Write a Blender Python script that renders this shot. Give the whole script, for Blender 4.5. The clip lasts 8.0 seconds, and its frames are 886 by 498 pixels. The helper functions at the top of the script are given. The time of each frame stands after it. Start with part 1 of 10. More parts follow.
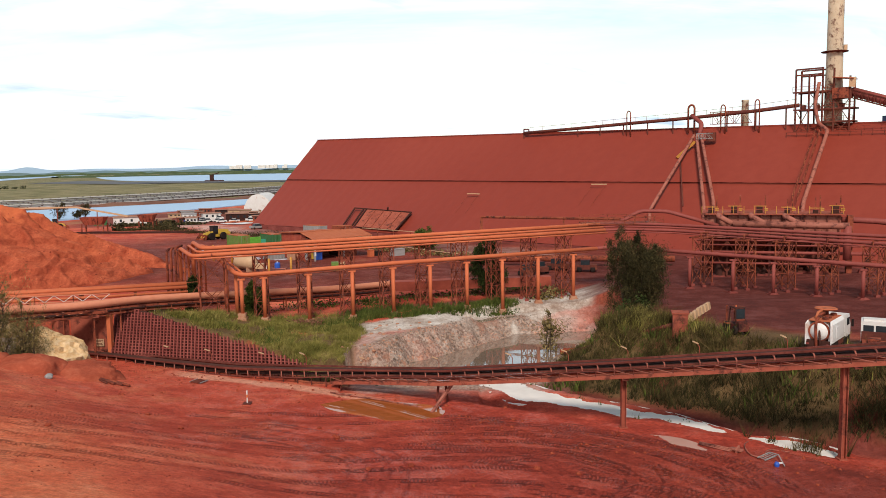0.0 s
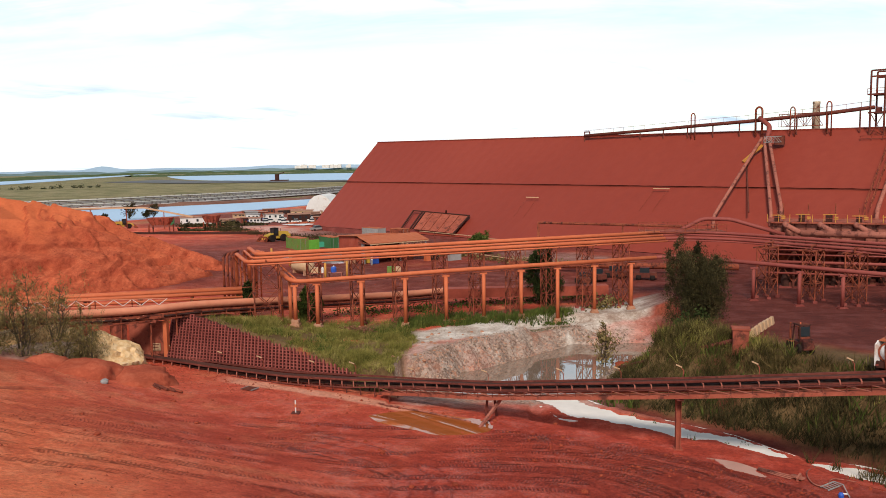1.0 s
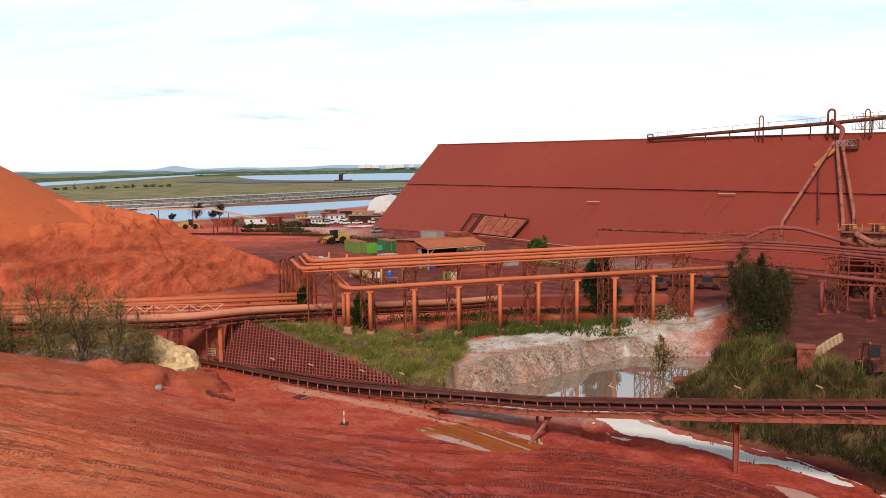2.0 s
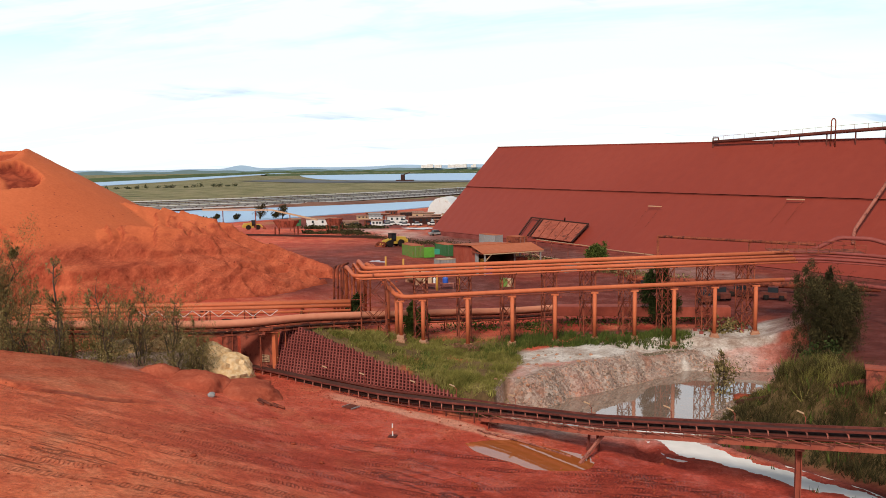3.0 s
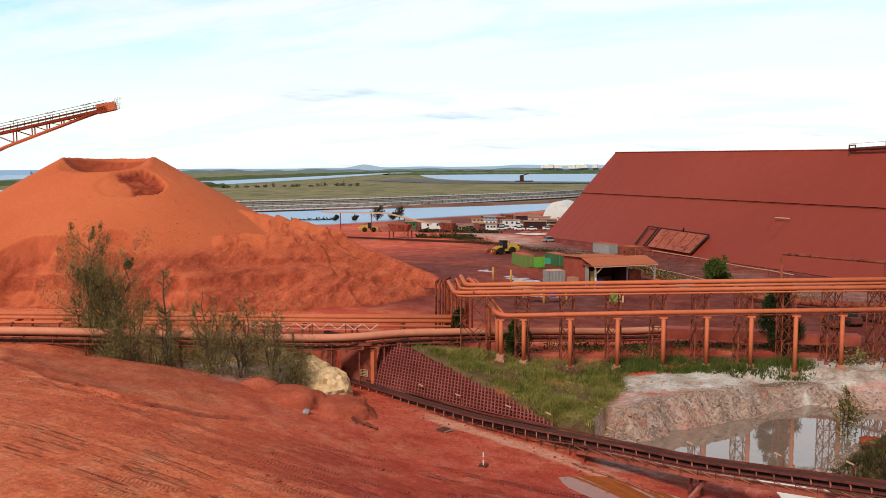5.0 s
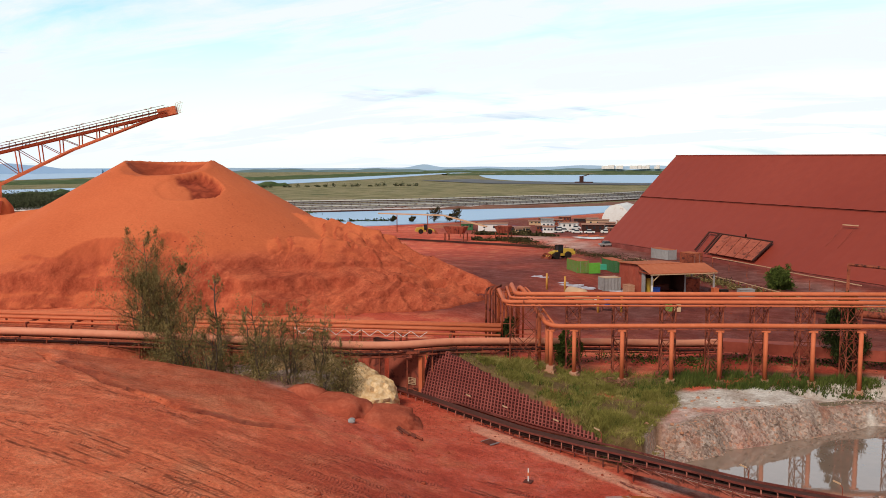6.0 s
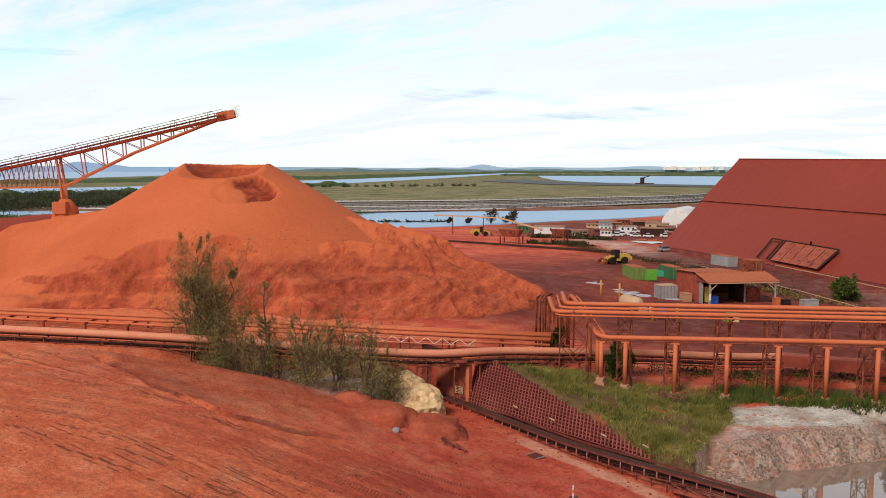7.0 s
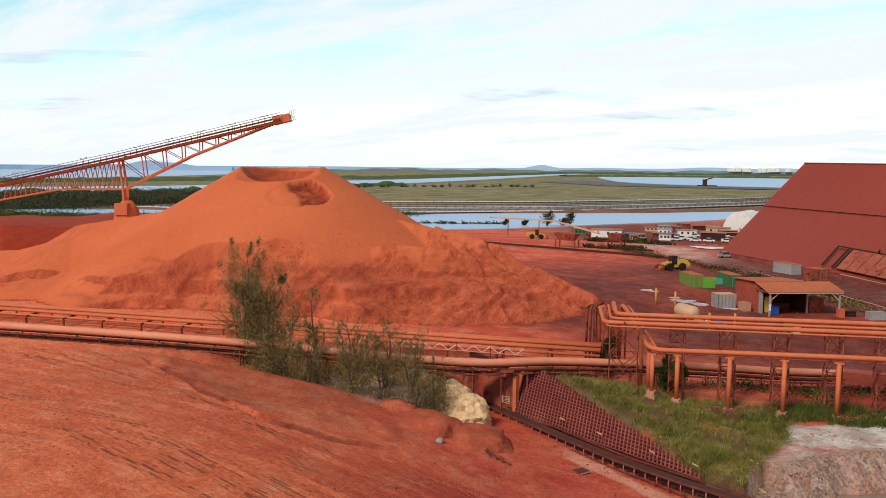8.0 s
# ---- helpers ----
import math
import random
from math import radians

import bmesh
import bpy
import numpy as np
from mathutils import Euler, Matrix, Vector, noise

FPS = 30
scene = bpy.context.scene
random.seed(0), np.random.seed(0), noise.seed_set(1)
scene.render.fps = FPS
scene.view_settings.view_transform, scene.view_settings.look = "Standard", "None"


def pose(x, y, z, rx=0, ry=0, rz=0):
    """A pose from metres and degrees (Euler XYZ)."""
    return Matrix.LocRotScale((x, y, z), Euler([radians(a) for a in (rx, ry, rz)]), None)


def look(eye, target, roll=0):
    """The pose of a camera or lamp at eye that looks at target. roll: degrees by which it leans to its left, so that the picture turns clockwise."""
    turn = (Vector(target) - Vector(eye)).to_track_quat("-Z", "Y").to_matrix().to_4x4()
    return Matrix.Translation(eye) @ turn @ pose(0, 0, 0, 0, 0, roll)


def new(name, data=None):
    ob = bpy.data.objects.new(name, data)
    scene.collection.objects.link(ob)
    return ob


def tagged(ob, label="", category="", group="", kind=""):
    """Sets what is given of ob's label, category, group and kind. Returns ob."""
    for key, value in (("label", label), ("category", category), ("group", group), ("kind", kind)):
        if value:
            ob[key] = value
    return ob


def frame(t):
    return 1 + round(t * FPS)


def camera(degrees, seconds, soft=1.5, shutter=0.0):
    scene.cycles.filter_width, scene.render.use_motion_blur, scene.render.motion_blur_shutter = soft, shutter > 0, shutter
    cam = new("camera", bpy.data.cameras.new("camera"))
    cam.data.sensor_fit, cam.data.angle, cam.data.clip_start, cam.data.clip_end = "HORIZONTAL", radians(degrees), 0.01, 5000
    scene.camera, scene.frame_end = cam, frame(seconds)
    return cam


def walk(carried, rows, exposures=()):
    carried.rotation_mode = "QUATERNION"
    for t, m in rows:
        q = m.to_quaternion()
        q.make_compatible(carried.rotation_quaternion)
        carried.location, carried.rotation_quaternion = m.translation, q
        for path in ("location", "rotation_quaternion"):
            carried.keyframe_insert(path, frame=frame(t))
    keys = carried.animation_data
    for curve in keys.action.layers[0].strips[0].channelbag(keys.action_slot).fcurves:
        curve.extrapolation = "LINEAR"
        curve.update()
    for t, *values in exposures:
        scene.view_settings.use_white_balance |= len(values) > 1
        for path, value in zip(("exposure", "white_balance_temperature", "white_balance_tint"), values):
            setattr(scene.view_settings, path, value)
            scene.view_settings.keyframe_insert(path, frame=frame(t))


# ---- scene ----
cam = camera(57.0, 8.0, soft=0.8)
PATH = [
    (0.0, (-0.000, -0.000, 18.000), (-0.000, 9.945, 16.955), -1.03),
    (0.5, (0.502, 0.647, 18.429), (0.124, 10.585, 17.389), -0.99),
    (1.0, (0.990, 1.292, 18.857), (0.235, 11.209, 17.821), -0.94),
    (1.5, (1.458, 1.933, 19.286), (0.325, 11.815, 18.255), -0.90),
    (3.0, (2.568, 3.854, 20.653), (0.318, 13.544, 19.634), -0.74),
    (3.5, (2.887, 4.534, 21.112), (0.284, 14.136, 20.097), -0.67),
    (4.0, (3.202, 5.220, 21.563), (0.251, 14.720, 20.549), -0.59),
    (4.5, (3.512, 5.904, 22.004), (0.217, 15.292, 20.992), -0.50),
    (6.0, (4.335, 7.865, 23.265), (0.046, 16.842, 22.258), -0.14),
    (6.5, (4.586, 8.497, 23.664), (-0.021, 17.315, 22.657), 0.00),
    (7.0, (4.830, 9.121, 24.061), (-0.088, 17.769, 23.053), 0.14),
    (7.5, (5.071, 9.737, 24.454), (-0.151, 18.205, 23.445), 0.29),
    (8.0, (5.309, 10.346, 24.845), (-0.210, 18.624, 23.834), 0.43),
]
walk(cam, [(t, look(eye, target, roll)) for t, eye, target, roll in PATH], exposures=[(0.0, 0.10), (3.0, 0.05), (4.5, 0.0), (6.0, -0.04), (8.0, -0.06)])

# ---- world, sun, exposure ----
SUN_AZ, SUN_EL = 184.0, 44.0      # compass of the sun seen from the place (0 = +y, 90 = +x), height
world = bpy.data.worlds.new("sky")
scene.world = world
world.use_nodes = True
wn, wl = world.node_tree.nodes, world.node_tree.links
wn.clear()
w_out = wn.new("ShaderNodeOutputWorld")
w_bg = wn.new("ShaderNodeBackground")
w_sky = wn.new("ShaderNodeTexSky")
w_sky.sky_type = 'NISHITA'
w_sky.sun_disc = False
w_sky.sun_elevation = radians(SUN_EL)
w_sky.sun_rotation = radians(SUN_AZ)
w_sky.air_density, w_sky.dust_density, w_sky.ozone_density = 1.0, 0.4, 1.2
w_tc = wn.new("ShaderNodeTexCoord")
w_sep = wn.new("ShaderNodeSeparateXYZ")
wl.new(w_tc.outputs["Generated"], w_sep.inputs[0])
# cloud sheet: direction divided by its height gives a flat layer overhead
w_add = wn.new("ShaderNodeMath"); w_add.operation = 'ADD'; w_add.inputs[1].default_value = 0.16
w_abs = wn.new("ShaderNodeMath"); w_abs.operation = 'ABSOLUTE'
wl.new(w_sep.outputs["Z"], w_abs.inputs[0]); wl.new(w_abs.outputs[0], w_add.inputs[0])
w_dx = wn.new("ShaderNodeMath"); w_dx.operation = 'DIVIDE'
w_dy = wn.new("ShaderNodeMath"); w_dy.operation = 'DIVIDE'
wl.new(w_sep.outputs["X"], w_dx.inputs[0]); wl.new(w_add.outputs[0], w_dx.inputs[1])
wl.new(w_sep.outputs["Y"], w_dy.inputs[0]); wl.new(w_add.outputs[0], w_dy.inputs[1])
w_com = wn.new("ShaderNodeCombineXYZ")
wl.new(w_dx.outputs[0], w_com.inputs[0]); wl.new(w_dy.outputs[0], w_com.inputs[1])
w_map = wn.new("ShaderNodeMapping")
w_map.inputs["Scale"].default_value = (0.55, 1.5, 1.0)
w_map.inputs["Rotation"].default_value = (0, 0, radians(-12))
w_map.inputs["Location"].default_value = (1.7, 0.4, 0.0)
wl.new(w_com.outputs[0], w_map.inputs[0])
w_noise = wn.new("ShaderNodeTexNoise")
w_noise.inputs["Scale"].default_value = 1.35
w_noise.inputs["Detail"].default_value = 7.0
w_noise.inputs["Roughness"].default_value = 0.62
w_noise.inputs["Distortion"].default_value = 0.35
wl.new(w_map.outputs[0], w_noise.inputs["Vector"])
w_ramp = wn.new("ShaderNodeValToRGB")
w_ramp.color_ramp.elements[0].position, w_ramp.color_ramp.elements[0].color = 0.37, (0, 0, 0, 1)
w_ramp.color_ramp.elements[1].position, w_ramp.color_ramp.elements[1].color = 0.55, (1, 1, 1, 1)
wl.new(w_noise.outputs["Fac"], w_ramp.inputs[0])
# haze closes the sheet towards the horizon
w_haze = wn.new("ShaderNodeMapRange")
w_haze.inputs[1].default_value, w_haze.inputs[2].default_value = 0.16, 0.02
w_haze.inputs[3].default_value, w_haze.inputs[4].default_value = 0.0, 0.85
wl.new(w_abs.outputs[0], w_haze.inputs[0])
w_max = wn.new("ShaderNodeMath"); w_max.operation = 'MAXIMUM'
wl.new(w_ramp.outputs[0], w_max.inputs[0]); wl.new(w_haze.outputs[0], w_max.inputs[1])
w_mix = wn.new("ShaderNodeMix"); w_mix.data_type = 'RGBA'
wl.new(w_max.outputs[0], w_mix.inputs[0])
w_tint = wn.new("ShaderNodeMix"); w_tint.data_type = 'RGBA'; w_tint.blend_type = 'MULTIPLY'
w_tint.inputs[0].default_value = 1.0
wl.new(w_sky.outputs[0], w_tint.inputs[6]); w_tint.inputs[7].default_value = (2.1, 2.25, 1.85, 1)
wl.new(w_tint.outputs[2], w_mix.inputs[6])
# the cloud sheet is bright low down and thins to a duller grey overhead
w_top = wn.new("ShaderNodeMapRange")
w_top.inputs[1].default_value, w_top.inputs[2].default_value = 0.26, 0.65
w_top.inputs[3].default_value, w_top.inputs[4].default_value = 1.0, 0.15
wl.new(w_sep.outputs["Z"], w_top.inputs[0])
w_cl = wn.new("ShaderNodeMix"); w_cl.data_type = 'RGBA'; w_cl.blend_type = 'MULTIPLY'
w_cl.inputs[0].default_value = 1.0
w_cl.inputs[6].default_value = (9.9, 10.6, 11.3, 1)
wl.new(w_top.outputs[0], w_cl.inputs[7])
# a few thicker grey streaks in the sheet
w_map2 = wn.new("ShaderNodeMapping")
w_map2.inputs["Scale"].default_value = (0.5, 1.9, 1.0)
w_map2.inputs["Rotation"].default_value = (0, 0, radians(-28))
w_map2.inputs["Location"].default_value = (3.1, 7.7, 0.0)
w_turn = wn.new("ShaderNodeVectorRotate"); w_turn.rotation_type = 'Z_AXIS'
w_turn.inputs["Angle"].default_value = radians(-46)
wl.new(w_com.outputs[0], w_turn.inputs["Vector"]); wl.new(w_turn.outputs[0], w_map2.inputs[0])
w_n2 = wn.new("ShaderNodeTexNoise")
w_n2.inputs["Scale"].default_value, w_n2.inputs["Detail"].default_value, w_n2.inputs["Roughness"].default_value = 0.9, 6.0, 0.6
wl.new(w_map2.outputs[0], w_n2.inputs["Vector"])
w_r2 = wn.new("ShaderNodeValToRGB")
w_r2.color_ramp.elements[0].position, w_r2.color_ramp.elements[0].color = 0.60, (1, 1, 1, 1)
w_r2.color_ramp.elements[1].position, w_r2.color_ramp.elements[1].color = 0.70, (0.64, 0.76, 0.86, 1)
wl.new(w_n2.outputs["Fac"], w_r2.inputs[0])
w_grey = wn.new("ShaderNodeMix"); w_grey.data_type = 'RGBA'; w_grey.blend_type = 'MULTIPLY'
w_grey.inputs[0].default_value = 1.0
wl.new(w_cl.outputs[2], w_grey.inputs[6]); wl.new(w_r2.outputs[0], w_grey.inputs[7])
wl.new(w_grey.outputs[2], w_mix.inputs[7])
wl.new(w_mix.outputs[2], w_bg.inputs[0])
w_bg.inputs[1].default_value = 0.095
wl.new(w_bg.outputs[0], w_out.inputs[0])

sun = new("sun", bpy.data.lights.new("sun", 'SUN'))
sun.data.energy, sun.data.angle, sun.data.color = 3.2, radians(12), (1.0, 0.93, 0.82)
az, el = radians(SUN_AZ), radians(SUN_EL)
sun.matrix_world = look((math.sin(az) * math.cos(el) * 300, math.cos(az) * math.cos(el) * 300, math.sin(el) * 300), (0, 0, 0))
scene.view_settings.exposure = 0.0


# ---- materials ----
def material(name, colours, rough=0.85, metal=0.0, coarse=0.08, fine=1.5, bump=0.3, bump_scale=3.0, spread=0.5, rust=None, rust_amount=0.5, island=0.0):
    """Node material: colours (2 or 3, linear) blended by coarse and fine noise, with relief; rust: a stain colour in patches."""
    m = bpy.data.materials.new(name)
    m.use_nodes = True
    n, l = m.node_tree.nodes, m.node_tree.links
    b = n["Principled BSDF"]
    geo = n.new("ShaderNodeNewGeometry")
    n1 = n.new("ShaderNodeTexNoise"); n1.inputs["Scale"].default_value = coarse; n1.inputs["Detail"].default_value = 5
    n2 = n.new("ShaderNodeTexNoise"); n2.inputs["Scale"].default_value = fine; n2.inputs["Detail"].default_value = 6; n2.inputs["Roughness"].default_value = 0.65
    for q in (n1, n2):
        l.new(geo.outputs["Position"], q.inputs["Vector"])
    add = n.new("ShaderNodeMath"); add.operation = 'MULTIPLY_ADD'; add.inputs[1].default_value = 0.5
    l.new(n2.outputs["Fac"], add.inputs[0])
    half = n.new("ShaderNodeMath"); half.operation = 'MULTIPLY'; half.inputs[1].default_value = 0.5
    l.new(n1.outputs["Fac"], half.inputs[0]); l.new(half.outputs[0], add.inputs[2])
    r = n.new("ShaderNodeValToRGB"); e = r.color_ramp.elements
    e[0].position, e[1].position = 0.5 - spread * 0.35, 0.5 + spread * 0.35
    e[0].color, e[1].color = (*colours[0], 1), (*colours[-1], 1)
    if len(colours) == 3:
        q = e.new(0.5); q.color = (*colours[1], 1)
    l.new(add.outputs[0], r.inputs[0])
    col = r.outputs[0]
    if island:
        hs = n.new("ShaderNodeHueSaturation")
        mr = n.new("ShaderNodeMapRange"); mr.inputs[3].default_value = 1 - island; mr.inputs[4].default_value = 1 + island
        l.new(geo.outputs["Random Per Island"], mr.inputs[0]); l.new(mr.outputs[0], hs.inputs["Value"])
        l.new(col, hs.inputs["Color"]); col = hs.outputs[0]
    if rust:
        n3 = n.new("ShaderNodeTexNoise"); n3.inputs["Scale"].default_value = fine * 0.45; n3.inputs["Detail"].default_value = 8; n3.inputs["Roughness"].default_value = 0.7
        l.new(geo.outputs["Position"], n3.inputs["Vector"])
        r3 = n.new("ShaderNodeValToRGB")
        r3.color_ramp.elements[0].position, r3.color_ramp.elements[1].position = 0.62 - 0.3 * rust_amount, 0.72 - 0.3 * rust_amount
        l.new(n3.outputs["Fac"], r3.inputs[0])
        mx = n.new("ShaderNodeMix"); mx.data_type = 'RGBA'
        l.new(r3.outputs[0], mx.inputs[0]); l.new(col, mx.inputs[6]); mx.inputs[7].default_value = (*rust, 1)
        col = mx.outputs[2]
    l.new(col, b.inputs["Base Color"])
    b.inputs["Roughness"].default_value, b.inputs["Metallic"].default_value = rough, metal
    b.inputs["Specular IOR Level"].default_value = 0.12 if rough >= 0.8 else 0.35
    if bump:
        n4 = n.new("ShaderNodeTexNoise"); n4.inputs["Scale"].default_value = bump_scale; n4.inputs["Detail"].default_value = 8; n4.inputs["Roughness"].default_value = 0.7
        l.new(geo.outputs["Position"], n4.inputs["Vector"])
        bp = n.new("ShaderNodeBump"); bp.inputs["Strength"].default_value = bump; bp.inputs["Distance"].default_value = 0.35 / bump_scale
        l.new(n4.outputs["Fac"], bp.inputs["Height"]); l.new(bp.outputs[0], b.inputs["Normal"])
    return m


PIPE = material("dusty_red_painted_pipe", [(0.42, 0.086, 0.031), (0.53, 0.122, 0.046), (0.62, 0.172, 0.074)], 0.7, coarse=0.25, fine=1.6, bump=0.1, spread=0.9)
REDPIPE = material("dark_red_oxide_pipe", [(0.17, 0.031, 0.025), (0.25, 0.050, 0.038), (0.34, 0.080, 0.060)], 0.7, coarse=0.25, fine=1.6, bump=0.1, spread=0.9)
LOADERYELLOW = material("worn_loader_yellow", [(0.50, 0.29, 0.04), (0.66, 0.42, 0.06)], 0.5, fine=1.5, spread=0.8)
STEEL = material("rusty_red_steelwork", [(0.17, 0.038, 0.022), (0.26, 0.060, 0.032), (0.36, 0.10, 0.052)], 0.8, coarse=0.4, fine=3, bump=0.2, rust=(0.075, 0.022, 0.017), rust_amount=0.4)
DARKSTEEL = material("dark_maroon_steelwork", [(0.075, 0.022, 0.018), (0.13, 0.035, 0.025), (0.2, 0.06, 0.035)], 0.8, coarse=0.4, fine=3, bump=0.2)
ROOF = material("red_dusted_metal_roof", [(0.205, 0.027, 0.0145), (0.245, 0.034, 0.018), (0.285, 0.046, 0.025)], 0.56, coarse=0.02, fine=0.5, bump=0.04, spread=0.8)
SEAM = material("dark_seam_strip", [(0.09, 0.02, 0.015), (0.14, 0.03, 0.02)], 0.8, bump=0.0)
ORE = material("loose_orange_ore", [(0.46, 0.098, 0.036), (0.54, 0.122, 0.047), (0.60, 0.15, 0.06)], 0.95, coarse=0.06, fine=2.5, bump=0.5, bump_scale=3)
OREDARK = material("damp_dug_red_ore", [(0.20, 0.033, 0.018), (0.29, 0.052, 0.026), (0.38, 0.08, 0.04)], 0.95, coarse=0.1, fine=1.2, bump=0.9, bump_scale=1.2)
CONCRETE = material("red_stained_concrete", [(0.32, 0.13, 0.075), (0.42, 0.2, 0.12), (0.52, 0.28, 0.19)], 0.9, coarse=0.3, fine=3, bump=0.3)
CRIB = material("maroon_concrete_crib", [(0.16, 0.036, 0.030), (0.22, 0.052, 0.042), (0.29, 0.080, 0.064)], 0.9, coarse=0.3, fine=3, bump=0.3)
CONVSTEEL = material("grimy_maroon_steel", [(0.065, 0.018, 0.015), (0.115, 0.030, 0.022), (0.19, 0.054, 0.036)], 0.85, coarse=0.5, fine=3, bump=0.2, rust=(0.035, 0.013, 0.011), rust_amount=0.4)
GIRDER = material("dusty_maroon_girder", [(0.24, 0.056, 0.036), (0.32, 0.078, 0.048), (0.40, 0.11, 0.068)], 0.85, coarse=0.3, fine=2, bump=0.15, rust=(0.12, 0.035, 0.025), rust_amount=0.3)
CONVRED = material("worn_maroon_belt_frame", [(0.095, 0.022, 0.016), (0.145, 0.035, 0.026), (0.21, 0.060, 0.044)], 0.85, coarse=0.4, fine=2.5, bump=0.15, rust=(0.08, 0.024, 0.018), rust_amount=0.3)
BELT = material("black_rubber_belt", [(0.055, 0.022, 0.017), (0.105, 0.040, 0.030)], 0.9, bump=0.1)
YELLOW = material("dusty_yellow_paint", [(0.42, 0.17, 0.03), (0.56, 0.26, 0.045)], 0.55, fine=1.5, spread=0.8)
WHITEPAINT = material("dusty_white_paint", [(0.58, 0.50, 0.46), (0.78, 0.75, 0.73)], 0.5, fine=0.8, spread=0.9, rust=(0.5, 0.26, 0.17), rust_amount=0.12)
GREENPAINT = material("bright_green_container_paint", [(0.10, 0.30, 0.03), (0.16, 0.42, 0.05)], 0.6, rust=(0.25, 0.1, 0.05), rust_amount=0.25)
OLIVEPAINT = material("dusty_olive_green_paint", [(0.10, 0.16, 0.03), (0.16, 0.25, 0.045)], 0.6, rust=(0.25, 0.1, 0.05), rust_amount=0.3)
DARKGREEN = material("dark_green_container_paint", [(0.03, 0.10, 0.03), (0.05, 0.15, 0.05)], 0.6)
GREY = material("weathered_grey_sheet", [(0.22, 0.19, 0.18), (0.35, 0.32, 0.31)], 0.65)
TYRE = material("black_tyre_rubber", [(0.015, 0.012, 0.011), (0.035, 0.02, 0.016)], 0.9, bump=0.1)
GLASS = material("dark_cab_glass", [(0.02, 0.025, 0.03), (0.03, 0.035, 0.04)], 0.12, bump=0.0)
TAN = material("tan_painted_tank", [(0.44, 0.24, 0.13), (0.58, 0.37, 0.22)], 0.6, fine=1.2, spread=0.9)
BLUE = material("blue_plastic", [(0.02, 0.07, 0.35), (0.03, 0.1, 0.45)], 0.5)
PALESHEET = material("crumpled_pale_lilac_sheet", [(0.34, 0.29, 0.32), (0.52, 0.48, 0.53)], 0.45, fine=1.2, bump=0.5, bump_scale=2.0, spread=0.9)
REDSHEET = material("rust_red_wall_sheet", [(0.26, 0.046, 0.026), (0.34, 0.064, 0.036), (0.42, 0.10, 0.058)], 0.75, coarse=0.15, fine=1.2, bump=0.1)
TEAL = material("teal_sheet", [(0.03, 0.25, 0.16), (0.05, 0.32, 0.2)], 0.6)
STACKPAINT = material("peeling_cream_stack_paint", [(0.48, 0.34, 0.22), (0.60, 0.47, 0.34)], 0.75, fine=1.3, rust=(0.13, 0.05, 0.03), rust_amount=0.34)
RUSTROOF = material("orange_rusted_sheet", [(0.36, 0.092, 0.042), (0.46, 0.135, 0.065)], 0.8, fine=1.0, bump=0.1)
VILLROOF = material("dull_dusty_roof_sheet", [(0.20, 0.085, 0.055), (0.32, 0.16, 0.11), (0.42, 0.25, 0.18)], 0.85, coarse=0.1, fine=0.8, bump=0.1, spread=0.9)
# near-black for rusted machinery; also stands in for shade inside openings
SHADOWBOX = material("dark_rust_and_shade", [(0.035, 0.014, 0.012), (0.08, 0.03, 0.022)], 0.9)
BARK = material("grey_brown_bark", [(0.05, 0.034, 0.025), (0.10, 0.068, 0.05)], 0.9, fine=6)
DRYWOOD = material("dry_red_brown_wood", [(0.10, 0.036, 0.022), (0.19, 0.075, 0.045), (0.33, 0.16, 0.10)], 0.9, fine=4, island=0.4)
LEAFA = material("olive_grey_needles", [(0.080, 0.058, 0.020), (0.165, 0.118, 0.042), (0.31, 0.22, 0.10)], 0.85, coarse=0.5, fine=2, bump=0.0, island=0.5)
LEAFC = material("dark_olive_needles", [(0.022, 0.018, 0.007), (0.044, 0.035, 0.013), (0.115, 0.080, 0.034)], 0.85, coarse=0.5, fine=2, bump=0.0, island=0.5)
LEAFB = material("dark_green_leaves", [(0.022, 0.032, 0.008), (0.045, 0.055, 0.015)], 0.85, coarse=0.5, fine=2, bump=0.0, island=0.4)
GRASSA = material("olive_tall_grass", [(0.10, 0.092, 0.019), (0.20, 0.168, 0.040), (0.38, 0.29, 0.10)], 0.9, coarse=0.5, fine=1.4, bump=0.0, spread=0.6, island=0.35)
GRASSD = material("dull_tall_grass", [(0.027, 0.021, 0.007), (0.062, 0.046, 0.015), (0.27, 0.18, 0.07)], 0.9, coarse=0.6, fine=1.6, bump=0.0, spread=0.6, island=0.4)
GRASSB = material("fresh_green_grass", [(0.037, 0.052, 0.010), (0.068, 0.086, 0.017), (0.14, 0.14, 0.034)], 0.9, coarse=0.5, fine=1.4, bump=0.0, spread=0.6, island=0.35)
ROCKPALE = material("pale_yellow_clay_rock", [(0.34, 0.14, 0.06), (0.60, 0.36, 0.17), (0.78, 0.58, 0.37)], 0.9, fine=2.2, bump=0.8, bump_scale=3)
SALMON = material("dusty_salmon_sheet", [(0.54, 0.165, 0.085), (0.63, 0.225, 0.128), (0.70, 0.29, 0.175)], 0.75, coarse=0.2, fine=1.6, bump=0.1, spread=0.9)
DUCT = material("dusty_brown_pink_duct", [(0.23, 0.068, 0.046), (0.34, 0.105, 0.07), (0.44, 0.16, 0.11)], 0.75, coarse=0.3, fine=2.0, bump=0.15, spread=0.9, rust=(0.13, 0.035, 0.025), rust_amount=0.35)
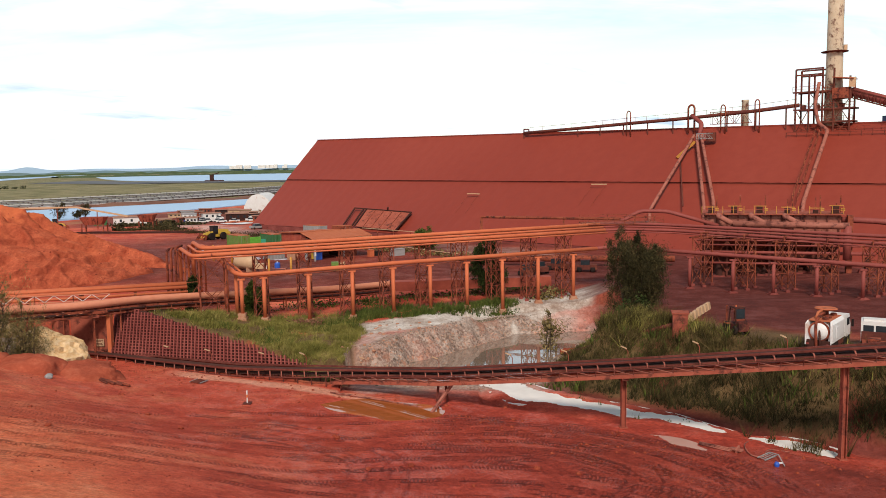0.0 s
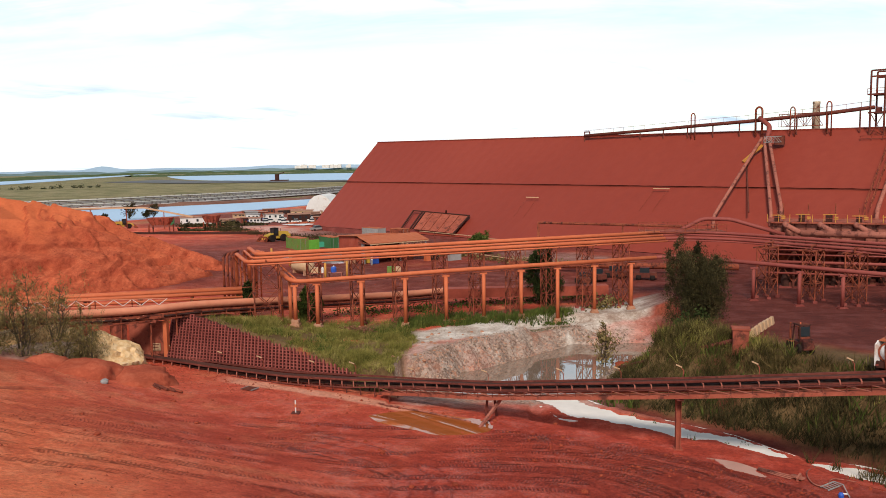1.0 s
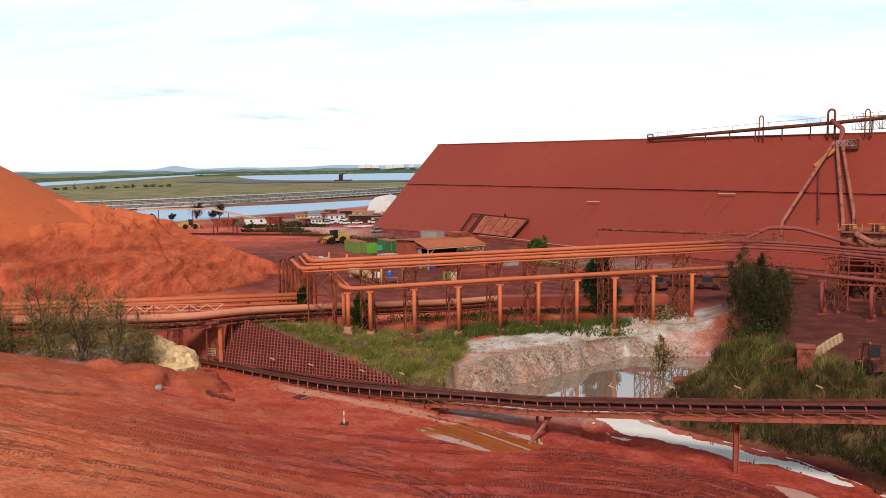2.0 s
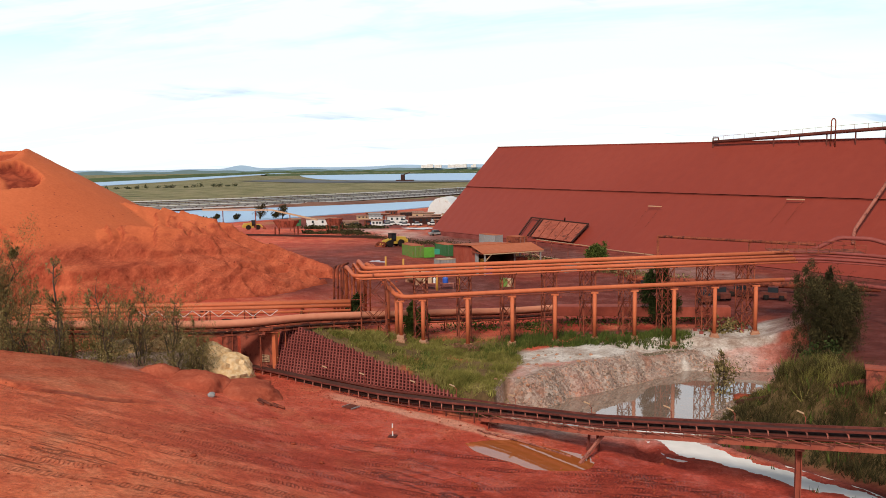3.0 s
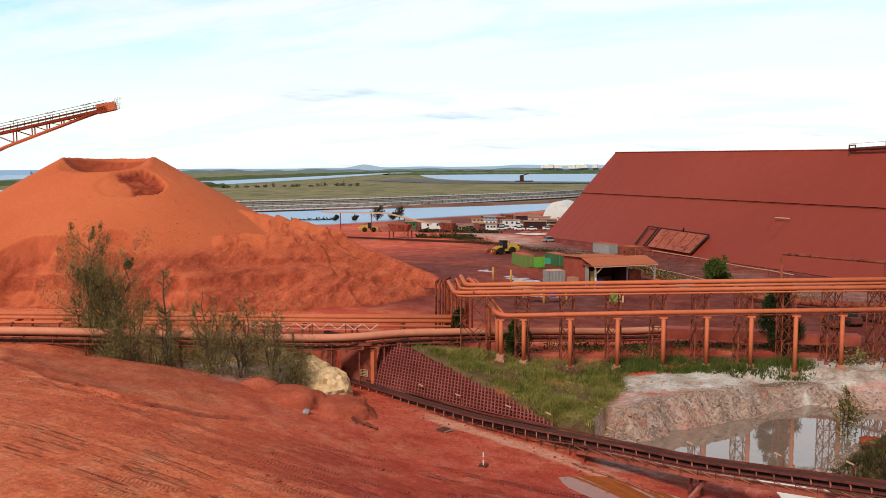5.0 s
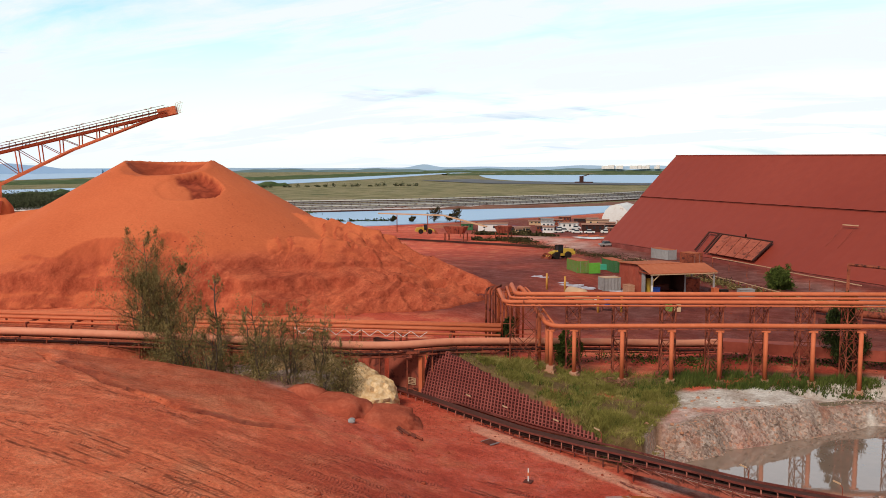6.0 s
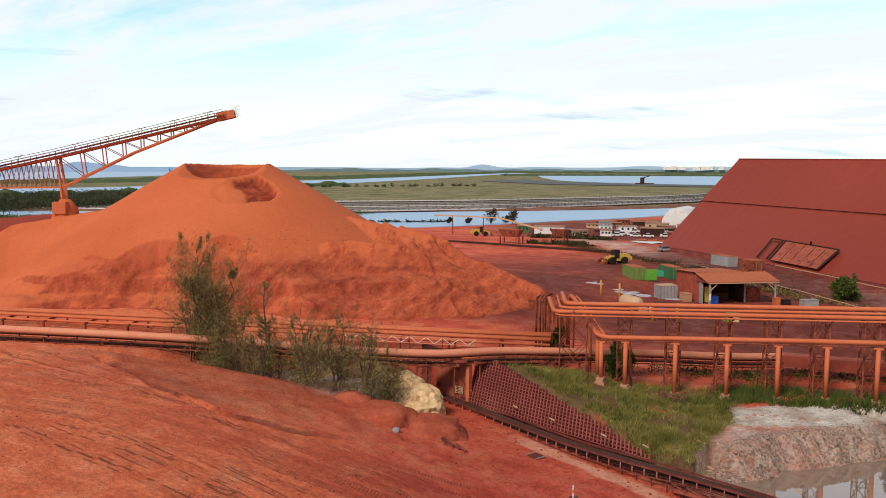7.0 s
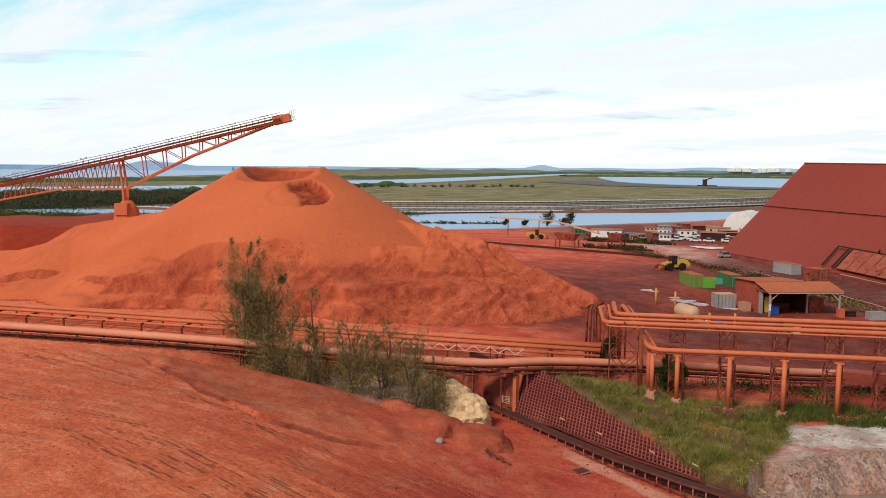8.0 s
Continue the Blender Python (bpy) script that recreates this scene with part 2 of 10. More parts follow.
WOODS = material("grey_green_woodland", [(0.028, 0.032, 0.016), (0.055, 0.058, 0.028), (0.10, 0.098, 0.05)], 0.9, coarse=0.05, fine=0.4, bump=0.0, island=0.3)
NAVY = material("dark_blue_sheet", [(0.012, 0.02, 0.06), (0.02, 0.03, 0.08)], 0.6, bump=0.0)


# ---- mesh helpers ----
class Shape:
    """Vertices and faces gathered for one mesh."""

    def __init__(self):
        self.v, self.f = [], []

    def face_list(self, vs, fs):
        o = len(self.v)
        self.v += [tuple(p) for p in vs]
        self.f += [tuple(i + o for i in q) for q in fs]
        return self

    def beam(self, p, q, w, h=None, up=(0, 0, 1)):
        p, q = Vector(p), Vector(q)
        h = h or w
        d = (q - p).normalized()
        u = Vector(up)
        if abs(d.dot(u)) > 0.99:
            u = Vector((0, 1, 0))
        s = d.cross(u).normalized()
        u = s.cross(d)
        c = [(-w / 2, -h / 2), (w / 2, -h / 2), (w / 2, h / 2), (-w / 2, h / 2)]
        vs = [e + s * a + u * b for e in (p, q) for a, b in c]
        return self.face_list(vs, [(3, 2, 1, 0), (4, 5, 6, 7), (0, 1, 5, 4), (1, 2, 6, 5), (2, 3, 7, 6), (3, 0, 4, 7)])

    def box(self, lo, hi, m=None):
        vs = [Vector((x, y, z)) for z in (lo[2], hi[2]) for y in (lo[1], hi[1]) for x in (lo[0], hi[0])]
        if m is not None:
            vs = [m @ p for p in vs]
        return self.face_list(vs, [(0, 2, 3, 1), (4, 5, 7, 6), (0, 1, 5, 4), (2, 6, 7, 3), (0, 4, 6, 2), (1, 3, 7, 5)])

    def tube(self, pts, r, n=10, cap=True):
        pts = [Vector(p) for p in pts]
        rs = r if isinstance(r, (list, tuple)) else [r] * len(pts)
        d0 = (pts[1] - pts[0]).normalized()
        s = d0.cross(Vector((0, 0, 1)))
        s = s.normalized() if s.length > 1e-3 else Vector((1, 0, 0))
        o = len(self.v)
        for i, p in enumerate(pts):
            a = (p - pts[i - 1]).normalized() if i else d0
            b = (pts[i + 1] - p).normalized() if i < len(pts) - 1 else a
            d = (a + b).normalized()
            s = (s - d * s.dot(d)).normalized()
            t = d.cross(s)
            k = rs[i] / max(0.5, math.sqrt(max(0.25, (1 + a.dot(b)) / 2)))
            for j in range(n):
                w = 2 * math.pi * j / n
                self.v.append(tuple(p + (s * math.cos(w) + t * math.sin(w)) * (k if 0 < i < len(pts) - 1 else rs[i])))
        for i in range(len(pts) - 1):
            for j in range(n):
                a, b = o + i * n + j, o + i * n + (j + 1) % n
                self.f.append((a, b, b + n, a + n))
        if cap:
            self.f.append(tuple(o + j for j in reversed(range(n))))
            self.f.append(tuple(o + (len(pts) - 1) * n + j for j in range(n)))
        return self

    def lathe(self, c, prof, n=16, m=None):
        """prof: radius and height pairs, turned round a vertical axis through c."""
        o, c = len(self.v), Vector(c)
        for r, z in prof:
            for j in range(n):
                w = 2 * math.pi * j / n
                p = Vector((r * math.cos(w), r * math.sin(w), z))
                self.v.append(tuple(c + (m @ p if m is not None else p)))
        for i in range(len(prof) - 1):
            for j in range(n):
                a, b = o + i * n + j, o + i * n + (j + 1) % n
                self.f.append((a, b, b + n, a + n))
        self.f.append(tuple(o + j for j in reversed(range(n))))
        self.f.append(tuple(o + (len(prof) - 1) * n + j for j in range(n)))
        return self


def thing(name, base, label, category, group="", kind="", turn=0.0):
    ob = new(name)
    ob.empty_display_size = 0.5
    ob.matrix_world = pose(*base, 0, 0, turn)
    return tagged(ob, label, category, group, kind)


def part(name, shape, mat, parent=None, label="", smooth=False):
    """Links a shape (in world metres, or in its parent's own metres when the parent is a thing made with local=True) as one mesh."""
    me = bpy.data.meshes.new(name)
    org = Vector(parent["org"]) if parent is not None and "org" in parent else Vector((0, 0, 0))
    me.from_pydata([tuple(Vector(p) - org) for p in shape.v], [], shape.f)
    me.materials.append(mat)
    if smooth:
        me.polygons.foreach_set("use_smooth", [True] * len(me.polygons))
    me.update()
    ob = new(name, me)
    if parent is not None:
        ob.parent = parent
        if "org" in parent:
            ob["org"] = list(org)
    if label:
        ob["label"] = label
    return ob


def placed(name, base, label, category, group="", kind=""):
    """A thing whose parts are given in world metres."""
    ob = thing(name, base, label, category, group, kind)
    ob["org"] = list(base)
    return ob


def single(name, shape, mat, label, category, group="", kind="", smooth=False):
    return tagged(part(name, shape, mat, None, "", smooth), label, category, group, kind)


def lerp(a, b, t):
    return tuple(p + (q - p) * t for p, q in zip(a, b))


def along(pts, step):
    """Places at even steps along a polyline, with the ends."""
    pts = [Vector(p) for p in pts]
    out, need = [pts[0].copy()], step
    for a, b in zip(pts, pts[1:]):
        d, gone = (b - a).length, 0.0
        while gone + need <= d + 1e-6:
            gone += need
            out.append(a.lerp(b, gone / d))
            need = step
        need -= d - gone
    return out


def smooth_line(pts, n=8):
    """Catmull-Rom line through the points."""
    P = [Vector(p) for p in pts]
    P = [P[0] * 2 - P[1]] + P + [P[-1] * 2 - P[-2]]
    out = []
    for i in range(1, len(P) - 2):
        a, b, c, d = P[i - 1:i + 3]
        for k in range(n):
            t = k / n
            out.append(0.5 * ((2 * b) + (c - a) * t + (2 * a - 5 * b + 4 * c - d) * t * t + (3 * b - a - 3 * c + d) * t ** 3))
    return out + [P[-2]]


def elbowed(pts, r, n=5):
    """A polyline with its corners rounded by the radius r."""
    P = [Vector(p) for p in pts]
    out = [P[0]]
    for a, b, c in zip(P, P[1:], P[2:]):
        u, w = (a - b).normalized(), (c - b).normalized()
        k = min(r, (a - b).length * 0.45, (c - b).length * 0.45)
        s, e = b + u * k, b + w * k
        out += [(s * (1 - t) ** 2 + b * 2 * t * (1 - t) + e * t * t) for t in [i / n for i in range(n + 1)]]
    return out + [P[-1]]


def run_beam(pts, w, h):
    """One continuous bar of square section along a line."""
    s, n = Shape(), len(pts)
    pts = [Vector(p) for p in pts]
    for i, p in enumerate(pts):
        d = (pts[min(i + 1, n - 1)] - pts[max(i - 1, 0)]).normalized()
        e = Vector((-d.y, d.x, 0)).normalized()
        u = d.cross(e).normalized()
        u = u if u.z > 0 else -u
        s.v += [tuple(p + e * a + u * b) for a, b in ((-w / 2, -h / 2), (w / 2, -h / 2), (w / 2, h / 2), (-w / 2, h / 2))]
    for i in range(n - 1):
        for j in range(4):
            a, b = i * 4 + j, i * 4 + (j + 1) % 4
            s.f.append((a, a + 4, b + 4, b))
    s.f += [(0, 1, 2, 3), tuple(4 * n - 4 + j for j in (3, 2, 1, 0))]
    return s


# ---- lie of the land ----
def soft(a, b, x):
    t = np.clip((x - a) / (b - a), 0, 1)
    return t * t * (3 - 2 * t)


def lattice_noise(x, y, seed=0):
    xi, yi = np.floor(x).astype(np.int64), np.floor(y).astype(np.int64)
    fx, fy = x - xi, y - yi
    fx, fy = fx * fx * (3 - 2 * fx), fy * fy * (3 - 2 * fy)

    def h(i, j):
        k = (i * 374761393 + j * 668265263 + seed * 974711) & 0x7fffffff
        k = ((k ^ (k >> 13)) * 1274126177) & 0x7fffffff
        return ((k ^ (k >> 16)) & 0xffff) / 65535.0
    a, b, c, d = h(xi, yi), h(xi + 1, yi), h(xi, yi + 1), h(xi + 1, yi + 1)
    return (a + (b - a) * fx) * (1 - fy) + (c + (d - c) * fx) * fy - 0.5


def fbm(x, y, size, octaves=4, seed=0, gain=0.5):
    out, amp = 0.0, 1.0
    for o in range(octaves):
        k = 2 ** o / size
        out = out + amp * lattice_noise(x * k + 17.3 * o, y * k - 9.1 * o, seed + o)
        amp *= gain
    return out


def line_side(x, y, pts):
    """Signed distance to a polyline: positive on the left of its run. Second: share of its length."""
    best, sign, share = None, None, None
    for i, ((ax, ay), (bx, by)) in enumerate(zip(pts, pts[1:])):
        dx, dy = bx - ax, by - ay
        t = np.clip(((x - ax) * dx + (y - ay) * dy) / (dx * dx + dy * dy), 0, 1)
        d = np.hypot(x - ax - t * dx, y - ay - t * dy)
        s = np.sign(dx * (y - ay) - dy * (x - ax))
        if best is None:
            best, sign, share = d, s, t * 0 + (i + t) / (len(pts) - 1)
        else:
            m = d < best
            best, sign, share = np.where(m, d, best), np.where(m, s, sign), np.where(m, (i + t) / (len(pts) - 1), share)
    return best * sign, share


CONV = [(-58, 93.5), (-40, 87.8), (-23, 80.6), (-9, 74.5), (0, 69.6), (14, 62.4), (28.4, 55.2), (60, 39)]
STREAM = [(-4, 88), (3, 82.5), (6.2, 79), (9.9, 75.2), (12.8, 72.2), (16.5, 69.3), (19.5, 66.6), (22.6, 63.8), (25.7, 61), (31, 57), (46, 47.5)]
POND = [(-7.0, 81.5), (-4.2, 84.6), (-2.9, 87.4), (0.1, 90.2), (3.1, 93.4), (5.2, 95.7), (7.7, 98.9), (8.6, 101.6), (10.2, 100.2), (14.5, 100.9), (18.9, 101.2), (15.4, 94.6), (12.8, 90.0), (10.5, 85.5), (8.4, 80.5), (3.0, 77.8), (-4.0, 78.2)]
MILK = [(3.6, 77.9), (5.8, 77.7), (7.7, 76.4), (9.6, 73.8), (11.2, 72.4), (13.4, 70.6), (15.5, 68.9), (16.9, 67.8), (18.9, 66.1), (19.9, 64.6), (21.1, 62.8), (22.0, 61.6), (21.5, 61.3), (20.0, 62.7), (18.9, 64.0), (17.2, 65.2), (15.6, 65.6), (14.1, 66.6), (12.9, 67.3), (11.5, 68.1), (10.2, 69.3), (9.1, 70.0), (7.6, 70.6), (6.1, 71.0), (5.4, 73.2), (4.2, 75.4)]
MILK2 = [(23.3, 60.3), (25.3, 59.9), (26.6, 59.3), (27.6, 58.0), (28.2, 56.8), (27.6, 55.8), (26.5, 56.2), (25.5, 56.8), (24.4, 58.6)]
ROADPOOL = [(2.6, 101.2), (4.4, 102.6), (6.2, 104.0), (8.6, 104.8), (10.2, 105.0), (9.4, 103.2), (7.2, 101.6), (5.4, 100.6), (3.8, 100.2)]
LIP = [(16.0, 65.0), (16.8, 64.0), (18.4, 62.0), (20.0, 60.6), (21.9, 59.5), (23.0, 58.2), (23.7, 56.2), (25.3, 53.9), (28, 49)]
PUDDLE = [(-10.4, 69.3), (-8.6, 70.3), (-6.6, 70.6), (-4.0, 69.4), (-1.2, 68.3), (-0.7, 66.6), (-1.6, 65.4), (-4.6, 64.9), (-6.2, 65.9), (-7.6, 66.6), (-9.4, 67.8)]
PINK = [(15.9, 60.6), (17.2, 59.9), (18.4, 58.6), (19.8, 56.2), (18.2, 56.9), (16.3, 58.8)]
SCARP = [(-66, 60.5), (-60, 59.2), (-57, 58.4), (-53.8, 58.1), (-48.2, 57.3), (-43.3, 57.2), (-40.1, 58.6), (-37.4, 60), (-35.4, 63), (-34, 66)]
ROAD = [(-15, 91.5), (-6, 95.5), (4, 101.5), (12.5, 108.5), (23, 114.5), (38, 121)]


def in_poly(x, y, poly):
    """Signed distance to a polygon's edge: positive inside."""
    d, _ = line_side(x, y, poly + poly[:1])
    inside = np.zeros(x.shape, bool)
    for (ax, ay), (bx, by) in zip(poly, poly[1:] + poly[:1]):
        if ay == by:
            continue
        cross = (ay > y) != (by > y)
        inside ^= cross & (x < (bx - ax) * (y - ay) / (by - ay) + ax)
    return np.where(inside, np.abs(d), -np.abs(d))


def height(x, y):
    """The ground's height at each place."""
    x, y = np.asarray(x, float), np.asarray(y, float)
    # red working pad, climbing to the south-west
    u = -(x + 14) * 0.75 - (y - 60) * 0.66
    rise = 0.31 * 3 * np.log1p(np.exp(np.clip((u - 2) / 3, -30, 30)))
    rise = 10.2 * np.tanh(rise / 10.2 * 1.1)
    pad = -2.6 + rise - 0.6 * soft(2, 22, x)
    # plain beyond the belt
    lift = soft(-32, -50, x) * 1.9 + soft(-58, -95, x) * 1.6
    plain = -0.8 + 0.4 * soft(118, 150, y) + lift * soft(215, 155, y) - 1.4 * soft(190, 260, y) - 4.2 * soft(265, 365, y - 0.2 * (x + 100))
    plain = plain + 2.3 * soft(16, 26, x) * soft(130, 108, y) + 0.6 * soft(27, 60, x) * soft(180, 115, y)
    bank = np.clip(2.3 - 0.165 * (x + 37), -1.2, 2.3)
    k = soft(100, 95, y) * soft(-56, -39, x) * soft(-5, -13, x)
    plain = plain * (1 - k) + bank * k
    # grassy rise between stream and yard
    ds, _ = line_side(x, y, STREAM)
    rim = soft(-2, 3, x) * soft(94, 81, y + 0.25 * (20 - x))
    hill = -3.5 + 5.9 * soft(0.06, 1.0, ds / (12.0 - 3.5 * soft(20, 28, x))) + 0.5 * fbm(x, y, 5, 3, 5)
    plain = np.where(x > 3, plain * (1 - rim) + np.minimum(hill, np.maximum(plain, 2.2)) * rim, plain)
    # the belt's cut: crib wall side, then open ground
    dn, _ = line_side(x, y, CONV)
    w = np.clip(1.2 + 4.0 * (-13 - x) / 24, 1.0, 5.2)
    d0 = 0.8 + 1.7 * soft(-34, -14, x) * soft(-6, -13, x)
    t = np.clip((dn - d0) / w, 0, 1)
    foot = np.minimum(pad, -2.3) * soft(-58, -42, x) + pad * (1 - soft(-58, -42, x))
    z = np.where(dn > 0, foot + (plain - foot) * t, pad + (foot - pad) * soft(-4, 0, dn))
    z = z - 0.8 * soft(d0 - 0.2, d0 + 0.6, dn) * soft(d0 + w + 0.8, d0 + w - 0.4, dn) * soft(-40, -37, x) * soft(-12.5, -14.5, x)
    west = soft(-40.5, -44, x)
    gl = 55 + (x + 92) * 0.55
    z = z * (1 - west) + (pad + (plain - pad) * soft(-9, -1, y - gl)) * west
    causeway = np.interp(x, [-140, -112, -86.4, -63.5, -41.6], [6.5, 6.6, 5.45, 4.3, 2.8]) - 0.42 * np.maximum(np.abs(y - gl - 1.0) - 2.5, 0)
    causeway = np.maximum(causeway, np.interp(x, [-150, -110, -77, -48], [4.2, 3.5, 3.1, 2.6]) - 0.5 * np.maximum(np.abs(y - gl - 11.0) - 5.0, 0))
    wc = soft(-56, -66, x)
    z = np.maximum(z, causeway) * wc + z * (1 - wc)
    z = np.where((dn > -3) & (dn < 9) & (x > -10) & (ds < 1), np.minimum(z, -2.9 - 0.3 * soft(0, 5, dn)), z)
    # stream bed and pond
    z = z - 0.3 * soft(2.0, 0.2, np.abs(ds)) * soft(-2, 4, x) * soft(88, 82, y)
    pd = in_poly(x, y, POND)
    z = np.where(pd > -6, np.minimum(z, -3.85 + np.clip(-pd, 0, 6) * (1.35 - 0.85 * soft(1, 7, x)) + (0.75 * fbm(x, y, 1.7, 5, 9, 0.72)) * soft(0.2, -0.5, pd) * soft(-3.6, -2.0, pd)), z)
    dl, sl = line_side(x, y, LIP)
    z = z + 0.38 * np.exp(-((dl + 0.3 * fbm(x, y, 2, 3, 71)) / 0.8) ** 2) * soft(0.0, 0.1, sl) * soft(1.0, 0.9, sl)
    # bed of the milky stream: its shore wanders
    for poly in (MILK, MILK2):
        dm = in_poly(x, y, poly) - 0.3 + 0.6 * fbm(x, y, 1.5, 4, 72, 0.65)
        z = z + (-3.27 - 0.28 * soft(0.0, 0.7, dm) + 0.13 * soft(0.0, -1.2, dm) - z) * soft(-2.2, -0.5, dm)
    dm = in_poly(x, y, ROADPOOL) + 0.4 * fbm(x, y, 1.5, 3, 73)
    z = z + (-1.88 - 0.12 * soft(0.0, 0.7, dm) + 0.06 * soft(0.0, -1.2, dm) - z) * soft(-2.2, -0.4, dm)
    for poly, level in ((PUDDLE, -2.75), (PINK, -3.0)):
        dm = in_poly(x, y, poly) + 0.35 * fbm(x, y, 1.6, 3, 12)
        z = z + (level - 0.02 - 0.12 * soft(0.0, 1.0, dm) + 0.10 * soft(0.0, -2.0, dm) - z) * soft(-5.0, -0.6, dm)
    near = soft(320, 200, y) * (1 - 0.9 * soft(-2, 0, in_poly(x, y, PUDDLE)))
    # broken edge of the pad above the bushes: a small crumbling scarp
    dc, sc = line_side(x, y, SCARP)
    dc = dc + 0.7 * fbm(x, y, 3.0, 4, 97, 0.6)
    z = z - (0.75 * np.exp(-(dc / 0.42) ** 2) * (0.6 + 1.2 * fbm(x, y, 2.2, 3, 98)) + 0.35 * soft(0.3, 4.0, dc) * soft(9.0, 4.0, dc) - 0.14 * soft(-1.2, -0.4, dc) * soft(-0.1, -0.4, dc)) * soft(0.02, 0.12, sc) * soft(0.98, 0.86, sc)
    return z + 0.16 * fbm(x, y, 9, 4, 1) * near + 0.05 * fbm(x, y, 1.6, 2, 3) * near


def ground_at(x, y):
    return float(height(np.array([x]), np.array([y]))[0])


# ---- ground sheet ----
def axis(lo, hi, step, far_lo, far_hi, grow=1.13):
    a = list(np.arange(lo, hi + 1e-6, step))
    s, v = step, hi
    while v < far_hi:
        s = min(s * grow, 160)
        v += s
        a.append(v)
    s, v = step, lo
    while v > far_lo:
        s = min(s * grow, 160)
        v -= s
        a.insert(0, v)
    return np.array(a)


# the lorries' beaten way over the pad, and single tracks that leave it
WAY = [(-95, 36), (-69, 45.5), (-58, 48.5), (-50, 51.5), (-41, 54), (-34, 55.2), (-27, 56.6), (-20, 59), (-14, 59.8), (-8, 59.2), (-1.7, 60.2), (4.7, 60), (10.9, 58), (15.8, 53), (18.6, 48.5), (20, 38)]
TRACKS = [[(-16, 61), (-10, 58.2), (-7.3, 56.7), (-5.8, 53.8), (-5.5, 50.8), (-6.1, 46.8), (-8, 38)],
          [(-40, 47), (-27, 47.5), (-14, 49.8), (-2, 51.8), (8, 51), (17, 45), (22, 37)],
          [(-34, 42), (-20, 45.5), (-6, 47.8), (6, 48), (16, 41)],
          [(-66, 40), (-56, 42.5), (-46, 44.5), (-36, 45.2), (-26, 51), (-18, 57)],
          [(-70, 53.5), (-62, 54), (-54, 54.6), (-47, 55.4), (-38, 57), (-28, 61), (-18, 63)],
          [(-26, 66), (-18, 64.5), (-8, 63.5), (2, 63.6), (12, 60), (19, 53)],
          [(-58, 36), (-50, 41), (-40, 43.5), (-30, 43.2), (-20, 40)],
          [(-12, 40), (-2, 44), (8, 46), (13, 52), (10, 57), (2, 59)],
          [(-88, 46), (-76, 49.5), (-66, 51), (-57, 52.6), (-48, 55)]]


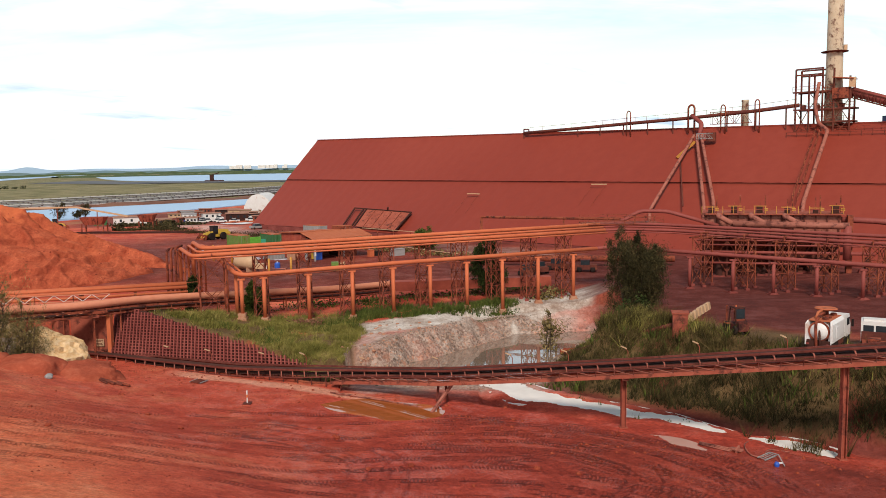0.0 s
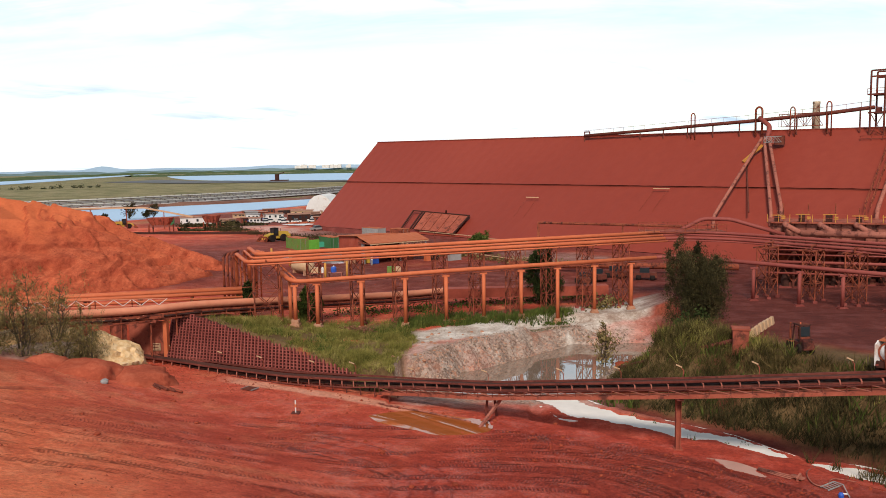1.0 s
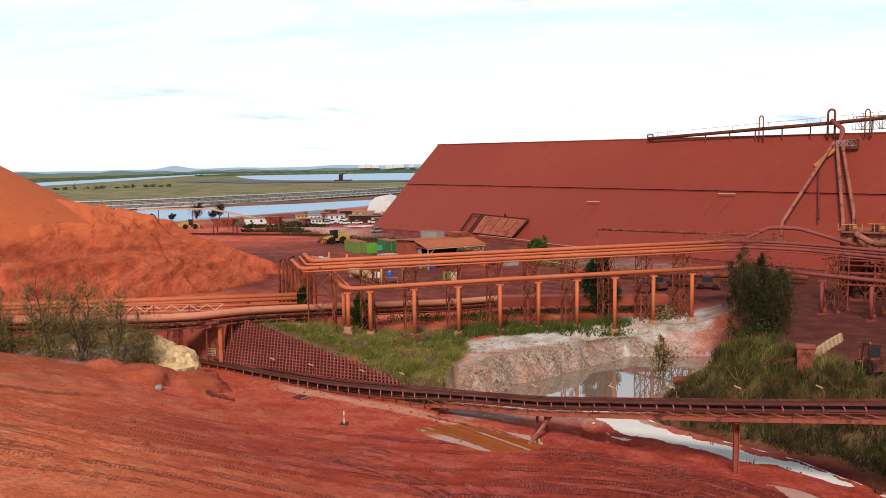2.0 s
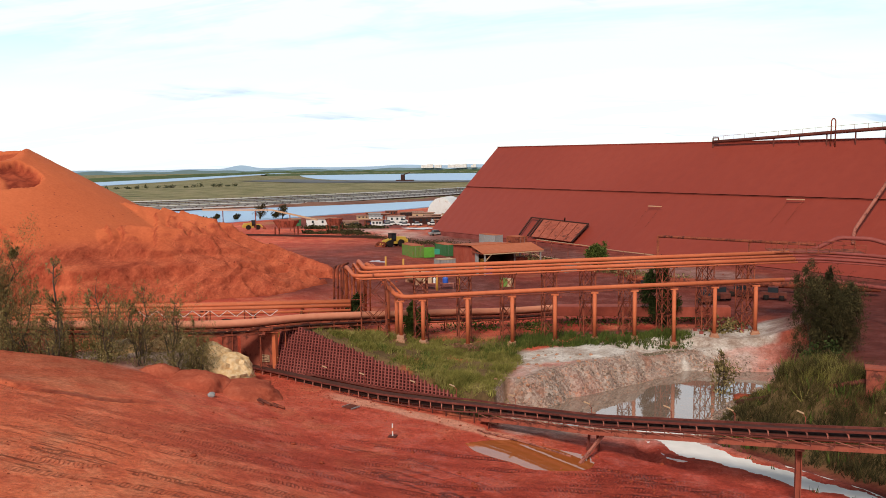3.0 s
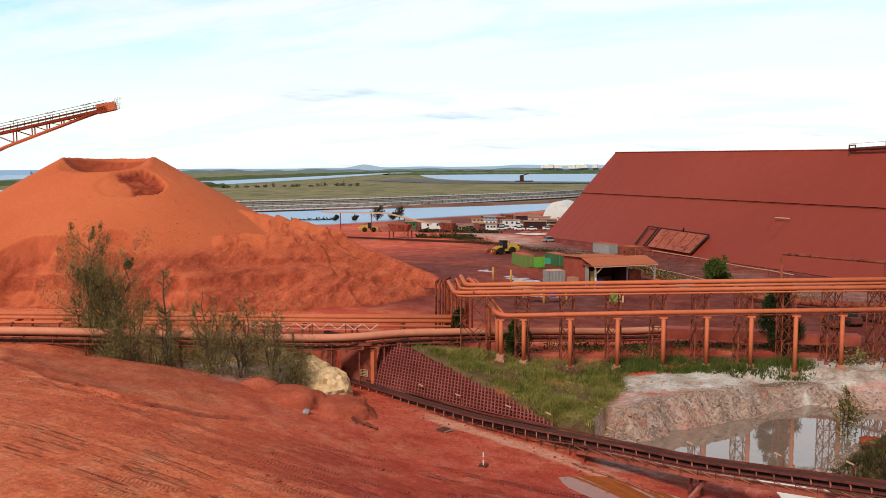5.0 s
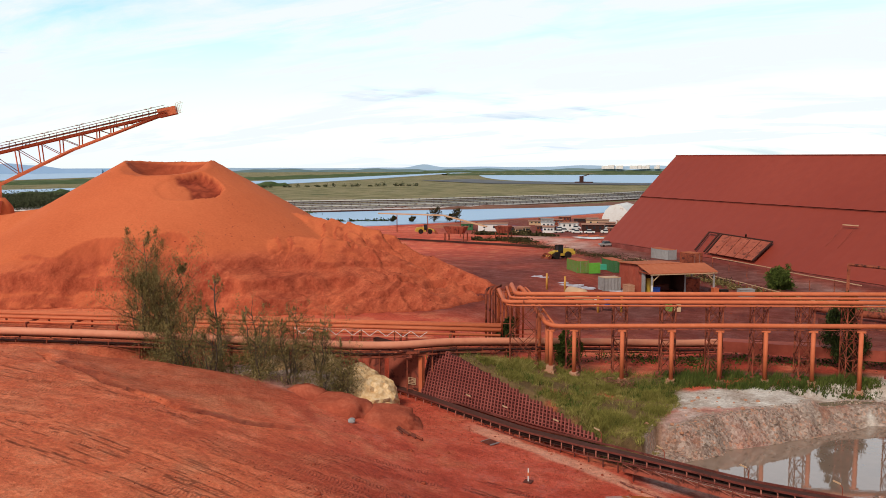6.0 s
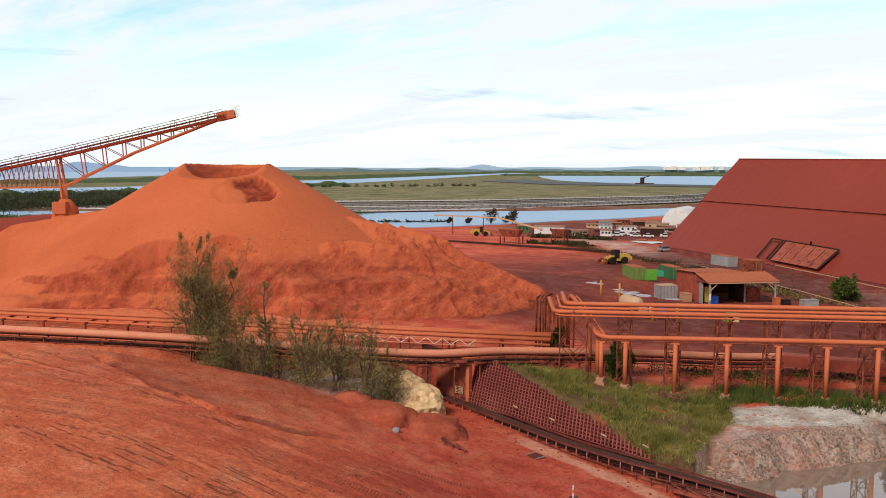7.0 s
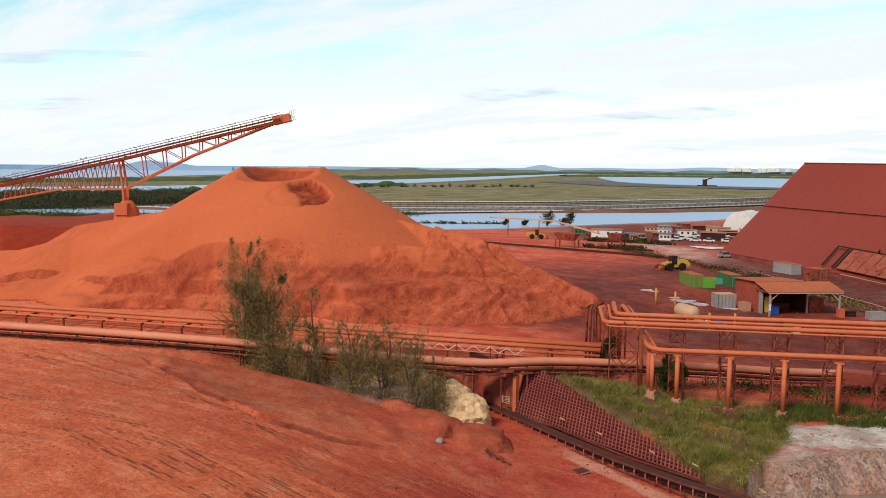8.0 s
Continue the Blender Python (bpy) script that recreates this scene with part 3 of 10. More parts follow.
def ground_material():
    m = bpy.data.materials.new("red_bauxite_ground")
    m.use_nodes = True
    n, l = m.node_tree.nodes, m.node_tree.links
    b = n["Principled BSDF"]
    geo = n.new("ShaderNodeNewGeometry")

    def noise_tex(scale, detail=6, rough=0.6, vec=None):
        q = n.new("ShaderNodeTexNoise")
        q.inputs["Scale"].default_value, q.inputs["Detail"].default_value, q.inputs["Roughness"].default_value = scale, detail, rough
        l.new(vec or geo.outputs["Position"], q.inputs["Vector"])
        return q.outputs["Fac"]

    def ramp(fac, stops):
        r = n.new("ShaderNodeValToRGB")
        e = r.color_ramp.elements
        e[0].position, e[0].color = stops[0][0], (*stops[0][1], 1)
        e[1].position, e[1].color = stops[-1][0], (*stops[-1][1], 1)
        for p, c in stops[1:-1]:
            e.new(p).color = (*c, 1)
        l.new(fac, r.inputs[0])
        return r.outputs[0]

    def mixed(fac, a, c):
        x = n.new("ShaderNodeMix"); x.data_type = 'RGBA'
        l.new(fac, x.inputs[0]); l.new(a, x.inputs[6]); l.new(c, x.inputs[7])
        return x.outputs[2]

    def math_node(op, a, c):
        x = n.new("ShaderNodeMath"); x.operation = op
        for i, v in enumerate((a, c)):
            if isinstance(v, (int, float)):
                x.inputs[i].default_value = v
            else:
                l.new(v, x.inputs[i])
        return x.outputs[0]

    def attr(name):
        a = n.new("ShaderNodeAttribute"); a.attribute_name = name
        return a.outputs["Fac"]

    big, mid, fine = noise_tex(0.05, 4), noise_tex(0.35, 7, 0.65), noise_tex(3.0, 6, 0.7)
    red = ramp(math_node('ADD', math_node('MULTIPLY', big, 0.55), math_node('MULTIPLY', mid, 0.45)),
               [(0.34, (0.36, 0.046, 0.025)), (0.47, (0.53, 0.077, 0.040)), (0.56, (0.65, 0.118, 0.060)), (0.68, (0.75, 0.195, 0.105))])
    orange = ramp(math_node('ADD', math_node('MULTIPLY', mid, 0.6), math_node('MULTIPLY', fine, 0.4)), [(0.36, (0.58, 0.100, 0.042)), (0.48, (0.76, 0.165, 0.068)), (0.58, (0.85, 0.230, 0.105)), (0.68, (0.88, 0.31, 0.165))])
    clay = ramp(math_node('ADD', math_node('MULTIPLY', mid, 0.7), math_node('MULTIPLY', fine, 0.3)),
                [(0.36, (0.34, 0.23, 0.175)), (0.46, (0.52, 0.41, 0.34)), (0.58, (0.72, 0.63, 0.56))])
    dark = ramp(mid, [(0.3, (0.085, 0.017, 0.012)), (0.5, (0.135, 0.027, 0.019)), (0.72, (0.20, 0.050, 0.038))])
    marsh = ramp(noise_tex(0.03, 9, 0.72), [(0.34, (0.085, 0.085, 0.030)), (0.46, (0.17, 0.145, 0.060)), (0.56, (0.26, 0.21, 0.105)), (0.70, (0.28, 0.185, 0.115))])
    soil = ramp(mid, [(0.3, (0.11, 0.062, 0.026)), (0.7, (0.21, 0.125, 0.052))])
    c = mixed(attr("orange"), red, orange)
    dust = ramp(noise_tex(0.22, 6, 0.62), [(0.52, (0, 0, 0)), (0.66, (0.55, 0.55, 0.55))])
    c = mixed(dust, c, ramp(fine, [(0.3, (0.66, 0.185, 0.08)), (0.7, (0.82, 0.30, 0.155))]))
    c = mixed(attr("clay"), c, clay)
    damp = ramp(math_node('ADD', math_node('MULTIPLY', mid, 0.6), math_node('MULTIPLY', fine, 0.4)), [(0.36, (0.29, 0.031, 0.017)), (0.5, (0.48, 0.062, 0.034)), (0.66, (0.63, 0.125, 0.082))])
    c = mixed(attr("damp"), c, damp)
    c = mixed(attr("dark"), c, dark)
    c = mixed(attr("turf"), c, soil)
    c = mixed(attr("marsh"), c, marsh)
    # grey-brown rubble of the pond bank, with white and rust-red stones
    rub = n.new("ShaderNodeTexVoronoi"); rub.inputs["Scale"].default_value = 4.6; l.new(geo.outputs["Position"], rub.inputs["Vector"])
    stone = n.new("ShaderNodeSeparateColor"); l.new(rub.outputs["Color"], stone.inputs[0])
    c = mixed(attr("rubble"), c, ramp(math_node('ADD', math_node('MULTIPLY', stone.outputs[0], 0.55), math_node('MULTIPLY', noise_tex(0.9, 9, 0.75), 0.5)), [(0.22, (0.20, 0.115, 0.085)), (0.46, (0.34, 0.23, 0.18)), (0.64, (0.46, 0.35, 0.29)), (0.78, (0.48, 0.22, 0.13)), (0.88, (0.74, 0.66, 0.60))]))
    c = mixed(math_node('MULTIPLY', attr("rubble"), ramp(noise_tex(0.28, 5, 0.65), [(0.54, (0, 0, 0)), (0.66, (0.7, 0.7, 0.7))])), c, ramp(fine, [(0.3, (0.30, 0.10, 0.06)), (0.7, (0.50, 0.22, 0.13))]))
    c = mixed(attr("strip"), c, ramp(mid, [(0.3, (0.66, 0.26, 0.16)), (0.7, (0.80, 0.37, 0.25))]))
    # beaten way: darker, freshly turned red earth, streaked along its run
    flow_v = n.new("ShaderNodeCombineXYZ")
    l.new(math_node('MULTIPLY', attr("way_across"), 0.9), flow_v.inputs[0]); l.new(math_node('MULTIPLY', attr("way_along"), 0.13), flow_v.inputs[1])
    flow = noise_tex(1.0, 7, 0.68, flow_v.outputs[0])
    way = math_node('MULTIPLY', attr("way"), ramp(flow, [(0.30, (1, 1, 1)), (0.50, (0.72, 0.72, 0.72)), (0.70, (0.40, 0.40, 0.40))]))
    c = mixed(way, c, ramp(mid, [(0.3, (0.36, 0.044, 0.022)), (0.55, (0.49, 0.070, 0.034)), (0.75, (0.60, 0.108, 0.055))]))
    # tyre tracks: pressed bands with cross treads that come and go
    tr, ra, rx = attr("rut"), attr("rut_along"), attr("rut_across")
    lost = ramp(noise_tex(0.35, 5, 0.6), [(0.40, (0, 0, 0)), (0.52, (1, 1, 1))])
    bars = math_node('SINE', math_node('MULTIPLY', math_node('ADD', ra, math_node('MULTIPLY', rx, 0.15)), 24.0), 0)
    bar = n.new("ShaderNodeMapRange"); bar.inputs[1].default_value, bar.inputs[2].default_value = 0.1, 0.75
    l.new(bars, bar.inputs[0])
    tread = math_node('MULTIPLY', math_node('MULTIPLY', tr, lost), bar.outputs[0])
    press_h = math_node('MULTIPLY', tread, -1.0)
    dk0 = n.new("ShaderNodeMix"); dk0.data_type = 'RGBA'; dk0.blend_type = 'MULTIPLY'
    l.new(math_node('MULTIPLY', tr, 0.45), dk0.inputs[0]); l.new(c, dk0.inputs[6]); dk0.inputs[7].default_value = (0.74, 0.62, 0.58, 1)
    dk = n.new("ShaderNodeMix"); dk.data_type = 'RGBA'; dk.blend_type = 'MULTIPLY'
    l.new(math_node('MULTIPLY', tread, 0.72), dk.inputs[0]); l.new(dk0.outputs[2], dk.inputs[6]); dk.inputs[7].default_value = (0.52, 0.40, 0.38, 1)
    # pale dried scuffs and small dark stains
    fl = n.new("ShaderNodeMix"); fl.data_type = 'RGBA'; fl.blend_type = 'MULTIPLY'; fl.inputs[0].default_value = 0.5
    stretch = n.new("ShaderNodeMapping"); stretch.inputs["Scale"].default_value = (0.35, 1.15, 1.0); stretch.inputs["Rotation"].default_value = (0, 0, radians(-14))
    l.new(geo.outputs["Position"], stretch.inputs[0])
    l.new(dk.outputs[2], fl.inputs[6]); l.new(ramp(noise_tex(0.55, 8, 0.68, stretch.outputs[0]), [(0.33, (0.80, 0.70, 0.68)), (0.46, (0.98, 0.96, 0.95)), (0.56, (1.05, 1.06, 1.07)), (0.68, (1.22, 1.32, 1.38))]), fl.inputs[7])
    # fine crumbs: small light and dark clods
    sp = n.new("ShaderNodeMix"); sp.data_type = 'RGBA'; sp.blend_type = 'MULTIPLY'; sp.inputs[0].default_value = 1.0
    l.new(fl.outputs[2], sp.inputs[6]); l.new(ramp(noise_tex(2.6, 9, 0.8), [(0.36, (0.72, 0.66, 0.66)), (0.5, (1.0, 1.0, 1.0)), (0.64, (1.18, 1.20, 1.22))]), sp.inputs[7])
    l.new(sp.outputs[2], b.inputs["Base Color"])
    b.inputs["Specular IOR Level"].default_value = 0.2
    rg = n.new("ShaderNodeMapRange"); rg.inputs[3].default_value, rg.inputs[4].default_value = 0.95, 0.22
    l.new(math_node('MULTIPLY', attr("wet"), ramp(mid, [(0.45, (0, 0, 0)), (0.6, (1, 1, 1))])), rg.inputs[0])
    l.new(rg.outputs[0], b.inputs["Roughness"])
    hgt = math_node('ADD', math_node('ADD', math_node('MULTIPLY', noise_tex(0.7, 9, 0.72), 0.7), math_node('MULTIPLY', noise_tex(3.2, 8, 0.78), 0.36)), math_node('MULTIPLY', press_h, 0.30))
    hgt = math_node('ADD', hgt, math_node('MULTIPLY', math_node('MULTIPLY', flow, attr("way")), 0.12))
    bp = n.new("ShaderNodeBump"); bp.inputs["Strength"].default_value, bp.inputs["Distance"].default_value = 0.95, 0.55
    l.new(hgt, bp.inputs["Height"]); l.new(bp.outputs[0], b.inputs["Normal"])
    return m


GROUND = ground_material()
gx = axis(-80, 34, 0.25, -4800, 4800, 1.09)
gy = axis(37, 108, 0.25, -4800, 4850, 1.09)
XX, YY = np.meshgrid(gx, gy)
ZZ = height(XX, YY)


def even_line(pts, step=2.5):
    """A rounded line through plan places, cut into even lengths."""
    return [(p.x, p.y) for p in along(smooth_line([(a, b, 0) for a, b in pts], 6), step)]


def sway(pts, off, drift, seed):
    """A copy of a line, set aside by off metres and wandering by drift."""
    P = even_line(pts, 6.0)
    out = []
    for i, (x, y) in enumerate(P):
        (ax, ay), (bx_, by_) = P[max(i - 1, 0)], P[min(i + 1, len(P) - 1)]
        k = off + drift * math.sin(i * 0.55 + seed) + 0.5 * drift * math.sin(i * 1.3 + 2.1 * seed)
        d = math.hypot(bx_ - ax, by_ - ay) or 1
        out.append((x - (by_ - ay) / d * k, y + (bx_ - ax) / d * k))
    return out


# wheel marks of many passes, pressed into the earth
NEARPAD = (XX > -82) & (XX < 36) & (YY > 34) & (YY < 76)
px_, py_ = XX[NEARPAD], YY[NEARPAD]
rut_m, rut_l, rut_x, rut_h = np.zeros(px_.shape), np.zeros(px_.shape), np.zeros(px_.shape), np.zeros(px_.shape)
runs = [sway(WAY, o, 0.9, k) for k, o in enumerate((-4.6, -2.9, -1.8, -0.4, 1.3, 2.0, 3.7, 4.9))]
runs += [sway(t_, o, 0.5, 3 * k + o) for k, t_ in enumerate(TRACKS) for o in (0.0, 1.6)]
for k, run in enumerate(runs):
    pts = even_line(run, 3.0 if k < 8 else 1.5)
    d, sh = line_side(px_, py_, pts)
    far_ = sh * (3.0 if k < 8 else 1.5) * (len(pts) - 1)
    worn = soft(-0.2, 0.12, fbm(far_ + 40.0 * k, far_ * 0 + k, 11, 3, 60 + k))      # each mark fades in and out along its run
    if k in (8, 9, 10, 22):                                                               # the fresh turn of a loader
        worn = np.maximum(worn, 0.9)
    w_ = np.abs(np.abs(d) - 1.15)
    far_ = far_ * (k not in (8, 9))
    band = soft(0.40, 0.24, w_) * worn * soft(0.0, 0.06, sh) * soft(1.0, 0.94, sh)
    berm = soft(0.75, 0.5, w_) * soft(0.28, 0.44, w_) * worn
    m = band > rut_m
    rut_m, rut_l, rut_x = np.where(m, band, rut_m), np.where(m, far_, rut_l), np.where(m, np.abs(d) - 1.15, rut_x)
    rut_h = np.maximum(np.minimum(rut_h, -0.05 * band), np.where(band > 0.05, -1, 0.05 * berm))
ZZ[NEARPAD] += rut_h


def spread_over(v):
    a = np.zeros(XX.shape)
    a[NEARPAD] = v
    return a


def sheet(name, X, Y, Z, mat):
    """A grid of faces over plan places X, Y at the heights Z."""
    r, c = X.shape
    me = bpy.data.meshes.new(name)
    me.vertices.add(r * c)
    me.vertices.foreach_set("co", np.stack([X, Y, Z], -1).ravel())
    i = np.arange(r * c).reshape(r, c)
    q = np.stack([i[:-1, :-1], i[:-1, 1:], i[1:, 1:], i[1:, :-1]], -1).reshape(-1, 4)
    me.loops.add(q.size)
    me.loops.foreach_set("vertex_index", q.ravel())
    me.polygons.add(len(q))
    me.polygons.foreach_set("loop_start", np.arange(len(q)) * 4)
    me.polygons.foreach_set("use_smooth", np.ones(len(q), bool))
    me.materials.append(mat)
    me.update(calc_edges=True)
    return me


def paint(me, name, values):
    a = me.attributes.new(name, 'FLOAT', 'POINT')
    a.data.foreach_set("value", np.asarray(values, np.float32).ravel())


ground_mesh = sheet("ground", XX, YY, ZZ, GROUND)
wob = fbm(XX, YY, 4, 4, 21)
wob2 = fbm(XX, YY, 14, 4, 33)
u_pad = -(XX + 14) * 0.75 - (YY - 60) * 0.66
d_conv, _ = line_side(XX, YY, CONV)
d_strm, _ = line_side(XX, YY, STREAM)
d_road, _ = line_side(XX, YY, ROAD)
d_pond = in_poly(XX, YY, POND)
paint(ground_mesh, "orange", np.clip(soft(4, 20, u_pad + 12 * wob2) * 0.95, 0, 1))
clay_mask = soft(4.6, 3.0, np.abs(d_road + 0.6) + 2.0 * wob) * soft(-16, -12, XX) * soft(33, 22, XX)
clay_mask = np.maximum(clay_mask, soft(-7.0, -5.0, d_pond + 2 * wob) * soft(27.0, 21, XX) * soft(-14, -11, XX) * (0.55 + 0.7 * wob))
clay_mask = np.maximum(clay_mask, soft(1.6, 0.8, np.abs(d_strm) + wob) * soft(-1, 3, XX) * soft(60, 40, XX) * 0.2)
clay_mask = np.maximum(clay_mask, soft(6, 3, np.hypot((XX + 47) / 2.0, YY - 76.5) + 3 * wob) * 0.6)
clay_mask = np.maximum(clay_mask, soft(-13, -9, d_pond + 2 * wob) * soft(27, 22, XX) * soft(6, 9, XX) * soft(90, 95, YY) * 0.85 * soft(-5.5, -3.0, d_road + 1.5 * wob))
d_way, _ = line_side(XX, YY, [(-95, 292), (-62, 250), (-30, 213), (0, 178), (20, 160)])
clay_mask = np.maximum(clay_mask, soft(9, 5, np.abs(d_way) + 3 * wob) * 0.6)
clay_mask = np.maximum(clay_mask, soft(0.12, 0.3, wob2) * soft(118, 130, YY) * soft(240, 200, YY) * soft(-45, -20, XX) * 0.45)
clay_mask = np.maximum(clay_mask, soft(5, 2.5, np.hypot((XX + 46) / 2.4, YY - 78.5) + 2.5 * wob) * 0.85)
paint(ground_mesh, "damp", np.clip(soft(-12, 6, XX - 0.25 * (YY - 60) + 14 * wob2) * soft(1, -2, d_conv - 8) * soft(90, 70, YY) * 0.85 + soft(14, 4, u_pad + 10 * wob2) * soft(-40, -20, XX) * soft(4, -4, d_conv) * 0.45, 0, 1))
paint(ground_mesh, "clay", np.clip(clay_mask, 0, 1))
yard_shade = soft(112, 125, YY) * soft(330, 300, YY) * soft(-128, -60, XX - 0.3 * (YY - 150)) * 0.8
dark_mask = soft(15, 24, XX + 4 * wob) * soft(66, 74, YY) * soft(190, 150, YY) * soft(0, 9, d_strm - 6)
# soft dark patch put into the ground colour for shade under the she-oaks
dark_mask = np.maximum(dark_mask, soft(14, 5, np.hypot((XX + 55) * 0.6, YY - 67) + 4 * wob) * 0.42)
dark_mask = np.maximum(dark_mask, soft(-6, 14, XX + 8 * wob2) * soft(0, -3, d_conv) * 0.42)
dark_mask = np.maximum(dark_mask, soft(100, 70, np.hypot(XX + 85, YY - 385) + 12 * wob) * 0.88)
dark_mask = np.maximum(dark_mask, soft(8, 26, XX + 6 * wob2) * soft(0, -3, d_conv) * 0.66)
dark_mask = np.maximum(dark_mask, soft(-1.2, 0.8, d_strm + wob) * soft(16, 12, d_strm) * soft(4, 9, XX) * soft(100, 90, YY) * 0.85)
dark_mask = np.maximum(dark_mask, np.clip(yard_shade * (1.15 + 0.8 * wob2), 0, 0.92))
# the gully's shadow is put in as a darker line of earth colour
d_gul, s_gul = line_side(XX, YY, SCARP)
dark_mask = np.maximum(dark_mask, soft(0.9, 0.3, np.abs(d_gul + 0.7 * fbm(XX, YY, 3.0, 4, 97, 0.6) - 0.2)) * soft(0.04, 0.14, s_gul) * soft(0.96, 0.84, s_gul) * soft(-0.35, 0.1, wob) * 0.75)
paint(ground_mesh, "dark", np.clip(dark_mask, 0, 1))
turf = soft(1.0, 3.0, d_strm + wob) * soft(13.5, 10.5, d_strm + 2 * wob) * soft(0, 4, XX) * soft(100, 90, YY)
turf = np.maximum(turf, soft(0.3, 0.9, d_conv - np.clip(1.2 + 4.0 * (-13 - XX) / 24, 0, 6) * soft(-13.6, -14.6, XX)) * soft(-40, -37, XX) * soft(-8.4, -10.5, XX + wob) * soft(99.5, 95.5, YY - 0.34 * (XX + 24) + 2 * wob))
turf = np.maximum(turf, soft(3, 1, np.abs(YY - (105.5 + 0.36 * (XX + 5))) + 2 * wob) * soft(-16, -12, XX) * soft(12, 8, XX))
turf = turf * soft(-0.75, -0.15, wob)
paint(ground_mesh, "rubble", np.clip(soft(-4.0, -2.6, d_pond + 0.8 * wob) * soft(0.3, -0.3, d_pond) * soft(18, 12, XX) * soft(-14, -11, XX) * (0.95 + 0.4 * wob), 0, 1))
paint(ground_mesh, "turf", np.clip(turf, 0, 1))
paint(ground_mesh, "marsh", np.maximum(soft(330, 370, YY + 0.3 * XX + 60 * wob2), soft(-285, -310, XX) * soft(-100, 60, YY)) * (1 - 0.9 * soft(90, 70, np.hypot(XX + 85, (YY - 420) * 0.7) + 12 * wob)))
paint(ground_mesh, "wet", soft(14, -2, u_pad + 8 * wob) * soft(3, -1, d_conv) * 0.9 + dark_mask * 0.3)
way_d, way_s = line_side(XX, YY, even_line(WAY, 4.0))
paint(ground_mesh, "rut", spread_over(rut_m) * (0.4 + 0.6 * soft(-38, -16, XX)) * soft(0.0, -2.0, d_conv))
paint(ground_mesh, "rut_along", spread_over(rut_l))
paint(ground_mesh, "rut_across", spread_over(rut_x))
paint(ground_mesh, "way", (0.18 + 0.34 * soft(-62, -34, XX + 8 * wob2)) * soft(5.0, 2.2, np.abs(way_d) + 3.0 * wob2 + 1.2 * wob) * soft(0, -3, d_conv) * 0.9)
paint(ground_mesh, "way_across", np.clip(way_d, -12, 12))
paint(ground_mesh, "way_along", way_s * 4.0 * 33)
paint(ground_mesh, "strip", soft(1.0, 0.6, np.abs(d_conv + 2.1) + 0.5 * wob) * soft(-29, -25, XX) * soft(-4, -9, XX) * 0.85)
ground = tagged(new("ground", ground_mesh), "red bauxite earth with tyre tracks, pale clay and marsh beyond", "ground", kind="structure")


# ---- water ----
def water_material(name, base, rough, spec=0.5, ior=1.4):
    m = bpy.data.materials.new(name)
    m.use_nodes = True
    n, l = m.node_tree.nodes, m.node_tree.links
    b = n["Principled BSDF"]
    geo = n.new("ShaderNodeNewGeometry")
    q = n.new("ShaderNodeTexNoise"); q.inputs["Scale"].default_value = 0.8; q.inputs["Detail"].default_value = 5
    l.new(geo.outputs["Position"], q.inputs["Vector"])
    r = n.new("ShaderNodeValToRGB")
    r.color_ramp.elements[0].color, r.color_ramp.elements[1].color = (*[c * 0.7 for c in base], 1), (*base, 1)
    l.new(q.outputs["Fac"], r.inputs[0]); l.new(r.outputs[0], b.inputs["Base Color"])
    b.inputs["Roughness"].default_value = rough
    b.inputs["Specular IOR Level"].default_value = spec
    b.inputs["IOR"].default_value = ior
    bp = n.new("ShaderNodeBump"); bp.inputs["Strength"].default_value, bp.inputs["Distance"].default_value = 0.04, 0.1
    l.new(q.outputs["Fac"], bp.inputs["Height"]); l.new(bp.outputs[0], b.inputs["Normal"])
    return m


MUDWATER = water_material("still_muddy_water", (0.27, 0.18, 0.135), 0.02, 0.7, 2.5)
MILKWATER = water_material("milky_pale_water", (0.90, 0.80, 0.73), 0.3, 0.15)
ORANGEWATER = water_material("orange_puddle_water", (0.40, 0.105, 0.028), 0.03, 0.6, 1.8)
PINKWATER = water_material("thin_pinkish_puddle_water", (0.55, 0.27, 0.20), 0.25)
# the sky's blue reflection is put into this base colour
FARWATER = water_material("sky_tinted_estuary_water", (0.36, 0.52, 0.74), 0.4, 0.4)


def flat(name, outline, z, mat, label, smooth=6):
    """A water surface: a rounded outline filled at one level, with a skirt so that it has depth."""
    P = [p for p in smooth_line([(x, y, z) for x, y in outline] + [(*outline[0], z)], smooth)][:-1]
    n = len(P)
    if sum(a.x * b.y - b.x * a.y for a, b in zip(P, P[1:] + P[:1])) < 0:
        P.reverse()
    s = Shape()
    s.v = [tuple(p) for p in P] + [(p.x, p.y, z - 0.5) for p in P]
    s.f = [tuple(range(n))] + [(i, i + n, (i + 1) % n + n, (i + 1) % n) for i in range(n)]
    ob = part(name, s, mat)
    return tagged(ob, label, "water", kind="structure")


def widened(outline, by):
    """The outline pushed outward by a few decimetres, so that the shore of the ground decides the water's edge."""
    n = len(outline)
    turn = sum(a[0] * b[1] - b[0] * a[1] for a, b in zip(outline, outline[1:] + outline[:1]))
    out = []
    for i, (x, y) in enumerate(outline):
        (ax, ay), (bx_, by_) = outline[i - 1], outline[(i + 1) % n]
        d = Vector((by_ - ay, ax - bx_)).normalized() * (by if turn > 0 else -by)
        out.append((x + d.x, y + d.y))
    return out


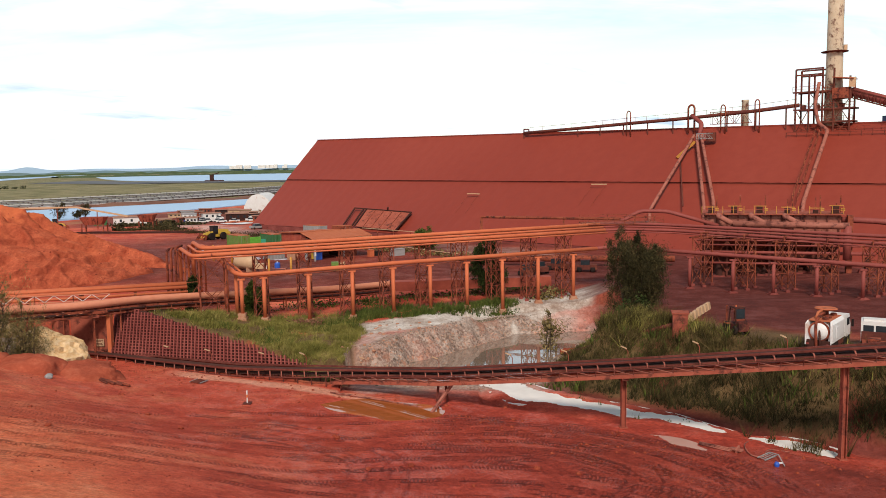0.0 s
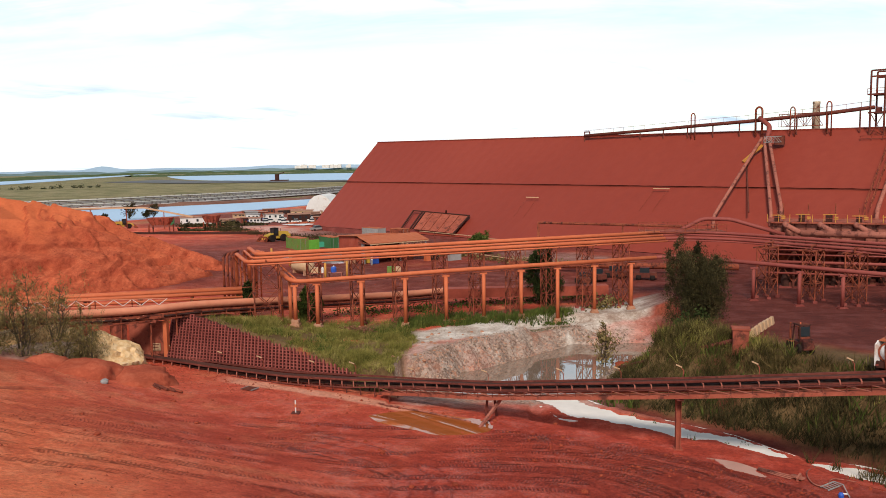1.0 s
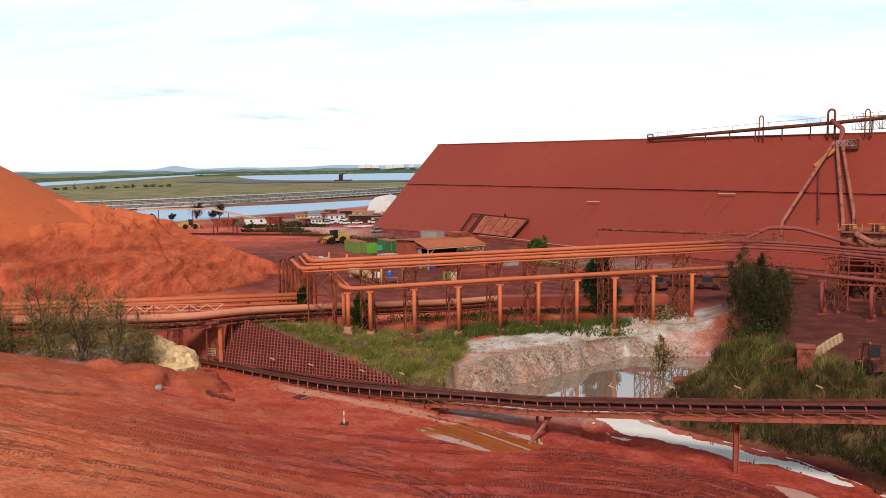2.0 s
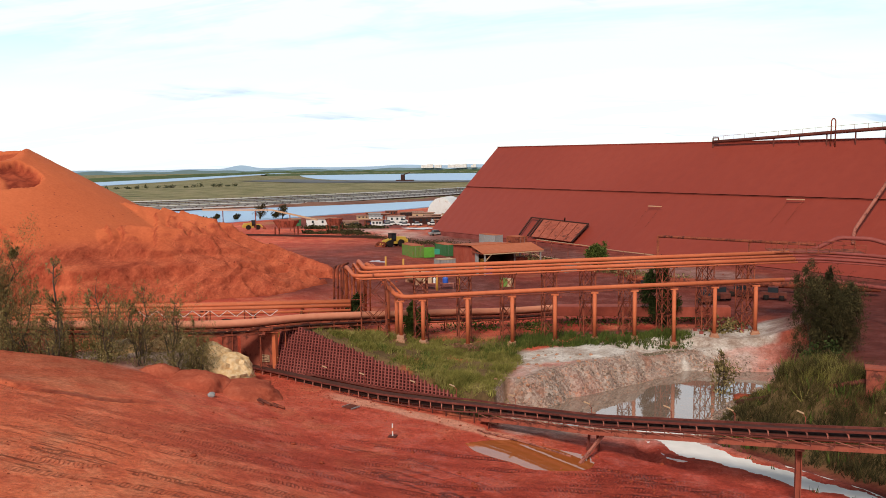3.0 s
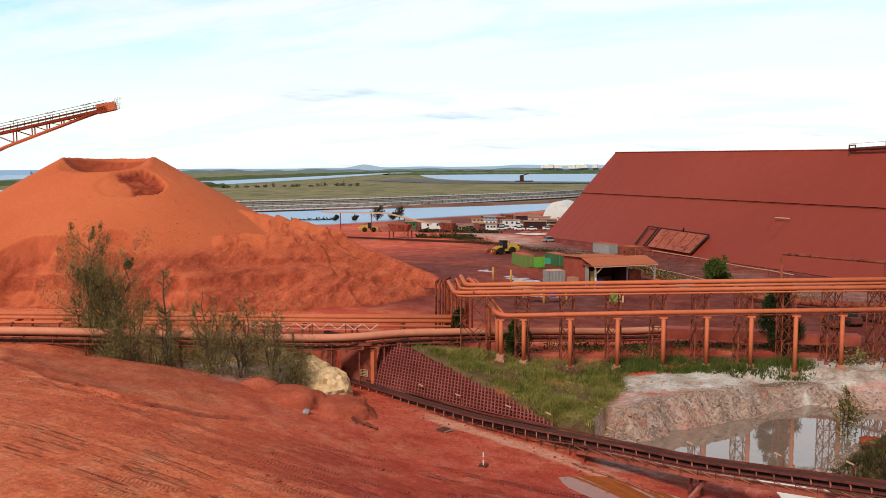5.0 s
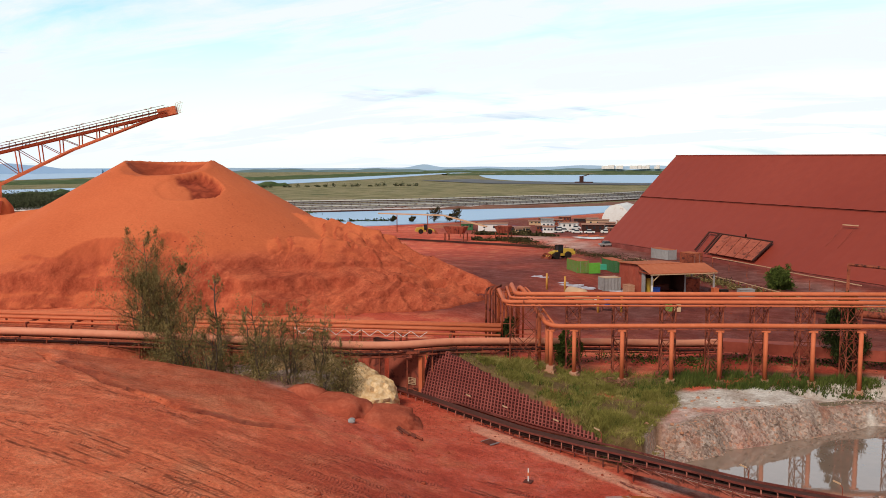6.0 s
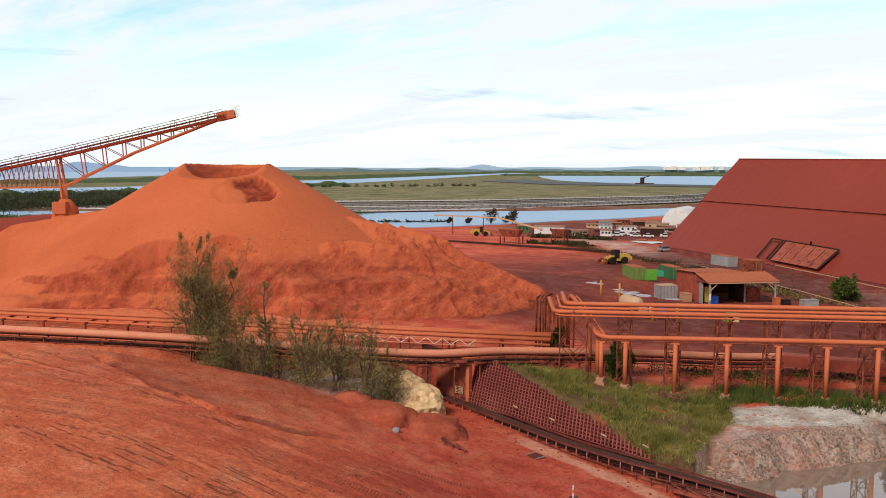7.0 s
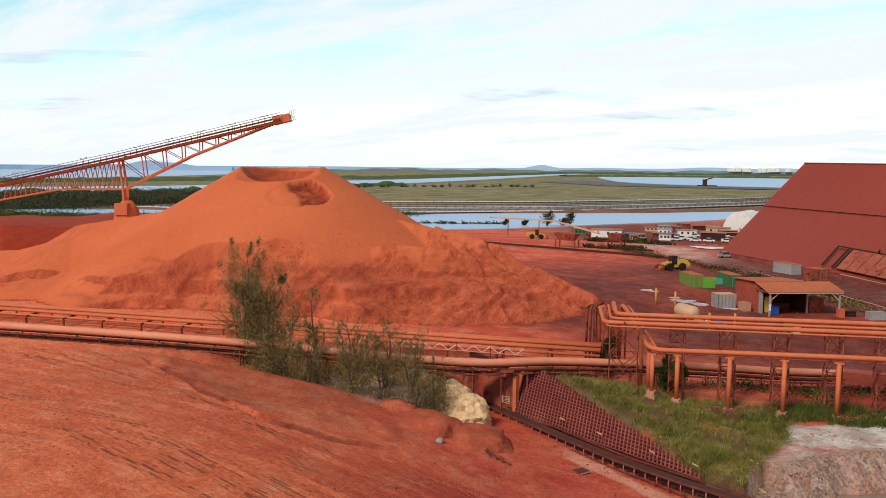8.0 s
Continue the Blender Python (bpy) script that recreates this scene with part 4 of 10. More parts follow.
flat("water_pond", [(x + (x - 4) * 0.12, y + (y - 89) * 0.08) for x, y in POND], -3.5, MUDWATER, "still muddy pond mirroring the pipe supports")
flat("water_stream", widened(MILK, 0.7), -3.25, MILKWATER, "milky pale water standing in the stream bed", 2)
flat("water_stream", widened(MILK2, 0.7), -3.25, MILKWATER, "small milky pool in the stream bed", 2)
flat("water_puddle", [(-5.6 + (x + 5.6) * 1.12, 67.6 + (y - 67.6) * 1.12) for x, y in PUDDLE], -2.75, ORANGEWATER, "shallow orange puddle mirroring the conveyor", 3)
flat("water_puddle", widened(ROADPOOL, 0.5), -1.88, MUDWATER, "shallow muddy puddle on the clay road", 2)
flat("water_puddle", widened(PINK, 0.3), -3.0, PINKWATER, "thin pinkish puddle on the red earth", 3)
flat("water_canal", [(-520, 330), (-380, 395), (-310, 440), (-246, 493), (-190, 550), (-143, 602), (-95, 720), (-100, 640), (-128, 500), (-162, 428), (-182, 384), (-215, 340), (-310, 270), (-540, 190)], -5.6, FARWATER, "grey-blue tidal canal")
flat("water_river", [(-1600, 150), (-1180, 420), (-990, 640), (-960, 900), (-1060, 1240), (-1150, 1700), (-1750, 3300), (-2000, 4500), (-1780, 4500), (-1360, 2900), (-960, 1600), (-820, 1000), (-870, 800), (-735, 573), (-800, 430), (-1150, 60)], -5.5, FARWATER, "wide pale tidal river")
flat("water_sea", [(-1750, 300), (-1545, 866), (-1680, 1250), (-1958, 1754), (-2350, 2350), (-3000, 3300), (-3150, 4600), (-4700, 4600), (-4700, 300)], -5.45, FARWATER, "hazy blue open sea", 1)
flat("water_lagoon", [(-1100, 2600), (-800, 1950), (-569, 1564), (-278, 1422), (100, 1500), (-100, 2200), (-500, 2700)], -5.4, FARWATER, "shallow pale lagoon")


# ---- ore stockpile ----
MOUND = (-108.0, 124.5)


def scar_place(x, y):
    """Across and up the slope, from the middle of the scar."""
    px, py = x - MOUND[0], y - MOUND[1]
    return px * 0.71 + py * 0.70 - 4.0, 14.4 - (px * 0.70 - py * 0.71)


def scar_depth(x, y):
    a, b = scar_place(x, y)
    a = a + 0.7 * fbm(x, y, 2.6, 4, 57)
    b = b + 0.6 * fbm(x, y, 2.2, 4, 58)
    p, q = a * 0.90 + b * 0.42, b * 0.90 - a * 0.42
    d = np.hypot(p / np.where(p > 0, 4.8, 7.2), q / 3.7)
    return soft(1.0, 0.90, d) * (0.25 + 1.15 * soft(-5, 3, p)) * (1 + 0.5 * fbm(x, y, 1.6, 3, 59))


def stockpile_height(x, y):
    mx, my = MOUND
    r = np.hypot(x - mx, y - my)
    cone = 24.4 + 8.0 * 0.59 - 0.59 * r
    rimz = 24.4 + 0.35 * np.sin(2 * np.arctan2(y - my, x - mx) + 1) - 2.6 * soft(0.2, 1.0, ((x - mx) * 0.62 - (y - my) * 0.78) / np.maximum(r, 1))
    cone = np.where(r < 8.0, np.minimum(cone, rimz - 1.0 * (8.0 - r)), np.minimum(cone, rimz + 0.3))
    cone = np.maximum(cone, np.where(r < 8.6, 19.5, -9))
    # scooped scar on the front, steep on its right-hand side
    cone = cone - scar_depth(x, y)

    def cone_at(cx, cy, top, k=0.62):
        return top - k * np.hypot(x - cx, y - cy)

    def ridge(a, b, za, zb, k=0.62):
        t = np.clip(((x - a[0]) * (b[0] - a[0]) + (y - a[1]) * (b[1] - a[1])) / ((b[0] - a[0]) ** 2 + (b[1] - a[1]) ** 2), 0, 1)
        return za + (zb - za) * t - k * np.hypot(x - a[0] - t * (b[0] - a[0]), y - a[1] - t * (b[1] - a[1]))
    rough = fbm(x, y, 9, 5, 51, 0.55)
    # slump tongues and scarps: folded noise gives sharp crests and steps
    fold = 1.0 - np.abs(fbm(x + 3 * rough, y - 2 * rough, 7, 4, 53, 0.6)) * 3.2
    stair = fbm(x, y, 12, 3, 54) * 5
    # rills run down the face, towards the pipes
    p_, q_ = x * 0.86 + y * 0.51, (y * 0.86 - x * 0.51) * 0.22
    rill = 0.5 - np.abs(fbm(p_ + 1.2 * rough, q_, 2.6, 4, 55, 0.62)) * 2
    gully = 1.9 * fbm(x, y, 18, 3, 51) + 0.5 * rough + 0.6 * (stair - np.floor(stair)) * soft(-95, -80, x) + 0.14 * rill + 0.16 * fbm(x, y, 1.4, 4, 56, 0.7)
    heaps = np.maximum.reduce([
        ridge((-84, 131), (-68, 139), 14.2, 10.4, 0.7),
        ridge((-68, 139), (-58, 140.5), 10.4, 6.3, 0.6),
        ridge((-58, 140.5), (-47, 138), 6.3, 2.0, 0.5),
        ridge((-78, 117), (-62, 128), 12.0, 8.6, 0.55),
        ridge((-62, 128), (-50, 131), 8.6, 3.2, 0.5)]) + gully
    west = np.maximum.reduce([ridge((-133, 97), (-119, 109), 13.6, 16.6, 0.62), ridge((-124, 104), (-116, 112), 15.6, 17.0, 0.64), cone_at(-133, 97, 13.4, 0.55) + 0.4 * gully, ridge((-150, 92), (-133, 97), 8.0, 12.0, 0.55) + 0.4 * gully])
    z = np.maximum.reduce([cone, heaps, west])
    # dug toe along the pipes
    toe = (y - (78.8 + (x + 112.7) * 0.60)) * 0.86
    face = 2.0 + 1.25 * np.maximum(toe + 2.5 * fbm(x, y, 8, 3, 61), -2) + 0.7 * fbm(x, y, 3, 3, 62)
    steep = np.minimum(z, face)
    # worn terrace half way up, with a crumbled scarp below it
    lip = 9.6 + 1.3 * fbm(x, y, 16, 4, 63) - 0.03 * (x + 100)
    for low_, k_, w_ in ((0.0, 0.6, -104), (2.7, 1.2, -170), (5.2, 0.7, -100)):
        l_ = lip - low_ + 0.7 * fbm(x, y, 5, 3, 65)
        steep = steep - k_ * soft(l_ + 0.05, l_ - 0.35, steep) * soft(l_ - 3.2, l_ - 0.8, steep) * soft(w_ - 8, w_, x) * soft(-0.42, -0.1, fbm(x, y, 10, 3, 66))
    steep = steep + 0.16 * fbm(x * 1.0, y * 1.0, 1.5, 3, 67) * soft(lip + 1, lip - 1, steep)
    bench = soft(6.0, 8.5, z) * soft(11.5, 8.5, z)
    return np.where(toe < 14, steep, z) - 0.5 * bench * (x > -100) + 0.10 * fbm(x, y, 1.2, 2, 71)


sx, sy = np.arange(-190, -40, 0.34), np.arange(68, 170, 0.34)
SX, SY = np.meshgrid(sx, sy)
SZ = stockpile_height(SX, SY)
GZ = height(SX, SY)
SZ = np.where(SZ > GZ, SZ, GZ - 1.5)


def stockpile_material():
    m = ORE.copy()
    m.name = "ore_stockpile_surface"
    n, l = m.node_tree.nodes, m.node_tree.links
    b = n["Principled BSDF"]
    old = b.inputs["Base Color"].links[0].from_socket
    a = n.new("ShaderNodeAttribute"); a.attribute_name = "dug"
    geo = n.new("ShaderNodeNewGeometry")
    q = n.new("ShaderNodeTexNoise"); q.inputs["Scale"].default_value = 0.5; q.inputs["Detail"].default_value = 8; q.inputs["Roughness"].default_value = 0.7
    run = n.new("ShaderNodeMapping"); run.inputs["Rotation"].default_value = (0, 0, radians(31)); run.inputs["Scale"].default_value = (1.5, 0.4, 0.8)
    l.new(geo.outputs["Position"], run.inputs[0]); l.new(run.outputs[0], q.inputs["Vector"])
    r = n.new("ShaderNodeValToRGB")
    r.color_ramp.elements[0].position, r.color_ramp.elements[0].color = 0.36, (0.38, 0.066, 0.031, 1)
    r.color_ramp.elements[1].position, r.color_ramp.elements[1].color = 0.66, (0.62, 0.148, 0.070, 1)
    l.new(q.outputs["Fac"], r.inputs[0])
    x = n.new("ShaderNodeMix"); x.data_type = 'RGBA'
    l.new(a.outputs["Fac"], x.inputs[0]); l.new(old, x.inputs[6]); l.new(r.outputs[0], x.inputs[7])
    a2 = n.new("ShaderNodeAttribute"); a2.attribute_name = "fresh"
    x2 = n.new("ShaderNodeMix"); x2.data_type = 'RGBA'
    r2 = n.new("ShaderNodeValToRGB")
    r2.color_ramp.elements[0].position, r2.color_ramp.elements[0].color = 0.38, (0.20, 0.030, 0.015, 1)
    r2.color_ramp.elements[1].position, r2.color_ramp.elements[1].color = 0.62, (0.40, 0.075, 0.034, 1)
    l.new(q.outputs["Fac"], r2.inputs[0])
    l.new(a2.outputs["Fac"], x2.inputs[0]); l.new(x.outputs[2], x2.inputs[6]); l.new(r2.outputs[0], x2.inputs[7])
    q4 = n.new("ShaderNodeTexNoise"); q4.inputs["Scale"].default_value = 2.4; q4.inputs["Detail"].default_value = 9; q4.inputs["Roughness"].default_value = 0.8
    l.new(geo.outputs["Position"], q4.inputs["Vector"])
    r4 = n.new("ShaderNodeValToRGB")
    r4.color_ramp.elements[0].position, r4.color_ramp.elements[0].color = 0.36, (0.74, 0.68, 0.66, 1)
    r4.color_ramp.elements[1].position, r4.color_ramp.elements[1].color = 0.60, (1.12, 1.13, 1.14, 1)
    l.new(q4.outputs["Fac"], r4.inputs[0])
    x4 = n.new("ShaderNodeMix"); x4.data_type = 'RGBA'; x4.blend_type = 'MULTIPLY'
    l.new(a.outputs["Fac"], x4.inputs[0]); l.new(x2.outputs[2], x4.inputs[6]); l.new(r4.outputs[0], x4.inputs[7])
    l.new(x4.outputs[2], b.inputs["Base Color"])
    # crumbled relief where it has been dug
    q2 = n.new("ShaderNodeTexNoise"); q2.inputs["Scale"].default_value = 0.5; q2.inputs["Detail"].default_value = 10; q2.inputs["Roughness"].default_value = 0.74; q2.inputs["Distortion"].default_value = 1.2
    l.new(geo.outputs["Position"], q2.inputs["Vector"])
    q3 = n.new("ShaderNodeTexNoise"); q3.inputs["Scale"].default_value = 2.2; q3.inputs["Detail"].default_value = 6; q3.inputs["Roughness"].default_value = 0.75; q3.noise_type = 'RIDGED_MULTIFRACTAL'
    l.new(run.outputs[0], q3.inputs["Vector"])
    both = n.new("ShaderNodeMath"); both.operation = 'MULTIPLY_ADD'; both.inputs[1].default_value = 0.16
    l.new(q3.outputs["Fac"], both.inputs[0]); l.new(q2.outputs["Fac"], both.inputs[2])
    k = n.new("ShaderNodeMath"); k.operation = 'MULTIPLY'
    l.new(both.outputs[0], k.inputs[0]); l.new(a.outputs["Fac"], k.inputs[1])
    bp2 = n.new("ShaderNodeBump"); bp2.inputs["Strength"].default_value, bp2.inputs["Distance"].default_value = 1.0, 0.55
    l.new(k.outputs[0], bp2.inputs["Height"])
    old_n = b.inputs["Normal"].links[0].from_socket
    l.new(old_n, bp2.inputs["Normal"]); l.new(bp2.outputs[0], b.inputs["Normal"])
    return m


rr = np.hypot(SX - MOUND[0], SY - MOUND[1])
toe_d = (SY - (81.0 + (SX + 112.7) * 0.60)) * 0.86
SA, SB = scar_place(SX, SY)
smooth_side = soft(8.0, 11.0, SZ + 0.10 * (SX + 72) + 3 * fbm(SX, SY, 8, 4, 86)) * soft(-88, -80, SX)
dug = soft(-92, -84, SX + 12 * fbm(SX, SY, 12, 5, 81, 0.7)) * (0.65 + 0.5 * (0.5 + fbm(SX, SY, 5, 4, 84))) * (1 - 0.8 * smooth_side)
dug = np.maximum(dug, soft(5.0, 2.0, toe_d + 4 * fbm(SX, SY, 6, 3, 82)) * 0.4 * soft(-120, -104, SX))
dug = np.maximum(dug, soft(10.5, 8.5, SZ + 1.4 * fbm(SX, SY, 6, 4, 87)) * soft(-100, -90, SX) * 0.5)
gy_, gx_ = np.gradient(SZ, 0.34)
steep_ = soft(0.85, 1.25, np.hypot(gx_, gy_)) * (SZ > GZ) * (SZ < 13)
dug = np.maximum(dug, 0.75 * steep_)
dug = np.maximum(dug, soft(-126, -134, SX + 6 * fbm(SX, SY, 7, 4, 88)) * 0.35)
CZ = 24.4 + 8.0 * 0.59 - 0.59 * rr
dug = dug * (1 - soft(1.6, 0.3, SZ - CZ) * soft(8.0, 11.0, SZ))
SP = SA * 0.90 + SB * 0.42
fresh = soft(0.35, 0.6, scar_depth(SX, SY)) * soft(-3.0, -1.4, SP + 1.2 * fbm(SX, SY, 2.5, 3, 83))
# the crater bowl is coloured darker than the cone around it
fresh = np.maximum(fresh, soft(7.9, 7.3, rr) * 0.75)
fresh = np.maximum(fresh, 0.5 * steep_)
# damp streaks and cut faces on the slumped side
fresh = np.maximum(fresh, dug * soft(0.08, 0.22, fbm(SX, SY, 9, 5, 85, 0.65)) * soft(-92, -82, SX) * 0.4 * (1 - smooth_side))
PILE = stockpile_material()
pile = tagged(new("ore_stockpile"), "tall cone of loose orange bauxite ore with a cratered top", "stockpile")
for nm, c0, c1, lab in (("spread_lobe", 0, 165, "low spread lobe of orange ore"), ("cone", 165, 312, "smooth orange cone with a crater and a scooped scar"), ("slump", 312, len(sx) - 1, "dug and slumped red ore heap")):
    cut_ = slice(c0, c1 + 1)
    pm_ = sheet(nm, SX[:, cut_], SY[:, cut_], SZ[:, cut_], PILE)
    paint(pm_, "dug", dug[:, cut_])
    paint(pm_, "fresh", fresh[:, cut_])
    po = new(nm, pm_)
    po.parent, po["label"] = pile, lab


# ---- storage shed: the long red roof ----
R0, RD, RL = Vector((-42.0, 281.0, 26.5)), Vector((0.76, -0.65, -0.0109)), 232.0
B0, BD = Vector((-62.0, 263.0, -0.9)), Vector((0.70, -0.714, 0.004))


def roof_point(s, t):
    """Share t up the slope (0 eave, 1 ridge) at s metres along."""
    a = B0 + BD * s
    b = R0 + RD * s
    return a.lerp(b, t)


shed_roof = placed("storage_shed", (20, 170, 0), "very long storage building with a dusty red sloping metal roof", "building")
NS, NT = 116, 14
for lo, hi, nm in ((0.02, 0.52, "lower_roof"), (0.525, 1.0, "upper_roof")):
    s = Shape()
    lift = Vector((-0.12, -0.14, 0.1)) if nm == "upper_roof" else Vector((0, 0, 0))
    for i in range(NS + 1):
        for j in range(NT + 1):
            p = roof_point(RL * i / NS, lo + (hi - lo) * j / NT) + lift
            dip = 0.10 * (1 if i % 2 else -1)
            s.v.append(tuple(p + Vector((0, 0, dip * 0.25))))
    for i in range(NS):
        for j in range(NT):
            a = i * (NT + 1) + j
            s.f.append((a, a + NT + 1, a + NT + 2, a + 1))
    part(nm, s, ROOF, shed_roof, "dusty red corrugated sheets")
# shade of the step between the sheets, put in as a dark strip
part("seam", run_beam([roof_point(RL * i / 58, 0.52) + Vector((-0.16, -0.2, 0.05)) for i in range(59)], 0.1, 0.1), SEAM, shed_roof, "dark shadowed step between the sheets")
part("ridge_cap", run_beam([R0 + RD * (RL * i / 58) + Vector((0, 0, 0.15)) for i in range(59)], 0.9, 0.25), ROOF, shed_roof)
# hip end, back slope and low walls
hb = Vector((-22.0, 302.0, -1.5))
s = Shape().face_list([B0, R0, hb], [(0, 1, 2)])
e = hb + RD * RL
s.face_list([hb, R0, R0 + RD * RL, e], [(0, 1, 2, 3)])
part("back_roof", s, ROOF, shed_roof)
s = Shape()
s.beam(B0 + Vector((0.5, 0.6, -0.7)), B0 + BD * RL + Vector((0.5, 0.6, -0.7)), 0.5, 2.2)
part("kerb_wall", s, CRIB, shed_roof)


# ---- front pipe rack ----
def post_thing(p, top, r, ped, group, paint_=PIPE):
    x, y = p
    g = ground_at(x, y)
    ob = placed("pipe_support", (x, y, g), "round dusty %s steel post on a concrete pedestal" % ("orange" if paint_ is PIPE else "dark red"), "pipe support", group)
    part("post", Shape().tube([(x, y, g + ped - 0.1), (x, y, top - 0.5)], r, 12), paint_, ob, smooth=True)
    s = Shape().box((x - 0.42, y - 0.42, g - 0.5), (x + 0.42, y + 0.42, g + ped))
    s.box((x - 0.55, y - 0.55, g - 0.5), (x + 0.55, y + 0.55, g + ped * 0.35))
    part("pedestal", s, CONCRETE if paint_ is PIPE else CRIB, ob)
    part("saddle", Shape().box((x - 0.45, y - 0.22, top - 0.55), (x + 0.45, y + 0.22, top - 0.36)), paint_, ob)
    return ob


def lattice_tower(a, b, z0, z1, width, group, deep=1.5):
    """Braced steel trestle between the plan places a and b, set square to the rack, with a raised second crosshead."""
    ob = placed("pipe_trestle", (*a, z0), "braced rusty steel trestle carrying the upper pipes", "trestle", group)
    d = Vector((b[0] - a[0], b[1] - a[1], 0)).normalized()
    n = Vector((-d.y, d.x, 0))
    c = Vector((*a, 0))
    feet = [c + d * i * width / 2 + n * j * deep for i in (-1, 1) for j in (0, 1)]
    for f in feet:
        part("leg", Shape().beam(f + Vector((0, 0, z0 + 0.2)), f + Vector((0, 0, z1)), 0.13), STEEL, ob)
        part("footing", Shape().box((f.x - 0.24, f.y - 0.24, z0 - 0.6), (f.x + 0.24, f.y + 0.24, z0 + 0.3)), CRIB, ob)
    H = z1 - z0
    k = max(2, round(H / (width * 1.35)))
    for i, j in ((0, 2), (1, 3), (0, 1), (2, 3)):
        for q in range(k):
            za, zb = z0 + 0.4 + (H - 0.5) * q / k, z0 + 0.4 + (H - 0.5) * (q + 1) / k
            part("brace", Shape().beam(feet[i] + Vector((0, 0, za)), feet[j] + Vector((0, 0, zb)), 0.07), STEEL, ob)
            part("brace", Shape().beam(feet[j] + Vector((0, 0, za)), feet[i] + Vector((0, 0, zb)), 0.07), STEEL, ob)
            part("strut", Shape().beam(feet[i] + Vector((0, 0, zb)), feet[j] + Vector((0, 0, zb)), 0.08), STEEL, ob)
    for w in (-0.5, 0.5):
        p = c + d * w * width
        part("crosshead", Shape().beam(p - n * 0.9 + Vector((0, 0, z1)), p + n * (deep + 0.6) + Vector((0, 0, z1)), 0.14, 0.16), STEEL, ob)
    part("upper_crosshead", Shape().beam(c + n * (deep * 0.2) + Vector((0, 0, z1 + 0.52)), c + n * (deep + 0.6) + Vector((0, 0, z1 + 0.52)), 0.14, 0.14), STEEL, ob)
    for j in (deep * 0.25, deep):
        part("stub", Shape().beam(c + n * j + Vector((0, 0, z1)), c + n * j + Vector((0, 0, z1 + 0.52)), 0.12), STEEL, ob)
    return ob


F0, FD = Vector((-23.7, 94.7, 0)), Vector((31.4, 11.3, 0)).normalized()
FRONT = [0.0, 2.6, 7.9, 13.3, 18.5, 23.4, 28.4, 33.4, 38.6, 43.9]       # metres along the front row
FN = Vector((-FD.y, FD.x, 0))


def fp(s, off=0.0, z=0.0):
    return F0 + FD * s + FN * off + Vector((0, 0, z))


for s_ in FRONT:
    p = fp(s_)
    post_thing((p.x, p.y), 5.35 + 0.012 * s_, 0.24, 0.75 if s_ < 1 else 0.45, "front pipe supports")
LOW_Z = 5.45
pipe_low = elbowed([fp(-3.9, 13.5, 0.3), fp(-3.8, 13.4, 8.0), fp(-3.0, 10.5, 7.7), fp(-0.35, 0, LOW_Z - 0.1), fp(20, 0, LOW_Z + 0.3), fp(47.5, 0, LOW_Z + 0.6)], 1.6)
single("slurry_pipe", Shape().tube(elbowed([fp(47.3, 0, LOW_Z + 0.6), fp(51, 0.4, LOW_Z + 0.63), (31.0, 104.2, 6.1), (45.5, 89.5, 6.1), (66, 69, 6.1)], 1.6), 0.25, 14), REDPIPE, "dark red steel pipe along the side rack", "pipe", "rack pipes", smooth=True)
single("slurry_pipe", Shape().tube(pipe_low, 0.26, 14), PIPE, "dusty orange steel pipe along the front of the rack", "pipe", "rack pipes", smooth=True)
single("service_line", Shape().tube(elbowed([fp(-3.2, 13.6, 0.3), fp(-3.1, 13.5, 7.9), fp(-2.3, 10.5, 7.6), fp(0.45, 0.6, LOW_Z - 0.1)], 1.0), 0.12, 10), PIPE, "thin pipe dropping to the front row", "pipe", "rack pipes", smooth=True)
single("service_line", Shape().tube([fp(-0.3, -0.1, LOW_Z - 0.42), fp(20, -0.1, LOW_Z - 0.14), fp(46, -0.1, LOW_Z + 0.16)], 0.06, 8), STEEL, "thin conduit under the front pipe", "pipe", "rack pipes", smooth=True)
for s_, o_, t_ in ((-0.35, 2.4, 5.75), (-1.2, 5.6, 6.3)):
    p = fp(s_, o_)
    post_thing((p.x, p.y), t_ + 0.2, 0.235, 0.5, "front pipe supports")
for s_ in FRONT[1:]:
    p = fp(s_, 2.0)
    lattice_tower((p.x, p.y), (p.x + FD.x, p.y + FD.y), ground_at(p.x, p.y), 7.4 + 0.012 * s_, 1.5, "rack trestles", 1.8)
# upper pipes in two tiers, coming from risers behind and turning the corner
for off, r, z, s0, s1 in ((3.5, 0.26, 8.42, -4.0, -4.7), (2.5, 0.15, 8.1, -4.6, -5.3), (2.0, 0.24, 7.72, -5.3, -6.3), (1.3, 0.1, 7.42, -5.0, -5.8)):
    pts = [fp(s1, 11.6, 0.4), fp(s1, 11.6, z + 0.1), fp(s0, off, z), fp(30, off, z + 0.4), fp(50, off, z + 0.6)]
    red = [fp(49.8, off, z + 0.6), fp(53, off - 0.4, z + 0.6), fp(57, off - 5, z + 0.6), (46.2 + 0.7 * off, 90.4 + 0.7 * off, z + 0.5), (68 + 0.7 * off, 69 + 0.7 * off, z + 0.5)]
    single("rack_pipe", Shape().tube(elbowed(red, 1.1), r * 0.8, 12), REDPIPE, "dark red pipe on the side rack", "pipe", "rack pipes", smooth=True)
    single("rack_pipe", Shape().tube(elbowed(pts, 1.1), r, 12), PIPE, "dusty orange pipe on the upper tiers of the rack", "pipe", "rack pipes", smooth=True)
